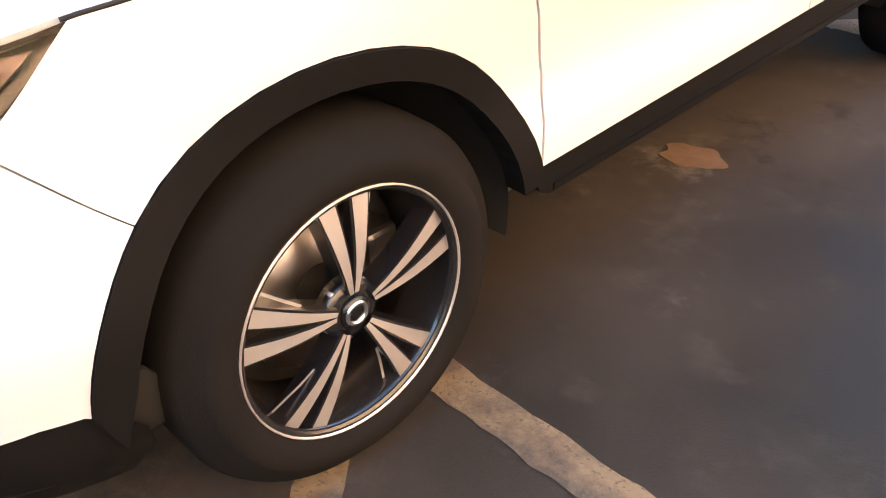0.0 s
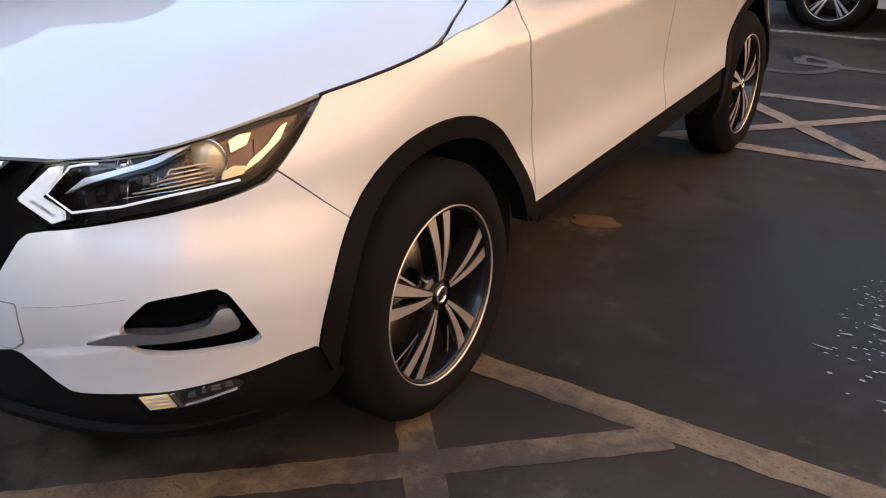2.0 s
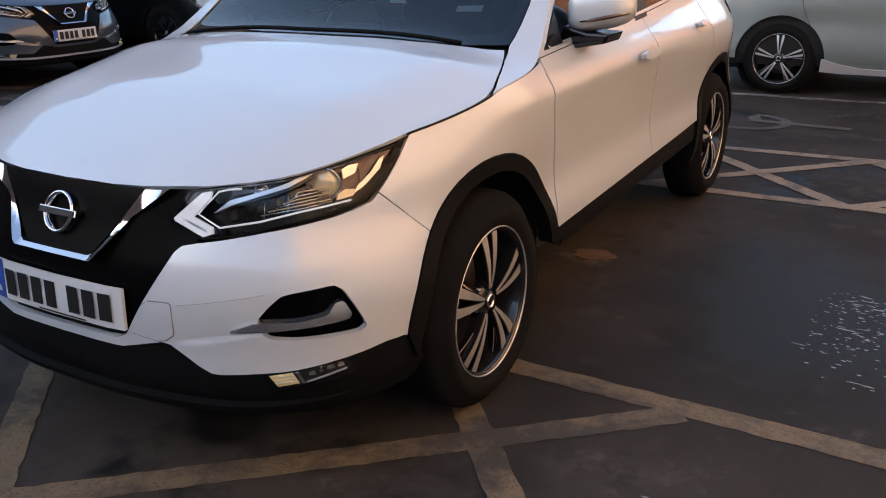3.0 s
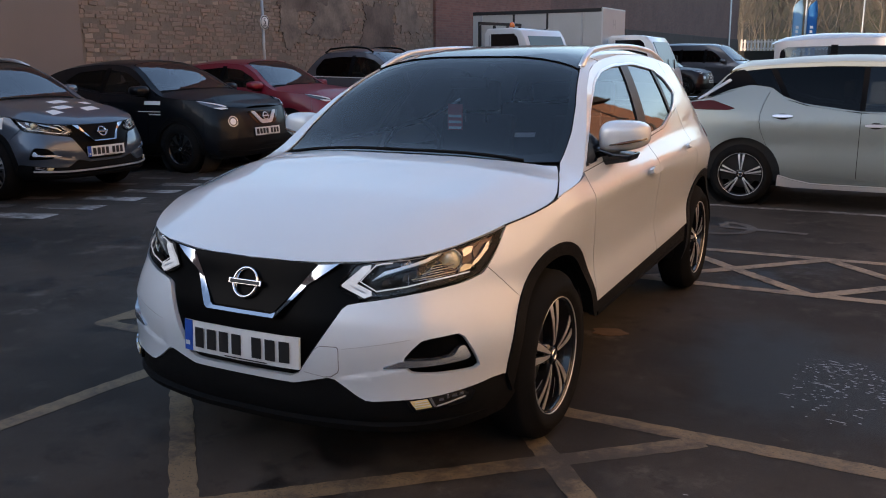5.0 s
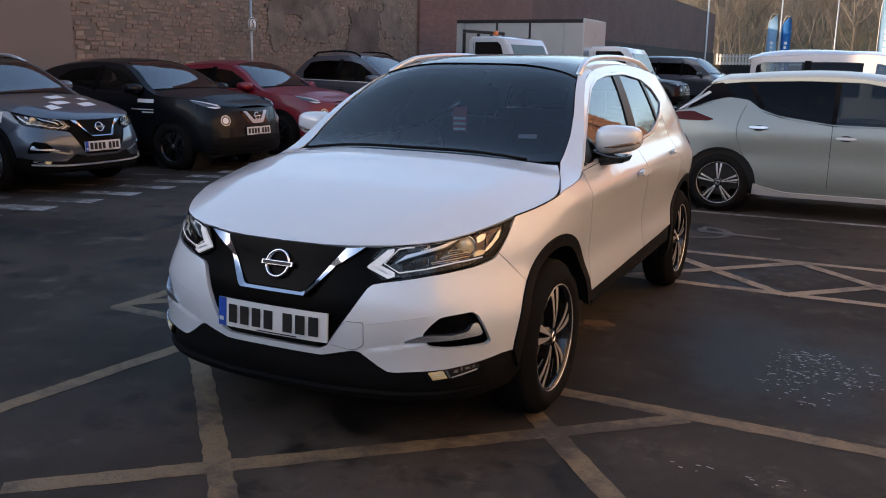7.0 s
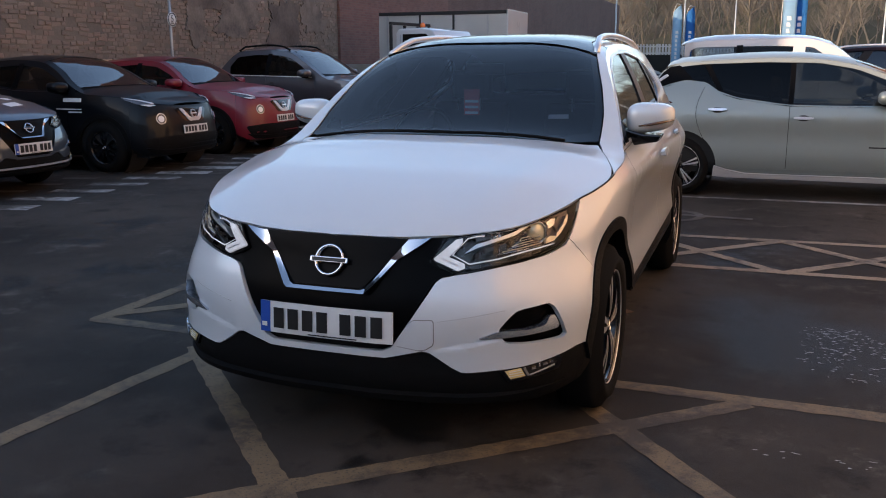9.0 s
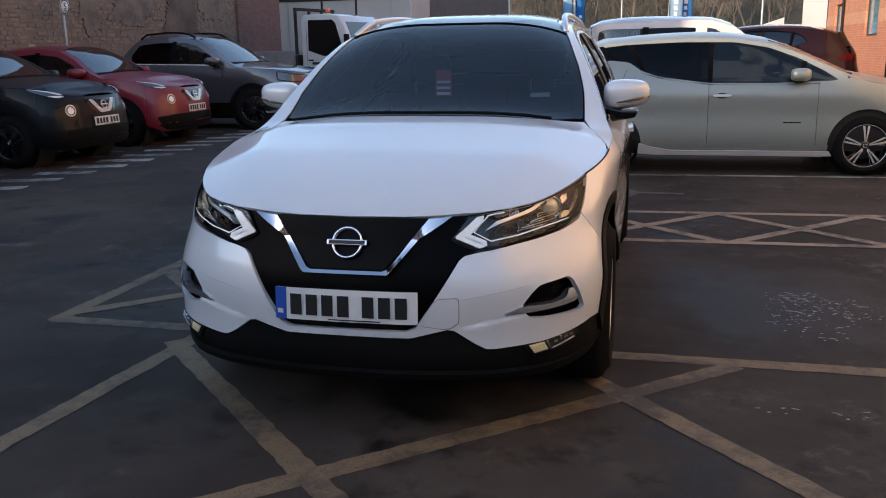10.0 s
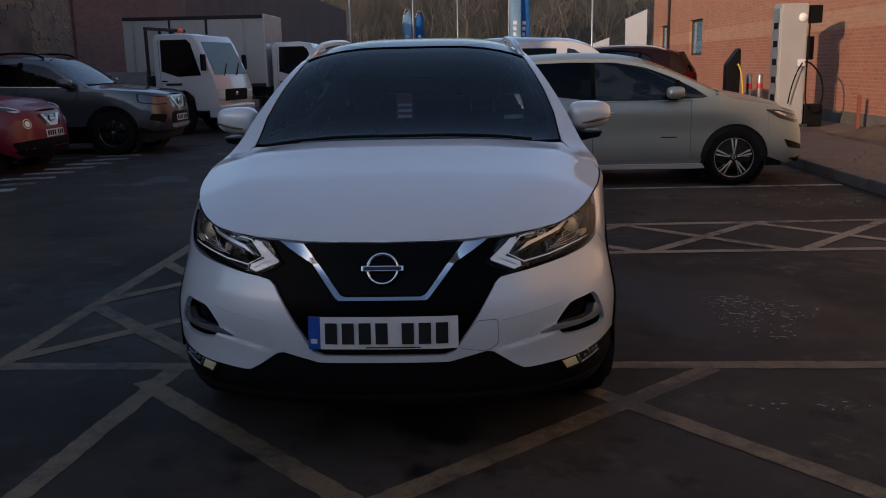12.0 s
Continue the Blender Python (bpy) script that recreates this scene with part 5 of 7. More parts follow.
part("downpipe", tube([(BX - .06, 30.2, .1), (BX - .06, 30.2, 9.0)], .05, 10), FRAME_DARK, bld)
part("north_wall", boxed((BX + .302, 33.0, 0), (BX + 9, 33.3, 9.0)), NEW_BRICK, bld)

# an added, unseen plain building behind the camera, whose shade covers the yard
blk = thing("shade_building", pose(-11.3, -14.0, 0, 0, 0, math.degrees(math.atan2(-.63, .78))), "plain unseen brick building added to shade the yard", "building", kind="structure")
part("wall", boxed((-30, -.4, -.2), (26, 0, 5.75)), OLD_BRICK, blk)
part("roof", boxed((-30.2, -6, 5.755), (26.2, .1, 5.82)), mat("roof_felt", (.05, .05, .05), .9), blk)


# ---- the cars ----


# ---- other cars: one builder, several shapes ----
def shape(fo, wb, ro, hw, edge, nose_z, crown, belt_z, tumble, rear_in, low=.2, corner=1.0):
    """A car skin from overhangs, wheelbase, half width and the line where side and roof meet."""
    c, r = corner, wb + ro
    plan = [(0, -fo), (.3 * hw, -fo + .008), (.56 * hw, -fo + .05 * c), (.76 * hw, -fo + .14 * c), (.9 * hw, -fo + .28 * c), (.965 * hw, -fo + .46), (.99 * hw, -fo + .68), (hw, .15), (hw, wb * .5), (hw, wb),
            (.985 * hw, r - .5), (.95 * hw, r - .28), (.82 * hw, r - .12), (.5 * hw, r - .02), (.25 * hw, r), (0, r)]
    zt = max(e[1] for e in edge) + .1
    front = [(.12, -.14), (low + .02, -.05), (low + .12, 0), (nose_z * .62, 0), (nose_z * .8, -.02), (nose_z * .93, -.055), (nose_z, -.08), (nose_z + .12, -.16), (zt, -.45)]
    side = [(.12, -.10), (low + .05, -.04), (low + .16, -.005), (.5, .0), (.65, -.012), (belt_z - .18, .0), (belt_z - .08, -.008), (belt_z, -.035), (belt_z + (zt - belt_z) * .5, -.035 - tumble * .42), (zt, -.035 - tumble)]
    rear = [(.12, -.1), (.3, 0), (.55, 0), (belt_z - .1, -.03), (belt_z + .05, -.06), (zt, -.06 - rear_in)]
    return Skin(plan, front, side, rear, edge, [(0, nose_z), (.3, nose_z + .004), (.6, nose_z + .02), (.95, nose_z + .055)], crown, (fo * .75, fo + .85, wb + ro + .5, wb + ro + hw + .25))


def clipped(ring, at, sign):
    """The part of an outline before (sign -1) or behind (sign 1) a line across the car."""
    out = []
    for p, q in zip(ring, ring[1:] + ring[:1]):
        a, b = sign * (p[0] - at), sign * (q[0] - at)
        if a >= 0:
            out.append(p)
        if a * b < 0:
            out.append((at, p[1] + (q[1] - p[1]) * a / (a - b)))
    return out


def road_car(name, m, K, paint_mat, label, category="car", group=""):
    k, wb, R, cz, sill = K["skin"], K["wb"], K["arch"], K["R"], K["sill"]
    side, top, S = k.on_side, k.on_top, k.s_of
    E = lambda s: float(k.edge(s))
    EY = lambda y: E(S(y))
    sy = lambda pts: [(S(y), z) for y, z in pts]
    car = thing(name, m, label, category, group)
    belt = lambda y: float(np.interp(y, [p[0] for p in K["belt"]], [p[1] for p in K["belt"]]))
    ss = np.linspace(-k.length, k.length, 120)
    sh = bmesh.new()
    rows = [[sh.verts.new(p) for p in side(np.full(8, s), np.linspace(.24, min(E(abs(s)) - .05, belt(float(np.interp(abs(s), k.ps, k.py))) - .02), 8), -.04)] for s in ss]
    for p, q in zip(rows, rows[1:]):
        for i in range(7):
            sh.faces.new((p[i], q[i], q[i + 1], p[i + 1]))
    part("inner_shell", sh, DARK, car)
    part("underbody", boxed((-K["hw"] + .18, -.6, .2), (K["hw"] - .18, wb + .5, .27), .02), DARK, car)
    s1 = S(-R)
    # nose
    zlow = K.get("nose_low", .24)
    up = [(s, E(abs(s)) - .003) for s in np.linspace(-s1, s1, 29)]
    nose = up + [(s1, cz), (s1 - .02, zlow + .08), (s1 * .8, zlow)] + [(-s1 * .8, zlow), (-s1 + .02, zlow + .08), (-s1, cz)]
    part("front_bumper", sheet([nose[::-1]], side, 0, .014, .09), paint_mat, car)
    for nm, ring, mt, off, twin in K["nose"]:
        ring = cut_corners(ring, 1, .1)
        if twin:
            both(nm, ring, side, mt, car, off, .015, .1)
        else:
            part(nm, sheet([ring], side, off, .015, .1), mt, car)
    # wings, doors, quarters
    y0, cuts = K["doors"][0], K["doors"]
    a0 = math.degrees(math.asin(max(-.9, min(.9, (sill - cz) / R))))
    wing = [(-R + .004, E(S(-R)) - .003)] + [(y, EY(y) - .003) for y in np.linspace(-R + .06, min(y0, K["cowl"] - .02), 7)] + ([(y0, belt(y0))] if y0 > K["cowl"] else []) + [(y0, sill)] + arc(0, cz, R, a0, 176, 16)
    both("front_wing", sy(wing), side, paint_mat, car, 0, .012, .08)
    for i, (a, b) in enumerate(zip(cuts, cuts[1:])):
        bot = [(a + .006, sill), (b - .0, sill)]
        if b > wb - R:
            c0 = 180 - a0
            bot = [(a + .006, sill), (wb + R * math.cos(radians(c0)) - .004, sill)] + [p for p in arc(wb, cz, R + .004, c0, 90, 10) if p[0] < b - .01]
            lastz = cz + math.sqrt(max(R * R - (b - wb) ** 2, 0)) if abs(b - wb) < R else sill
            bot.append((b, lastz + .004))
        else:
            lastz = sill
        bend = K.get("seam_bend", 0) if i else 0
        bulge = [(b + bend * math.sin(math.pi * t), lastz + (belt(b) - lastz) * t) for t in (.15, .3, .45, .6, .75, .9)] if bend else []
        ring = bot + bulge + [(b, belt(b))] + [(y, belt(y)) for y in np.linspace(b, a, 6)[1:-1]] + [(a + .006, belt(a))]
        both("front_door" if i == 0 else "rear_door", sy(ring), side, paint_mat, car, 0, .012, .08)
        if K.get("handles", True):
            hy, hz = b - .13, K["handle_z"][i] if "handle_z" in K else belt(b) - .125
            hd = both("door_handle", cut_corners(sy([(hy - .10, hz - .013), (hy + .09, hz - .013), (hy + .09, hz + .013), (hy - .10, hz + .013)]), 1), side, K.get("handle_mat", paint_mat), car, .03, .02, .06)
            # dark patch on the flat skin stands for shade in the handle recess
            both("handle_bowl", cut_corners(sy([(hy - .06, hz - .03), (hy + .05, hz - .03), (hy + .05, hz + .03), (hy - .06, hz + .03)]), 2), side, DARK, car, .0015, .002, .06)
    yq, ye = cuts[-1] + .006, wb + K["ro"] - .22
    q = []
    if abs(yq - wb) < R:
        ang = math.degrees(math.acos((yq - wb) / R))
    else:
        ang = 180 - a0
        q = [(yq, sill)]
    q += arc(wb, cz, R, ang, a0 if a0 > -30 else 0, 14) + [(ye, sill - .02), (ye, belt(ye))] + [(y, belt(y)) for y in np.linspace(ye, yq, 7)[1:]] + [(y + .006, z) for y, z in bulge[::-1]]
    both("rear_quarter", sy(q), side, paint_mat, car, 0, .012, .08)
    tl = S(ye + .004)
    both("rear_bumper", [(tl, sill - .04), (k.length, sill - .04), (k.length, belt(ye) + .02), (tl, belt(ye))], side, paint_mat, car, 0, .012, .1)
    # upper side with its windows
    ylo, yhi = K["upper"]
    upper = [(y, belt(y) + .004) for y in np.linspace(ylo, yhi, 12)] + [(y, EY(y) - .003) for y in np.linspace(yhi, ylo, 16)]
    wo = cut_corners(K["window"], 1, .1)
    both("window_surround", sy(upper), side, K.get("upper_mat", paint_mat), car, 0, .012, .08, holes=[sy(wo)])
    split = K["doors"][1]
    rear_half = clipped(wo, split, 1)
    panes = [("front_side_window", clipped(wo, split, -1), K.get("front_glass", ROW_SIDE_GLASS))]
    if "third" in K:
        panes += [("rear_side_window", clipped(rear_half, K["third"], -1), DARK_GLASS), ("quarter_window", clipped(rear_half, K["third"], 1), K["front_glass"])]
    else:
        panes.append(("rear_side_window", rear_half, DARK_GLASS))
    for nm, ring, mt in panes:
        for w in both(nm, sy(ring), side, mt, car, -.005, 0, .12):
            w.visible_shadow = False
    for a, b, w0, z0, z1 in K["pillars"]:
        both("pillar", sy([(a, z0), (a + w0, z0), (b + w0, z1), (b, z1)]), side, GLASSY_BLACK, car, .001, .01, .1)
    # top
    cw, wt, re = K["cowl"], K["wtop"], K["roof_end"]
    f = .002
    hood = [(.99, -K["fo"] + .10)] + [(.995, y) for y in np.linspace(-K["fo"] + .3, cw - .16, 5)] + [(.9, cw - .03), (.5, cw - .11), (0, cw - .14)]
    hr = [(.0, -K["fo"] + .085)] + hood
    ring = hr[1:-1] + [(-a, b) for a, b in hr[::-1]][:-1]
    part("bonnet", sheet([ring], top, f, .012, .08), paint_mat, car)
    part("cowl", sheet([[(-.97, cw - .1), (0, cw - .16), (.97, cw - .1), (.97, cw + .12), (0, cw), (-.97, cw + .12)]], top, -.02, .01, .15), PLASTIC, car)
    half_ws = [(0, cw - .07), (.5, cw - .04), (.88, cw + .05), (.86, (cw + wt) / 2), (.86, wt - .06), (.8, wt - .01), (0, wt + .03)]
    part("windscreen", sheet([half_ws[1:-1] + [(-a, b) for a, b in half_ws[::-1]]], top, -.004, 0, .12), ROW_GLASS, car, "tinted windscreen").visible_shadow = False
    both("screen_pillar", [(.89, cw + .04), (1, cw - .1), (1, cw + .1), (1, (cw + wt) / 2), (1, wt), (.87, wt)], top, paint_mat, car, 0, .012, .1)
    both("wing_top", [(.905, cw - .02), (.999, cw - .17), (1, cw - .1), (.89, cw + .036)], top, paint_mat, car, 0, .012, .1)
    roof = [(0, wt + .035), (.8, wt - .005), (.87, wt + .004), (1, wt + .004), (1, re * .5 + wt * .5), (1, re), (0, re + .03)]
    part("roof", sheet([roof[1:-1] + [(-a, b) for a, b in roof[::-1]]], top, 0, .014, .15), K.get("roof_mat", paint_mat), car)
    rear = [(1, re + .005), (1, wb + K["ro"] - .25), (-1, wb + K["ro"] - .25), (-1, re + .005), (0, re + .035)]
    part(K.get("rear_name", "rear_window"), sheet([rear[::-1]], top, -.002, .01, .12), K.get("rear_mat", GLOSS), car)
    for nm, ring, mt, off in K.get("extras", ()):
        both(nm, cut_corners(sy(ring), 1, .08), side, mt, car, off, .014, .1)
    # arches, sill, inside, mirrors
    for yy in (0, wb):
        b = [lathe([(sx * (K["hw"] - .45), R - .03), (sx * (K["hw"] - .06), R - .01)], 32) for sx in (-1, 1)]
        for bb in b:
            bmesh.ops.translate(bb, vec=(0, yy, cz), verts=bb.verts)
            part("wheel_arch_liner", bb, DARK, car)
        if K.get("cladding"):
            both("arch_cladding", sy(arc(yy, cz, R + .004, -12, 190, 22) + arc(yy, cz, R - .055, 188, -12, 22)), side, PLASTIC, car, .008, .04, .08)
    both("sill", sy([(R * .96, sill - .003), (wb - R * .96, sill - .003), (wb - R * .98, .26), (R * .98, .26)]), side, K.get("sill_mat", PLASTIC), car, K.get("sill_off", -.006), .02, .1)
    x, y, z = K["mirror"]
    for sg in (1, -1):
        b = bmesh.new()
        bmesh.ops.create_uvsphere(b, u_segments=18, v_segments=10, radius=1)
        for v in b.verts:
            p = [math.copysign(abs(c) ** .65, c) for c in v.co]
            v.co = (sg * (x + .115 * p[0]), y + .105 * p[1] + .02 * p[0], z + .068 * p[2])
        if sg < 0:
            bmesh.ops.reverse_faces(b, faces=b.faces)
        mr = part("door_mirror", b, paint_mat, car, smooth_all=True)
        part("mirror_stalk", boxed((min(sg * (x - .2), sg * x), y - .02, z - .085), (max(sg * (x - .2), sg * x), y + .06, z - .045), .01), PLASTIC, mr)
    dash = [(cw + .05, .6), (cw + .08, EY(cw + .1) - .12), (cw + .45, EY(cw + .1) - .10), (cw + .5, .6)]
    part("dashboard", prism(dash, -K["hw"] + .2, K["hw"] - .2, "YZ"), SEAT, car)
    zb = belt(wt + .3)
    for xx in (-.37, .37):
        for yy in K["seats"]:
            st = part("seat", prism([(yy - .5, .5), (yy - .5, .7), (yy - .1, .7), (yy, zb + .1), (yy + .1, zb + .1), (yy + .02, .5)], xx - .24, xx + .24, "YZ", .03), SEAT, car)
            part("headrest", boxed((xx - .12, yy, zb + .12), (xx + .12, yy + .1, zb + .30), .03), SEAT, st)
    if "plate" in K:
        plate(car, side, 0, K["plate"], .02, band=K.get("band", False))
    four_wheels(car, K["hw"] - .012, wb, cz, K["rim"], K["spokes"], face=K.get("face"))
    return car


def vee(w, z0, z1, t, dz):
    """The outline of a broad V: half width w at the top z1, bottom z0, thickness t."""
    return [(-w, z1), (-w * .42, z0), (w * .42, z0), (w, z1), (w - t, z1), (w * .42 - t * .45, z0 + dz), (-w * .42 + t * .45, z0 + dz), (-w + t, z1)]


def round_ring(s0, z0, r, n=14):
    return [(s0 + r * math.cos(2 * math.pi * i / n), z0 + r * math.sin(2 * math.pi * i / n)) for i in range(n)]


SMALL_CROSSOVER = dict(
    skin=shape(.84, 2.53, .76, .88, [(-.9, .93), (-.4, .985), (0, 1.01), (.3, 1.045), (.5, 1.13), (.8, 1.32), (1.05, 1.43), (1.4, 1.475), (2.0, 1.455), (2.6, 1.36), (2.95, 1.22), (3.29, 1.0)], .875,
               [(-.84, 0), (-.7, .03), (-.2, .075), (.4, .09), (1.2, .07), (2.4, .06), (3.2, .03)], 1.03, .30, .35),
    fo=.84, wb=2.53, ro=.76, hw=.88, arch=.43, R=.335, rim=.215, sill=.40, doors=(.55, 1.5, 2.2), belt=[(.3, 1.04), (1.5, 1.07), (2.2, 1.16), (2.6, 1.22), (3.3, 1.05)], upper=(.42, 2.7),
    window=[(.55, 1.07), (1.5, 1.10), (2.2, 1.19), (2.3, 1.24), (2.05, 1.37), (1.5, 1.41), (1.1, 1.37), (.8, 1.24)], pillars=[(1.44, 1.42, .09, 1.08, 1.43)], cowl=.38, wtop=1.08, roof_end=2.75, mirror=(.93, .62, 1.12), seats=(1.75, 2.5),
    # black wheel faces carry the deep shade under the car
    spokes=(5, 14, .02, .05), face=ALLOY_DARK, cladding=True, plate=.555,
    nose=[("grille", [(-.36, .84), (-.2, .66), (.2, .66), (.36, .84)], GLOSS, .003, False), ("grille_vee", vee(.27, .66, .83, .075, .05), PALE_TRIM, .012, False), ("lower_intake", [(-.86, .45), (-.76, .29), (.76, .29), (.86, .45), (.55, .485), (-.55, .485)], PLASTIC, .004, False),
          ("round_lamp", round_ring(.60, .712, .072, 20), PALE_TRIM, .008, True), ("lamp_bowl", round_ring(.60, .712, .060, 18), LAMP_GREY, .012, True), ("lamp_lens", round_ring(.605, .708, .042, 14), LENS_WHITE, .018, True), ("top_lamp", [(.64, .880), (.70, .918), (.86, .948), (1.02, .968), (1.18, .984), (1.07, .940), (.90, .895), (.75, .868)], LAMP_GREY, .010, True),
          ("lamp_rim", [(.66, .895), (.70, .918), (.86, .948), (1.02, .968), (1.18, .984), (1.02, .958), (.86, .936), (.72, .906)], LENS_WHITE, .016, True), ("lamp_tip", [(.64, .880), (.75, .868), (.88, .892), (.80, .893), (.70, .890)], LENS_WHITE, .016, True),
          ("fog_lamp", round_ring(.62, .43, .045), PLASTIC, .008, True), ("chin", [(-.85, .34), (-.7, .25), (.7, .25), (.85, .34), (.5, .31), (-.5, .31)], PLASTIC, .012, False), ("badge", round_ring(0, .755, .055), PALE_TRIM, .022, False), ("badge_inner", round_ring(0, .755, .042), GLOSS, .024, False), ("badge_bar", [(-.07, .747), (.07, .747), (.07, .763), (-.07, .763)], PALE_TRIM, .026, False)])
ELECTRIC_HATCH = dict(
    skin=shape(.93, 2.70, .86, .885, [(-.98, .84), (-.5, .90), (-.1, .965), (.1, 1.0), (.35, 1.12), (.7, 1.28), (1.0, 1.385), (1.35, 1.445), (1.7, 1.462), (2.1, 1.452), (2.6, 1.420), (2.84, 1.395), (2.92, 1.345), (3.0, 1.235), (3.12, 1.145), (3.3, 1.085), (3.56, 1.04)], .79,
               [(-.93, 0), (-.8, .02), (-.3, .07), (.4, .085), (1.2, .07), (2.6, .06), (2.85, .05), (3.0, .02), (3.4, .01)], .97, .30, .40),
    fo=.93, wb=2.70, ro=.86, hw=.885, arch=.385, R=.318, rim=.222, sill=.315, seam_bend=.085, doors=(.50, 1.61, 2.46), handle_z=(.850, .922), belt=[(.2, .985), (.6, .962), (1.62, .967), (2.13, 1.035), (2.34, 1.10), (2.48, 1.19), (2.68, 1.212), (2.86, 1.17), (3.03, 1.105), (3.6, 1.0)], upper=(.22, 3.12),
    window=[(.30, 1.0), (1.0, .978), (1.62, .984), (2.13, 1.052), (2.33, 1.118), (2.46, 1.208), (2.66, 1.232), (2.80, 1.205), (2.86, 1.20), (2.86, 1.28), (2.82, 1.335), (2.72, 1.374), (2.5, 1.398), (1.9, 1.418), (1.35, 1.409), (1.0, 1.347), (.7, 1.232), (.45, 1.10)], pillars=[(1.58, 1.57, .05, .985, 1.405), (2.28, 2.43, .06, 1.12, 1.39), (.66, .62, .05, .98, 1.2)], cowl=.20, wtop=1.0, roof_end=2.88,
    mirror=(.93, .70, 1.065), seats=(1.7, 2.5), spokes=(5, 6.5, .010, .022), plate=.5, handle_mat=SATIN, sill_mat=SILVER_PAINT, sill_off=-.006, roof_mat=SILVER_PAINT,
    nose=[("grille", [(-.42, .70), (-.2, .52), (.2, .52), (.42, .70)], GLOSS, .004, False), ("headlamp", [(.54, .71), (.80, .725), (1.0, .775), (1.13, .838), (1.05, .825), (.76, .765)], LAMP_GREY, .010, True), ("lamp_lens", [(.92, .765), (1.0, .79), (1.08, .825), (1.03, .822), (.94, .79)], BULB, .016, True), ("headlamp_bezel", [(.48, .69), (.80, .70), (1.02, .75), (1.20, .852), (1.05, .845), (.7, .785)], GLOSS, .005, True),
          ("intake", [(.62, .38), (.92, .42), (.98, .52), (.66, .44)], PLASTIC, .004, True), ("chin", [(-.9, .30), (-.7, .24), (.7, .24), (.9, .30), (.5, .29), (-.5, .29)], PLASTIC, .012, False)],
    extras=[("tail_lamp", [(2.79, .995), (2.86, .976), (3.09, .976), (3.3, .985), (3.3, 1.05), (3.03, 1.075)], RED_LENS, .006), ("rear_side_panel", [(2.60, 1.238), (2.70, 1.226), (2.86, 1.185), (3.03, 1.12), (3.10, 1.105), (3.02, 1.19), (2.93, 1.31), (2.86, 1.365), (2.75, 1.385)], GLASSY_BLACK, .003), ("spoiler_blade", [(2.86, 1.272), (3.18, 1.072), (3.20, 1.085), (2.89, 1.288)], PALE_TRIM, .010),
            ("door_badge", [(.66, .557), (.84, .557), (.84, .570), (.66, .570)], PLASTIC, .003), ("sill_strip", [(.36, .262), (2.0, .262), (2.2, .300), (2.335, .34), (2.345, .215), (.32, .205)], PALE_TRIM, .016)])
PICKUP = dict(
    skin=shape(.92, 3.15, 1.18, .925, [(-1.0, 1.02), (-.4, 1.08), (0, 1.11), (.35, 1.15), (.55, 1.27), (.85, 1.46), (1.1, 1.60), (1.4, 1.66), (2.0, 1.66), (2.35, 1.60), (2.55, 1.40), (2.72, 1.19), (3.2, 1.18), (4.33, 1.17)], 1.0,
               [(-.92, 0), (-.8, .02), (-.2, .05), (.4, .08), (1.2, .07), (2.2, .06), (2.6, .03), (4.3, .01)], 1.14, .26, .1, low=.36, corner=.8),
    fo=.92, wb=3.15, ro=1.18, hw=.925, arch=.46, R=.385, rim=.235, sill=.50, doors=(.55, 1.60, 2.50), belt=[(.3, 1.145), (1.6, 1.16), (2.5, 1.19), (2.7, 1.18), (4.4, 1.165)], upper=(.42, 2.60), nose_low=.40,
    window=[(.62, 1.18), (1.6, 1.19), (2.4, 1.22), (2.42, 1.36), (2.28, 1.54), (1.9, 1.58), (1.35, 1.57), (1.1, 1.51), (.85, 1.36)], pillars=[(1.55, 1.53, .09, 1.17, 1.6)], cowl=.40, wtop=1.12, roof_end=2.3, mirror=(1.02, .70, 1.24), seats=(1.75, 2.4),
    # wheel faces in black, with the shade they stand in put into the colour
    spokes=(6, 9, .03, .04), face=ALLOY_DARK, cladding=True, plate=.60, rear_mat=PLASTIC, rear_name="load_bed_cover", extras=[("waist_trim", [(.62, 1.158), (2.46, 1.198), (2.46, 1.212), (.62, 1.172)], SATIN, .008), ("side_step", [(.6, .44), (2.55, .44), (2.5, .38), (.65, .38)], PLASTIC, .03)],
    nose=[("grille", [(-.42, .97), (-.36, .77), (.36, .77), (.42, .97)], GLOSS, .004, False), ("grille_vee", vee(.36, .77, .965, .09, .05), PALE_TRIM, .014, False), ("headlamp", [(.48, .96), (.75, .975), (1.12, 1.03), (1.10, .90), (.8, .86), (.5, .86)], LAMP_GREY, .012, True), ("headlamp_bezel", [(.46, .975), (.75, .99), (1.14, 1.045), (1.13, .885), (.8, .845), (.47, .845)], GLOSS, .006, True),
          ("bumper_bar", [(-.40, .71), (-.46, .52), (.46, .52), (.40, .71)], PLASTIC, .006, False), ("fog_pod", [(.58, .67), (.90, .70), (.95, .60), (.66, .53)], PLASTIC, .006, True), ("lower_trim", [(-.5, .50), (-.4, .44), (.4, .44), (.5, .50)], SATIN, .02, False), ("badge", round_ring(0, .865, .062), CHROME, .024, False), ("badge_inner", round_ring(0, .865, .047), GLOSS, .026, False)])
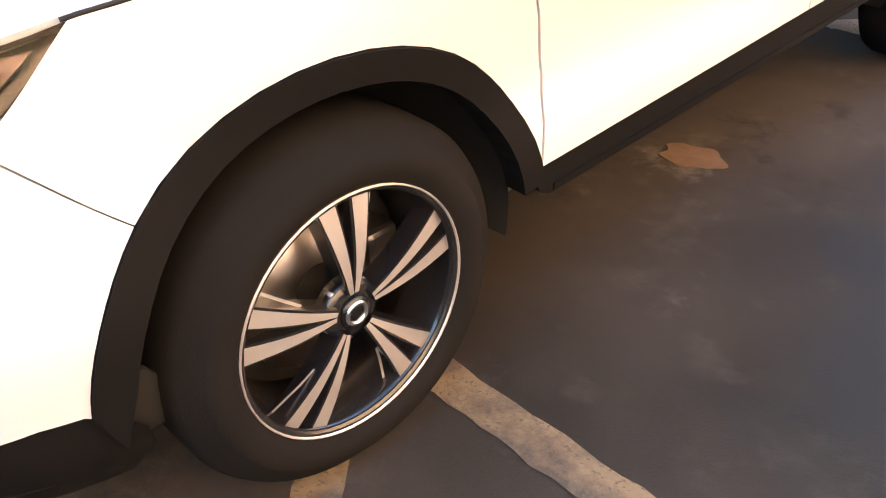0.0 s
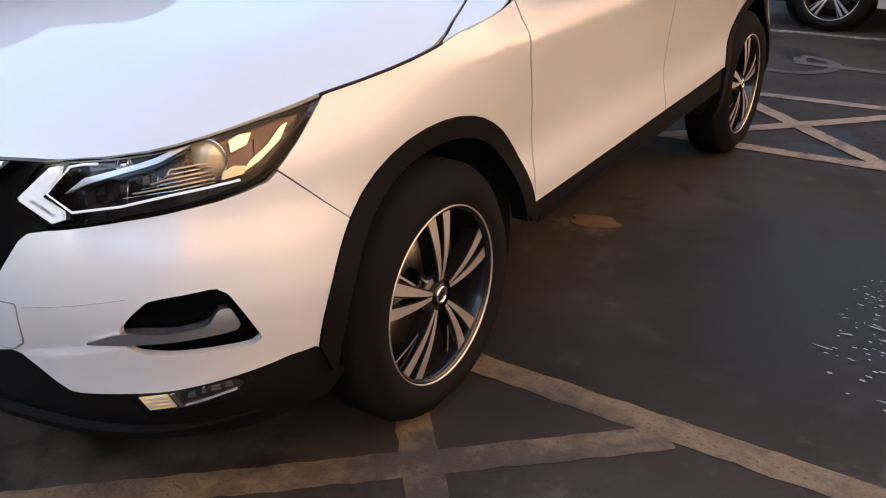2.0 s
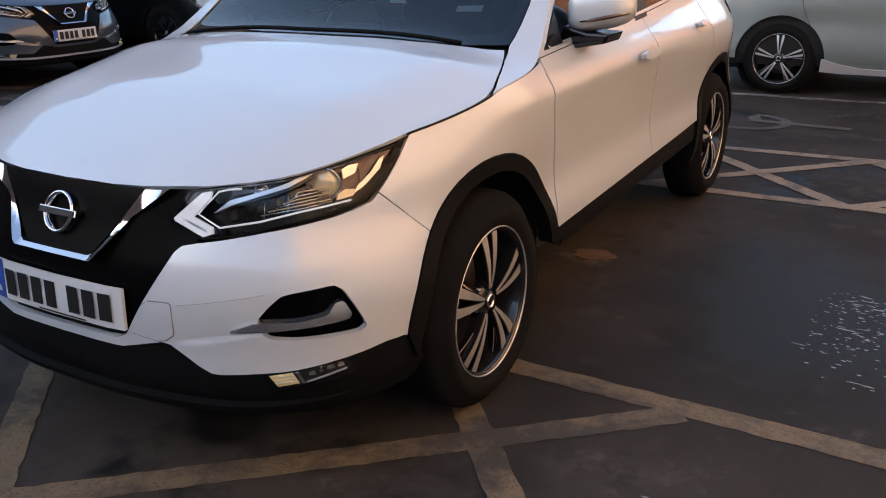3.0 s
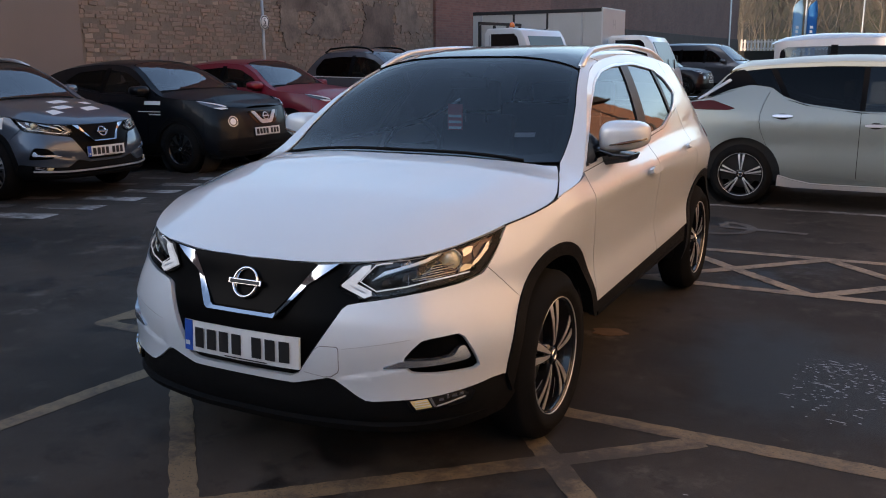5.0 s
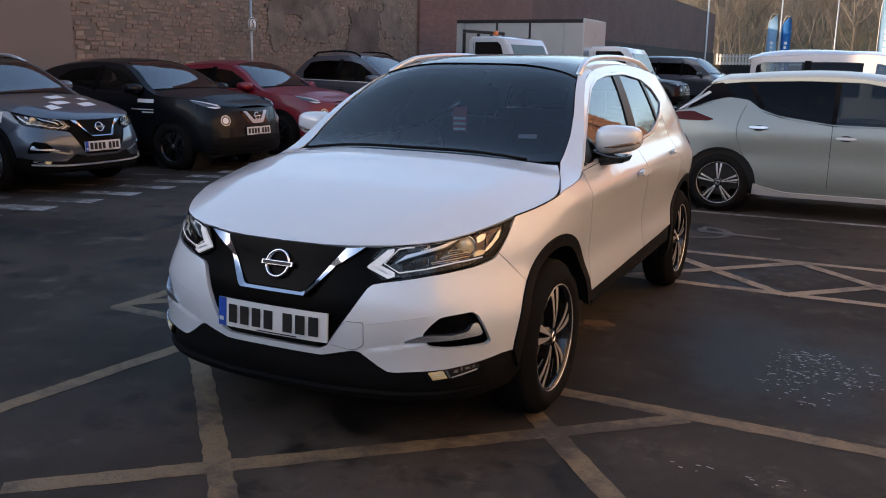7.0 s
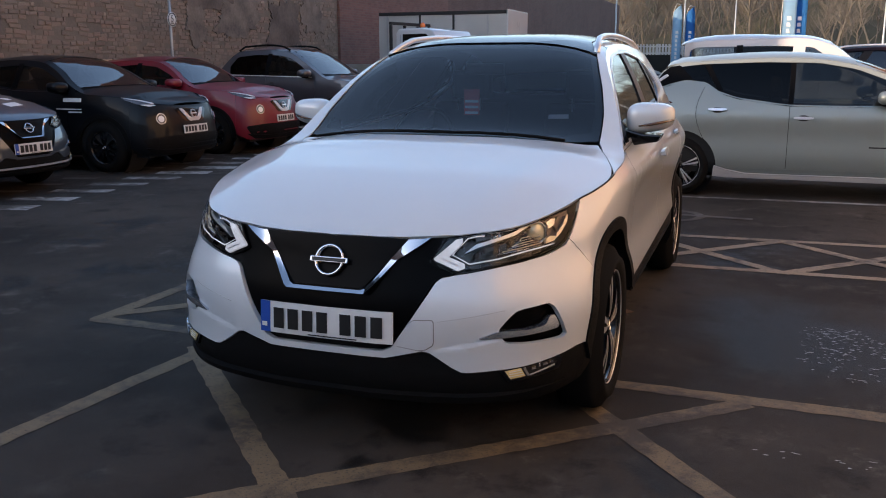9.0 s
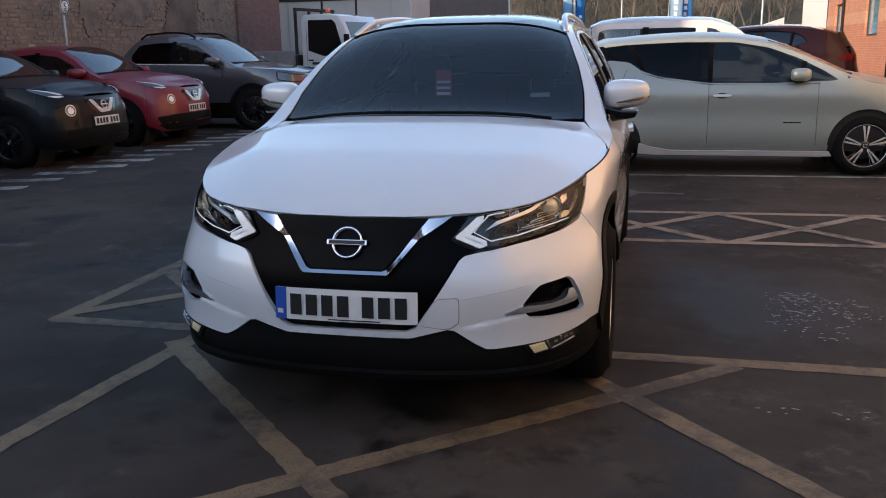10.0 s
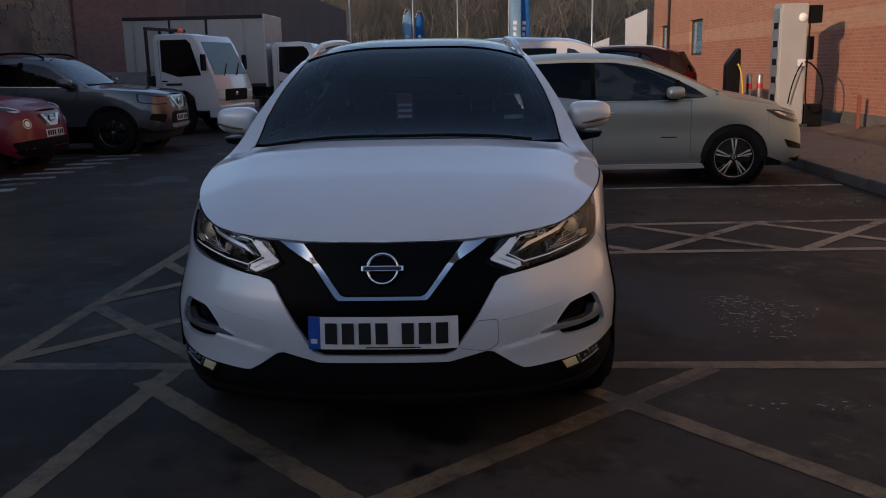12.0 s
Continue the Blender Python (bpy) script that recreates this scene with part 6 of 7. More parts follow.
VAN = dict(
    skin=shape(.90, 3.1, 1.02, .955, [(-1.0, 1.0), (-.4, 1.08), (-.1, 1.13), (.1, 1.25), (.5, 1.55), (.85, 1.78), (1.15, 1.86), (2.0, 1.885), (3.4, 1.88), (3.9, 1.86), (4.05, 1.70), (4.12, 1.3)], .93,
               [(-.9, 0), (-.8, .02), (-.2, .06), (.4, .08), (1.2, .07), (3.8, .06), (4.1, .02)], 1.10, .20, .05, corner=.8),
    fo=.90, wb=3.1, ro=1.02, hw=.955, arch=.42, R=.335, rim=.21, sill=.36, doors=(.45, 1.45, 2.55), belt=[(0, 1.12), (1.5, 1.15), (4.2, 1.17)], upper=(.12, 3.85),
    window=[(.50, 1.19), (1.45, 1.20), (2.6, 1.22), (3.6, 1.24), (3.72, 1.34), (3.66, 1.62), (3.5, 1.68), (2.0, 1.69), (1.2, 1.67), (.95, 1.55)], pillars=[(1.40, 1.36, .14, 1.16, 1.72), (2.52, 2.52, .12, 1.18, 1.72)], cowl=.10, wtop=.90, roof_end=3.86, mirror=(1.06, .55, 1.25), seats=(1.45, 2.5),
    spokes=(7, 7, .03, .03), plate=.5,
    nose=[("grille", [(-.5, .84), (-.4, .62), (.4, .62), (.5, .84)], PLASTIC, .004, False), ("headlamp", [(.56, .86), (.8, .90), (1.08, 1.0), (1.02, .78), (.75, .72), (.56, .72)], LENS_WHITE, .008, True), ("lower_intake", [(-.6, .50), (-.5, .34), (.5, .34), (.6, .50)], PLASTIC, .004, False), ("badge", round_ring(0, .76, .06), CHROME, .012, False)])
MPV = dict(VAN, front_glass=FRONT_GLASS, third=2.2,
    skin=shape(.74, 2.5, .75, .87, [(-.8, .98), (-.3, 1.06), (-.1, 1.11), (.1, 1.23), (.42, 1.52), (.7, 1.76), (.95, 1.86), (1.6, 1.895), (2.2, 1.885), (2.8, 1.855), (3.05, 1.82), (3.18, 1.68), (3.25, 1.3)], .91,
               [(-.74, 0), (-.66, .02), (-.2, .06), (.4, .08), (1.0, .07), (3.0, .06), (3.22, .02)], 1.08, .18, .05, corner=.8),
    fo=.74, wb=2.5, ro=.75, hw=.87, doors=(.40, 1.25, 2.1), upper=(.1, 3.02), window=[(.45, 1.17), (1.25, 1.18), (2.1, 1.20), (2.86, 1.22), (2.94, 1.32), (2.9, 1.70), (2.78, 1.76), (1.6, 1.775), (1.02, 1.75), (.78, 1.58)],
    pillars=[(2.06, 2.06, .10, 1.16, 1.79)], extras=[("door_post", [(1.16, 1.14), (1.34, 1.14), (1.30, 1.82), (1.12, 1.82)], WHITE_PAINT, .002)], wtop=.74, roof_end=3.03, mirror=(.97, .5, 1.22), seats=(1.3, 2.2))
HATCH = dict(ELECTRIC_HATCH, nose=[("grille", [(-.45, .72), (-.36, .60), (.36, .60), (.45, .72)], GLOSS, .004, False), ("headlamp", [(.52, .72), (.80, .74), (1.10, .84), (1.0, .72), (.8, .66), (.54, .66)], LENS_WHITE, .010, True), ("lower_intake", [(-.6, .44), (-.5, .30), (.5, .30), (.6, .44)], PLASTIC, .004, False)],
             extras=[("tail_lamp", [(3.0, .92), (3.4, .95), (3.4, 1.08), (3.2, 1.06)], RED_LENS, .006)], roof_mat=None, handle_mat=PLASTIC, sill_mat=PLASTIC)
HATCH.pop("seam_bend"), HATCH.pop("roof_mat"), HATCH.pop("handle_mat"), HATCH.pop("handle_z")

hero = crossover(pose(0, 0, 0), PEARL, "white pearl crossover car parked on hatched markings")
grey = crossover(pose(-6.98, 3.93, 0, 0, 0, 90), GREY_PAINT, "gunmetal grey crossover car with white stickers, nose out", False)
for s0, z0, w, h in ((1.32, .86, .16, .12), (1.62, .88, .14, .14)):
    for sg in (1, -1):
        q = [(s0 - w / 2, z0 - h / 2), (s0 + w / 2, z0 - h / 2), (s0 + w / 2, z0 + h / 2), (s0 - w / 2, z0 + h / 2)]
        st = part("sticker", sheet([q if sg > 0 else mirrored(q)], HERO.on_side, .002, .002, .05), PAPER, grey, "white paper sticker")
for u0, y0 in ((-.45, -.45), (-.1, -.30), (.3, -.40), (.55, -.12), (.1, -.02)):
    part("sticker", sheet([[(u0 - .15, y0 - .08), (u0 + .14, y0 - .04), (u0 + .10, y0 + .08), (u0 - .18, y0 + .03)]], HERO.on_top, .004, .002, .05), PAPER, grey, "white paper sticker")
part("bumper_strip", sheet([[(-.86, .335), (-.5, .318), (.5, .318), (.86, .335), (.86, .352), (.5, .336), (-.5, .336), (-.86, .352)]], HERO.on_side, .016, .01, .1), SATIN, grey, "satin silver strip on the lower bumper")
black = road_car("small_crossover", pose(-6.78, 6.62, 0, 0, 0, 90), SMALL_CROSSOVER, BLACK_PAINT, "black small crossover car with round lamps, nose out", group="parked row by the wall")
for sg in (1, -1):
    for z0, w, h in ((.93, .30, .05), (.83, .42, .012), (.79, .22, .015)):
        q = [(1.75, z0), (1.75 + w, z0), (1.75 + w, z0 + h), (1.75, z0 + h)]
        part("lettering_bar", sheet([q if sg > 0 else mirrored(q)], SMALL_CROSSOVER["skin"].on_side, .002, .002, .1), PAPER, black)
red = road_car("small_crossover", pose(-6.84, 9.14, 0, 0, 0, 90), SMALL_CROSSOVER, RED_PAINT, "dark red small crossover car with round lamps, nose out", group="parked row by the wall")
pickup = road_car("pickup_truck", pose(-5.95, 12.0, 0, 0, 0, 90), PICKUP, BRONZE_PAINT, "dark grey double-cab pickup truck with black arches", "pickup")
for sg in (1, -1):
    part("roof_rail", tube([tuple(PICKUP["skin"].on_top(np.array([sg * .9]), np.array([y]), .012 + .05 * min(1, 8 * min((y - 1.2) / 1.1, 1 - (y - 1.2) / 1.1)))[0]) for y in np.linspace(1.2, 2.3, 10)], .018, 8), PLASTIC, pickup)
electric = road_car("electric_hatchback", pose(3.24, 7.16, 0, 0, 0, 91), ELECTRIC_HATCH, SILVER_PAINT, "silver electric hatchback with dark windows, parked side on", "car")
van = road_car("passenger_van", pose(3.1, 12.9, 0, 0, 0, 90) @ Matrix.Diagonal((1, 1.03, .945, 1)), MPV, WHITE_PAINT, "white passenger van with dark side windows", "van")
grey_van = road_car("panel_van", pose(-4.7, 38.5, 0, 0, 0, 80) @ Matrix.Diagonal((1, 1, 1.08, 1)), VAN, BRONZE_PAINT, "dark grey van parked by the far wall", "van")
far_red = road_car("small_crossover", pose(-6.0, 34.0, 0, 0, 0, 85), SMALL_CROSSOVER, MAROON_PAINT, "dark maroon small crossover car parked by the wall")
far_blue = road_car("hatchback_car", pose(-4.6, 43.5, 0, 0, 0, 80), HATCH, BLACK_PAINT, "black hatchback car parked far off")
maroon = crossover(pose(1.30, 15.05, 0, 0, 0, -90) @ Matrix.Diagonal((1.02, 1.05, 1.09, 1)), MAROON_PAINT, "dark maroon crossover car beyond the white van", False)
white_side = road_car("hatchback_car", pose(-6.35, 1.28, 0, 0, 0, 90), HATCH, WHITE_PAINT, "white hatchback car at the end of the row")


# ---- trucks ----
TRUCK_WHITE = paint("truck_white_paint", (.58, .58, .58), dirt=.4)
BOX_SIDE = mat("pale_box_panel", (.46, .46, .44), .55, stain=.5, stain_scale=.8, tint=(.30, .29, .27))
CHASSIS = mat("dirty_chassis", (.02, .02, .02), .8, stain=.4)
GALV = mat("galvanised_steel", (.42, .43, .43), .45, .7, stain=.4, stain_scale=4)
BEACON = mat("orange_beacon", (.75, .16, .02), .25, coat=1.)


def truck_cab(truck, w, h, front=-1.05, back=.62):
    """A cab-over truck cab with screen, doors, windows, grille, lamps and bumper."""
    k = h / 2.15
    prof = [(front, .50), (front - .03, .95), (front + .06, 1.22 * k), (front + .42, 1.93 * k), (front + .56, 2.10 * k), (front + .85, 2.15 * k), (back - .10, 2.14 * k), (back, 2.04 * k), (back, .62), (.46, .62), (.40, .80), (.2, .93), (-.2, .93), (-.40, .80), (-.46, .50)]
    cab = part("cab", prism(prof, -w / 2, w / 2, "YZ", .035), TRUCK_WHITE, truck, "white cab-over cab", True)
    slope = math.atan2(.36, .71 * k)
    sc = prism([(-w / 2 + .10, 1.28 * k), (w / 2 - .10, 1.28 * k), (w / 2 - .17, 1.97 * k), (-w / 2 + .17, 1.97 * k)], -.01, .02, "XZ", .006)
    for v in sc.verts:
        v.co.y += front + .075 + (v.co.z - 1.22 * k) * .36 / (.71 * k) - .022
    part("windscreen", sc, GLASS_PALE, cab, "windscreen with the sky's reflection in its colour")
    for sg in (1, -1):
        x0, x1 = sorted((sg * (w / 2 - .01), sg * (w / 2 + .006)))
        part("door_window", prism([(front + .40, 1.26 * k), (front + .64, 1.94 * k), (front + .74, 2.02 * k), (.40, 2.02 * k), (.42, 1.36 * k), (-.02, 1.24 * k)], x0, x1, "YZ"), GLOSS, cab, "dark door window")
        part("door_line", prism([(.46, .70), (.466, .70), (.466, 2.0 * k), (.46, 2.0 * k)], x0, x1, "YZ"), DARK, cab)
        part("door_handle", prism([(.28, 1.12), (.42, 1.12), (.42, 1.15), (.28, 1.15)], min(x0, x0 + sg * .02), max(x1, x1 + sg * .02), "YZ"), PLASTIC, cab)
        for j, (a, b, c) in enumerate(((-.12, 1.04, .44), (-.02, .90, .26))):
            part("lettering_bar", prism([(a, b), (a + c, b), (a + c, b + .05), (a, b + .05)], x0, x1 if sg > 0 else x1, "YZ"), INK, cab)
        part("headlamp", boxed((min(sg * (w / 2 - .32), sg * (w / 2 - .06)), front - .05, .74), (max(sg * (w / 2 - .32), sg * (w / 2 - .06)), front + .06, .92), .02), LENS_WHITE, cab)
        arm = part("door_mirror", boxed((min(sg * (w / 2 + .06), sg * (w / 2 + .24)), front + .20, 1.34), (max(sg * (w / 2 + .06), sg * (w / 2 + .24)), front + .28, 1.68), .03), PLASTIC, cab)
    part("grille", boxed((-w / 2 + .36, front - .045, .70), (w / 2 - .36, front + .05, .95), .02), PLASTIC, cab)
    part("badge", boxed((-.06, front - .055, .80), (.06, front - .03, .88), .01), CHROME, cab)
    part("bumper", boxed((-w / 2, front - .08, .36), (w / 2, front + .25, .62), .04), TRUCK_WHITE, cab)
    part("number_plate", boxed((-.26, front - .09, .43), (.26, front - .078, .54)), PLATE_WHITE, cab)
    part("number_bar", boxed((-.22, front - .093, .45), (.22, front - .091, .52)), INK, cab)
    for x in (-.4, .25):
        part("wiper", tube([(x, front + .055, 1.25 * k), (x + .35, front + .16, 1.5 * k)], .012, 6), PLASTIC, cab)
    return cab


# pale teal base colour stands for sky reflected in the truck screens
GLASS_PALE = mat("pale_sky_tint_glass", (.13, .20, .215), .22, spec=.14)


def truck(name, m, w, h, wb, label, load):
    t = thing(name, m, label, "truck")
    truck_cab(t, w, h)
    part("chassis", boxed((-.42, -.7, .45), (.42, wb + 1.0, .68), .02), CHASSIS, t)
    part("fuel_tank", boxed((-w / 2 + .1, 1.1, .38), (-w / 2 + .5, 1.8, .66), .05), GALV, t)
    four_wheels(t, w / 2 - .02, wb, .36, .21, (6, 10, .03, .03), .2)
    load(t, w, wb)
    return t


def tipper_bed(t, w, wb):
    part("bed_floor", boxed((-w / 2 - .05, .85, .82), (w / 2 + .05, wb + 1.15, .94), .01), CHASSIS, t)
    for x in (-w / 2 - .05, w / 2 + .02):
        part("drop_side", boxed((x, .85, .945), (x + .03, wb + 1.15, 1.34), .006), GALV, t)
    hb = part("headboard", boxed((-w / 2, .76, .9), (w / 2, .84, 1.25), .01), CHASSIS, t)
    for x in (-w / 2, -.3, .3, w / 2 - .06):
        part("headboard_post", boxed((x, .76, 1.255), (x + .06, .83, 2.2), .01), CHASSIS, hb)
    part("headboard_rail", boxed((-w / 2, .755, 2.205), (w / 2, .835, 2.27), .01), CHASSIS, hb)
    bc = part("beacon", lathe([(0, .0), (0, .07), (.08, .065), (.11, .03), (.115, 0)], 16, "Z"), BEACON, t, "orange roof beacon")
    bc.location = (-.3, .2, 2.15)


def box_body(t, w, wb):
    z0, z1, y0, y1 = 1.02, 3.0, .78, wb + 1.6
    part("box", boxed((-w / 2 - .08, y0, z0), (w / 2 + .08, y1, z1), .015), BOX_SIDE, t, "pale grey box body")
    part("box_front", boxed((-w / 2 - .085, y0 - .03, z0 - .01), (w / 2 + .085, y0 + .01, z1 + .02), .01), TRUCK_WHITE, t, "white box front")
    for zz, hh, mt in ((z1 - .10, .10, CHASSIS), (z0, .09, CHASSIS)):
        for sg in (1, -1):
            x = sg * (w / 2 + .085)
            part("side_rail", boxed((x - .012, y0 + .02, zz), (x + .012, y1 - .01, zz + hh), .003), mt, t)
    for i in range(4):
        y = y0 + .55 + i * 1.05
        for sg in (1, -1):
            x = sg * (w / 2 + .09)
            part("side_post", boxed((x - .012, y, z0 + .092), (x + .012, y + .06, z1 - .102), .003), CHASSIS if i in (1, 2) else GALV, t)
    for a, b, c, d in ((-.14, 2.45, .05, .26), (.09, 2.45, .05, .26), (-.09, 2.55, .18, .05)):
        part("lettering_bar", boxed((a, y0 - .034, b), (a + c, y0 - .031, b + d)), GALV, t)


tipper = truck("tipper_truck", pose(-6.1, 16.4, 0, 0, 0, 79) @ Matrix.Diagonal((.92, .89, 1.04, 1)), 1.87, 2.12, 2.5, "white cab-over tipper truck with orange beacon", tipper_bed)
box_truck = truck("box_truck", pose(-4.5, 20.5, 0, 0, 0, 90) @ Matrix.Diagonal((.93, .93, .93, 1)), 2.0, 2.25, 3.2, "white box truck with pale grey body", box_body)


# ---- sign, charger, bollards, flags, lamp posts ----
def text_mesh(name, body, size, material, parent, m, label=""):
    cu = bpy.data.curves.new("lettering", "FONT")
    cu.body, cu.size, cu.extrude, cu.align_x, cu.align_y = body, size, .002, "CENTER", "CENTER"
    tmp = bpy.data.objects.new("lettering", cu)
    scene.collection.objects.link(tmp)
    me = bpy.data.meshes.new_from_object(tmp.evaluated_get(bpy.context.evaluated_depsgraph_get()))
    bpy.data.objects.remove(tmp)
    me.materials.append(material)
    ob = new(name, me)
    ob.parent, ob.matrix_local = parent, m
    if label:
        ob["label"] = label
    return ob


sign = thing("speed_sign", pose(-10.35, 12.05, 0), "round white speed sign with black 5 on a grey post", "sign")
part("post", tube([(0, 0, -.1), (0, 0, 3.3)], .03, 10), GALV, sign)
disc = lathe([(0, 0), (0, .15), (.008, .15), (.008, 0)], 32)
bmesh.ops.translate(disc, vec=(.045, 0, 2.32), verts=disc.verts)
dp = part("disc", disc, PLATE_WHITE, sign)
rg = lathe([(.009, .138), (.009, .117), (.012, .117), (.012, .138)], 32)
bmesh.ops.translate(rg, vec=(.045, 0, 2.32), verts=rg.verts)
part("ring", rg, INK, dp)
text_mesh("digit", "5", .19, INK, dp, pose(.058, 0, 2.33, 90, 0, 90))
part("mph_bar", boxed((.0535, -.05, 2.235), (.0565, .05, 2.255)), INK, dp)

ch = thing("vehicle_charger", pose(6.28, 13.3, .12), "tall white electric vehicle charger with hanging black cable", "charger")
part("cabinet", boxed((-.31, -.2, .06), (.20, .25, 2.28), .035), mat("grey_white_casing", (.31, .30, .29), .5, stain=.3), ch)
part("plinth", boxed((-.33, -.22, 0), (.29, .27, .06), .008), CHASSIS, ch)
part("side_strip", boxed((-.325, -.18, .2), (-.305, .22, 2.2), .006), GALV, ch)
for i in range(5):
    part("side_mark", boxed((-.3275, -.12, .5 + .33 * i), (-.3255, .12, .62 + .33 * i)), PLASTIC, ch)
lampd = lathe([(0, 0), (0, .085), (.02, .08), (.03, .0)], 24, "Y")
bmesh.ops.transform(lampd, matrix=Matrix.Translation((.09, -.205, 2.02)) @ Matrix.Rotation(math.pi, 4, "Z"), verts=lampd.verts)
part("round_dial", lampd, PLATE_WHITE, ch)
part("head_box", boxed((.204, -.12, 1.92), (.48, .18, 2.24), .02), PLASTIC, ch, "black overhead cable box")
part("holster_box", boxed((.204, -.1, 1.25), (.37, .14, 1.68), .03), PLASTIC, ch)
part("low_box", boxed((.23, -.15, .0), (.58, .25, .42), .03), PLASTIC, ch)
conn = part("connector", boxed((.02, -.30, 1.13), (.16, -.205, 1.27), .03), TRUCK_WHITE, ch)


def cable(points, r, name, owner, material, n=28):
    P = [Vector(p) for p in points]
    out = []
    for i in range(n + 1):
        t = i / n * (len(P) - 1)
        j = min(int(t), len(P) - 2)
        f = t - j
        a, b, c, d = P[max(j - 1, 0)], P[j], P[j + 1], P[min(j + 2, len(P) - 1)]
        out.append(.5 * ((2 * b) + (c - a) * f + (2 * a - 5 * b + 4 * c - d) * f * f + (3 * b - a - 3 * c + d) * f ** 3))
    return part(name, tube(out, r, 8), material, owner)


cable([(.09, -.31, 1.2), (-.02, -.34, 1.0), (-.10, -.34, .72), (-.13, -.30, .45)], .013, "cable", ch, PLASTIC)
cable([(.14, -.30, 1.22), (.28, -.32, 1.15), (.46, -.30, .9), (.50, -.30, .55), (.40, -.30, .30), (.24, -.30, .34), (.20, -.26, .6), (.20, -.24, 1.2), (.22, -.22, 1.95)], .016, "cable", ch, PLASTIC, 50)
ch2 = thing("charging_post", pose(5.35, 13.9, .12), "low dark charging post with a yellow cable", "charger")
part("body", prism([(-.14, 0), (.12, 0), (.12, 1.46), (.08, 1.50), (-.12, 1.22), (-.14, 1.18)], -.14, .14, "XZ", .02), PLASTIC, ch2)
cable([(.06, -.16, 1.2), (.12, -.2, 1.0), (.16, -.2, .6), (.10, -.18, .3)], .014, "cable", ch2, mat("yellow_cable", (.55, .45, .03), .5))
for i, x in enumerate((5.78, 6.02)):
    bo = thing("bollard", pose(x, 14.2 + .1 * i, .12), "silver steel bollard with a red band", "bollard", "bollards by the charger")
    part("post", lathe([(0, 0), (0, .055), (.95, .055), (.99, .045), (1.0, 0)], 20, "Z"), GALV, bo)
    part("red_band", lathe([(.70, .0575), (.80, .0575)], 20, "Z"), mat("red_reflective_band", (.5, .03, .03), .4), bo)
wallbox = thing("cable_post", pose(7.3, 12.6, .12), "thin dark red cable post against the brick wall", "post")
part("post", boxed((-.03, -.03, 0), (.03, .03, .6), .008), mat("rust_red_steel", (.20, .06, .03), .6, stain=.4), wallbox)

FLAG_BLUE = mat("blue_flag_cloth", (.03, .20, .52), .8, stain=.3, stain_scale=1.5)
FLAG_PALE = mat("pale_blue_flag_cloth", (.30, .52, .72), .8, stain=.3)


def feather_flag(x, y, turn, h, dark):
    f = thing("feather_flag", pose(x, y, 0, 0, 0, turn), "tall blue feather flag with white bars on a bent pole", "flag", "feather flags")
    pts = [(0, 0, 0), (0, 0, 1.0), (0, 0, h * .8), (.08, 0, h * .93), (.22, 0, h), (.40, 0, h * .99)]
    cable(pts, .016, "pole", f, GALV, 20)
    bm = bmesh.new()
    rows = []
    for i in range(25):
        t = i / 24
        z = .75 + (h - .77) * t
        a = .02 + (.5 * max(0, (t - .86) / .14) ** 2 if t > .86 else 0)
        b = .54 - (.10 * max(0, (t - .80) / .20) ** 2)
        rows.append([bm.verts.new((a + (b - a) * u / 6, .05 * math.sin(4 * t + 3 * u / 6), z - .10 * (1 - u / 6) * (1 - t))) for u in range(7)])
    for p, q in zip(rows, rows[1:]):
        for u in range(6):
            bm.faces.new((p[u], p[u + 1], q[u + 1], q[u]))
    r = bmesh.ops.solidify(bm, geom=bm.faces[:], thickness=.004)
    part("cloth", bm, FLAG_BLUE if dark else FLAG_PALE, f, "", True)
    for i in range(8):
        z = 1.35 + .24 * i
        yy = .05 * math.sin(4 * (z - .75) / (h - .77) + 1.5)
        for s in (-.014, .012):
            part("lettering_bar", boxed((.20, yy + s, z), (.38, yy + s + .002, z + .15), 0), PLATE_WHITE, f)
    part("foot", boxed((-.3, -.3, 0), (.3, .3, .04), .01), CHASSIS, f)


feather_flag(-4.1, 50.2, 6, 4.7, False)
feather_flag(-3.4, 50.6, 6, 4.6, True)
feather_flag(1.72, 34.9, 4, 4.7, False)
feather_flag(2.12, 35.2, 4, 4.75, True)
for x, y, h in ((-6.7, 46, 8), (-3.6, 52, 9), (6.2, 42, 8), (-1.0, 60, 9)):
    lp = thing("lamp_post", pose(x, y, 0), "slim grey steel lamp post", "lamp post", "lamp posts beyond the yard")
    part("column", tube([(0, 0, 0), (0, 0, 1.2), (0, 0, h)], [.07, .05, .035], 8), GALV, lp)
    part("lantern", boxed((-.1, -.45, h), (.1, .1, h + .1), .03), GALV, lp)

# fence and hoardings beyond the yard
fence = thing("fence", pose(-6.6, 73.2, 0), "white slatted fence on a low dark wall", "fence")
part("base_wall", boxed((-4.2, -.1, -.4), (8.2, .25, 2.0), .02), DARK, fence, "low dark wall")
for i in range(46):
    part("slat", boxed((-4 + .26 * i, 0, 2.005), (-4 + .26 * i + .15, .03, 2.88)), WHITE_PAINT, fence)
for i in range(5):
    part("post", boxed((-4 + 2.97 * i, .082, 2.005), (-3.9 + 2.97 * i, .18, 2.92)), WHITE_PAINT, fence)
for z in (2.1, 2.65):
    part("rail", boxed((-4, .031, z), (8, .08, z + .1)), WHITE_PAINT, fence)
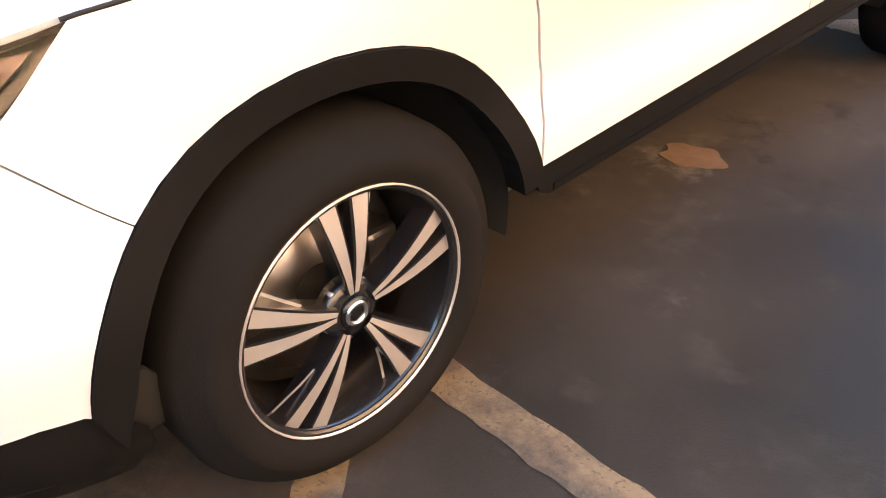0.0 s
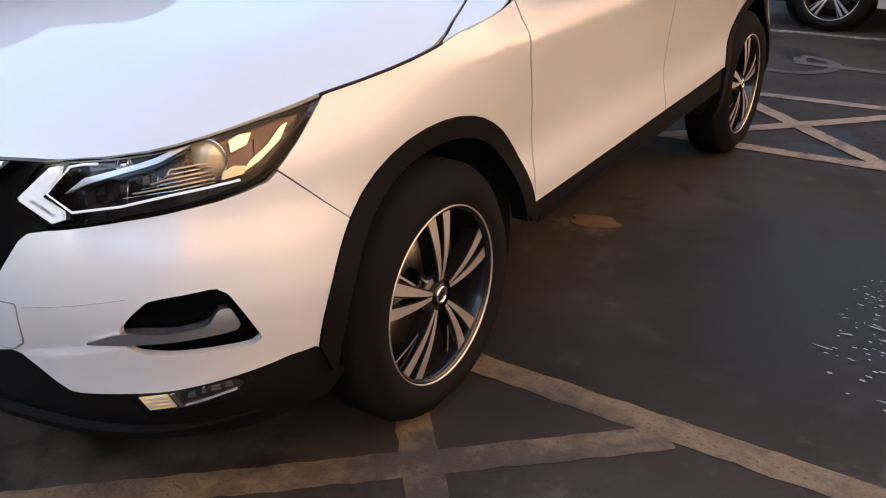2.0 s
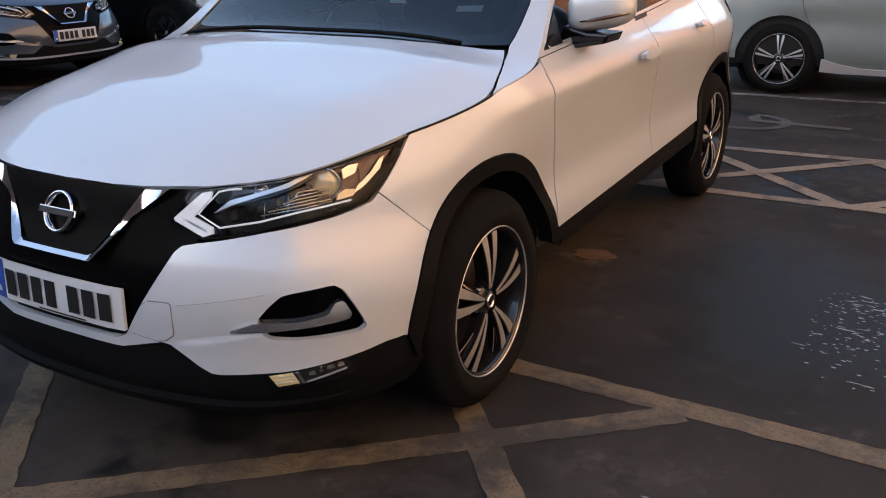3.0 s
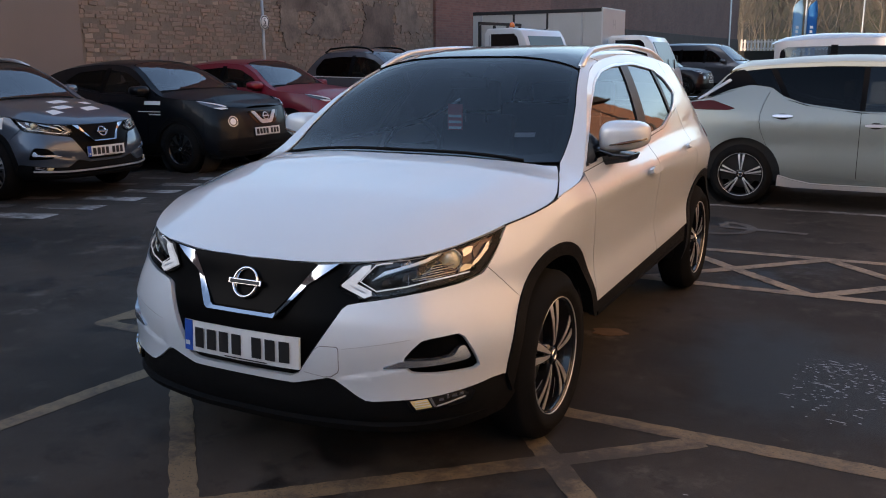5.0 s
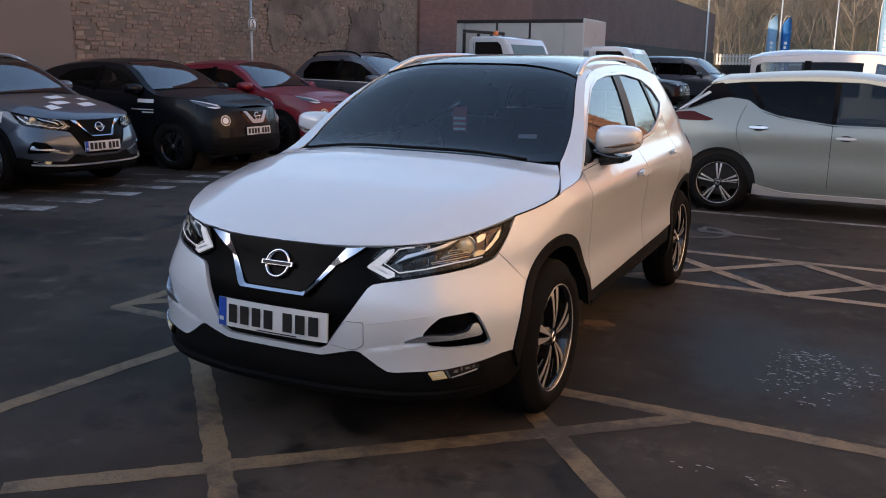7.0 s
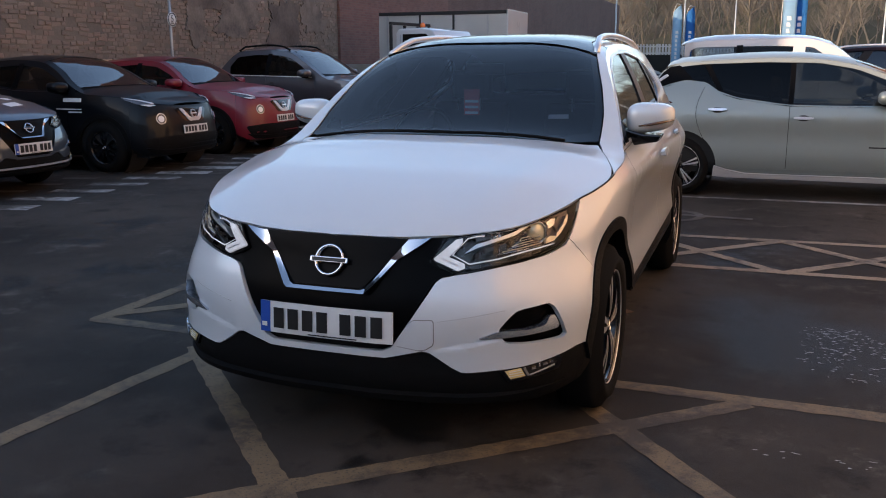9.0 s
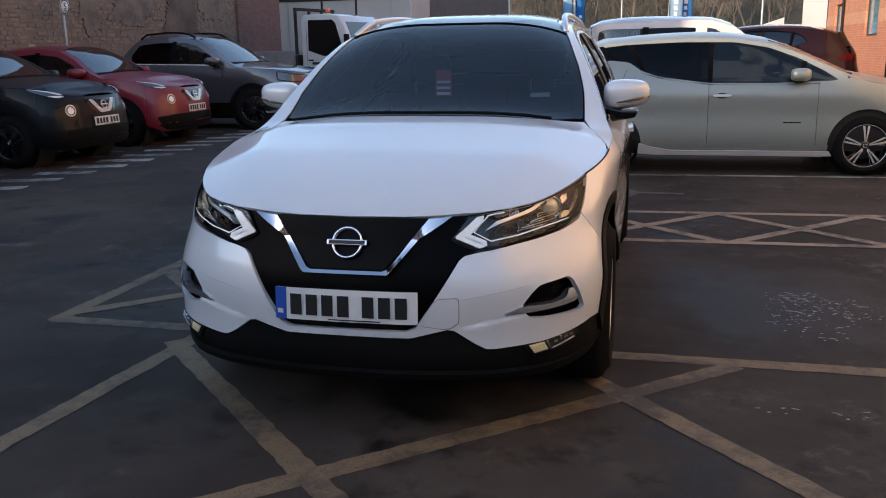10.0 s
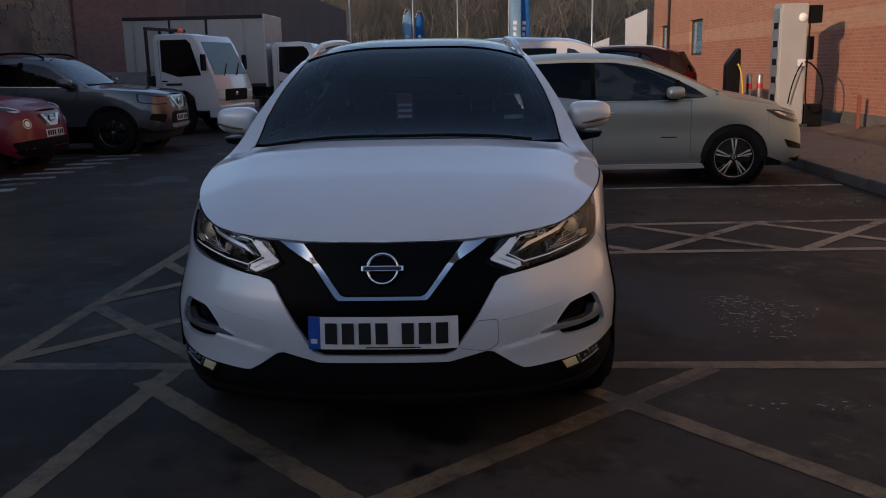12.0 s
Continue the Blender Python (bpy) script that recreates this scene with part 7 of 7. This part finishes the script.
for i, (x0, x1, z0, z1) in enumerate(((7.2, 9.0, 2.3, 2.9), (10.2, 11.6, 4.1, 4.7))):
    hb = thing("hoarding", pose(0, 55 + i, 0), "plain white sloping hoarding panel", "hoarding", "white hoardings")
    part("panel", prism([(x0, 0), (x1, 0), (x1, z1), (x0, z0)], 0, .2, "XZ", .01), WHITE_PAINT, hb)

# ---- hill and bare woods ----
HILL = mat("winter_bank", (.055, .048, .039), .95, bump=.5, grain=3, stain=.8, stain_scale=.12, tint=(.045, .05, .02))
BARK = mat("bare_branches", (.105, .096, .084), .95, stain=.5, stain_scale=.4)
bm = bmesh.new()
nx, ny = 60, 24
vs = [[bm.verts.new((-150 + 300 * i / nx, 66 + 110 * j / ny, -.3 + 17 * ramp(j / ny, 0, .75) * (1 + .18 * noise.noise((i * .35, j * .3, 0))) + .8 * noise.noise((i * .9, j * .9, 3)) * (j > 0))) for j in range(ny + 1)] for i in range(nx + 1)]
for i in range(nx):
    for j in range(ny):
        bm.faces.new((vs[i][j], vs[i + 1][j], vs[i + 1][j + 1], vs[i][j + 1]))
tagged(link_bm("hillside", bm, HILL, smooth_all=True), "brown winter hillside rising behind the yard", "hill", kind="structure")


def bare_tree(seed):
    """Points and faces of one leafless tree, 1 high."""
    rnd = random.Random(seed)
    V, Fc = [], []

    def limb(p, d, ln, r, level):
        n = 3
        pts = [p]
        q = p.copy()
        for i in range(n):
            d = (d + Vector((rnd.uniform(-.25, .25), rnd.uniform(-.25, .25), rnd.uniform(-.05, .2)))).normalized()
            q = q + d * ln / n
            pts.append(q.copy())
        base = len(V)
        for i, c in enumerate(pts):
            rr = r * (1 - .75 * i / n)
            for k in range(3):
                a = 2.1 * k
                V.append((c.x + rr * math.cos(a), c.y + rr * math.sin(a), c.z))
        for i in range(n):
            for k in range(3):
                a, b = base + 3 * i + k, base + 3 * i + (k + 1) % 3
                Fc.append((a, b, b + 3, a + 3))
        if level < 3:
            for i in range((9, 5, 4)[level]):
                t = rnd.uniform(.3, 1) if level == 0 else rnd.uniform(.2, 1)
                j = min(int(t * n), n - 1)
                c = pts[j].lerp(pts[j + 1], t * n - j)
                a = rnd.uniform(0, 6.28)
                dd = Vector((math.cos(a) * .8, math.sin(a) * .8, rnd.uniform(.3, 1.1))).normalized()
                limb(c, dd, ln * rnd.uniform(.35, .6), r * .42, level + 1)
    limb(Vector((0, 0, -.05)), Vector((0, 0, 1)), .62, .011, 0)
    return np.array(V), np.array(Fc)


kinds = [bare_tree(i) for i in range(5)]
rnd = random.Random(4)
VV, FF, base = [], [], 0
for i in range(330):
    x, y = rnd.uniform(-24, 36), rnd.uniform(76, 125)
    h = rnd.uniform(7, 13)
    V, Fc = kinds[rnd.randrange(5)]
    a = rnd.uniform(0, 6.28)
    c, s = math.cos(a) * h, math.sin(a) * h
    z0 = -.6 + 17 * float(ramp((y - 66) / 110, 0, .75))
    P = np.stack([V[:, 0] * c - V[:, 1] * s + x, V[:, 0] * s + V[:, 1] * c + y, V[:, 2] * h + z0], -1)
    VV.append(P), FF.append(Fc + base)
    base += len(V)
me = bpy.data.meshes.new("woods")
me.from_pydata(np.concatenate(VV).tolist(), [], np.concatenate(FF).tolist())
me.materials.append(BARK)
tagged(new("woods", me), "bare brown winter trees on the hillside", "trees", kind="stuff")

# an added, unseen building behind the camera closes the yard and darkens reflections
rear_b = thing("reflection_building", pose(0, -17, 0), "plain dark brick building added unseen to darken reflections", "building", kind="structure")
part("wall", boxed((-4.0, -.3, -.2), (24, 0, 6.0)), OLD_BRICK, rear_b)
part("roof", boxed((-4.2, -8, 6.005), (24.2, .2, 6.2)), CHASSIS, rear_b)

# ---- rubble stones of the west wall ----
rnd = random.Random(11)
stone_meshes = []
for i in range(7):
    bm = bmesh.new()
    ring = []
    for a, b in ((-.5, -.5), (0, -.5), (.5, -.5), (.5, 0), (.5, .5), (0, .5), (-.5, .5), (-.5, 0)):
        ring.append((a * rnd.uniform(.86, 1.0), b * rnd.uniform(.82, 1.0)))
    back = [bm.verts.new((0, a, b)) for a, b in ring]
    front = [bm.verts.new((.8, a * .95, b * .95)) for a, b in ring]
    cap = [bm.verts.new((1.0, a * .78, b * .74)) for a, b in ring]
    for lo, hi in ((back, front), (front, cap)):
        for j in range(8):
            bm.faces.new((lo[j], lo[(j + 1) % 8], hi[(j + 1) % 8], hi[j]))
    bm.faces.new(cap)
    bmesh.ops.recalc_face_normals(bm, faces=bm.faces)
    me = bpy.data.meshes.new("stone")
    bm.to_mesh(me)
    bm.free()
    me.materials.append(STONE)
    stone_meshes.append(me)
shapes = [(np.array([v.co for v in me.vertices]), [tuple(p.vertices) for p in me.polygons]) for me in stone_meshes]
VV, FF, base = [], [], 0
z, made = .25, 0
while z < 3.5:
    hgt = rnd.uniform(.062, .095)
    y = 7.62 + rnd.uniform(0, .1)
    while y < 20.3:
        ln = rnd.choice((.09, .13, .18, .22, .27)) + rnd.uniform(-.03, .03)
        j, d = rnd.randrange(7), rnd.uniform(.008, .030)
        M = Matrix.Translation((WALL_X - .025, y + ln / 2, z + hgt / 2 + rnd.uniform(-.014, .014))) @ Matrix.Rotation(rnd.uniform(-.10, .10), 4, "X") @ Matrix.Diagonal((d, ln - .006, (hgt - .004) * rnd.uniform(.85, 1.1), 1))
        if rnd.random() > .24:
            if 1.35 < z < 2.75 and 8.0 < y < 19.5 and made < 300 and rnd.random() < .35:
                ob = new("stone", stone_meshes[j])
                ob.parent, ob.matrix_local = wall_w, M
                made += 1
            else:
                V, Fc = shapes[j]
                VV.append(V @ np.array(M.to_3x3()).T + np.array(M.translation))
                FF += [tuple(i + base for i in f) for f in Fc]
                base += len(V)
        y += ln
    z += hgt
me = bpy.data.meshes.new("stonework")
me.from_pydata(np.concatenate(VV).tolist(), [], FF)
me.materials.append(STONE)
ob = new("stonework", me)
ob.parent = wall_w
tagged(ob, kind="stuff")

# pale flakes that stand for glints on the damp asphalt
GLINT = mat("pale_glint", (.38, .37, .35), .3, coat=.5, stain=.5, stain_scale=20, tint=(.12, .12, .12))
rnd = random.Random(8)
V, Fc = [], []
for cx, cy, rx, ry, n in ((1.87, 1.03, .23, .44, 150), (1.84, 1.36, .18, .14, 45), (2.14, 1.18, .15, .20, 45), (1.75, -.28, .3, .06, 12), (3.6, 5.0, .9, .25, 50)):
    for i in range(n):
        a, r = rnd.uniform(0, 6.28), rnd.random() ** .6
        x, y = cx + rx * r * math.cos(a), cy + ry * r * math.sin(a)
        t = rnd.uniform(-.28, .22)
        ln, w = rnd.uniform(.003, .013) * rnd.choice((1, 1, 1, 1, 2.6)), rnd.uniform(.0015, .005)
        c, s = math.cos(t), math.sin(t)
        b = len(V)
        for u, v in ((-1, 0), (-.3, -1), (.6, -.8), (1, .1), (.4, .9), (-.5, .8)):
            V.append((x + u * ln * c - v * w * s, y + u * ln * s + v * w * c, .003 + .002 * rnd.random()))
        Fc.append(tuple(range(b, b + 6)))
me = bpy.data.meshes.new("ice_flakes")
me.from_pydata(V, [], Fc)
me.materials.append(GLINT)
tagged(new("ice_flakes", me), "scattered pale flakes drawn as glints on damp asphalt", "ice", kind="stuff")
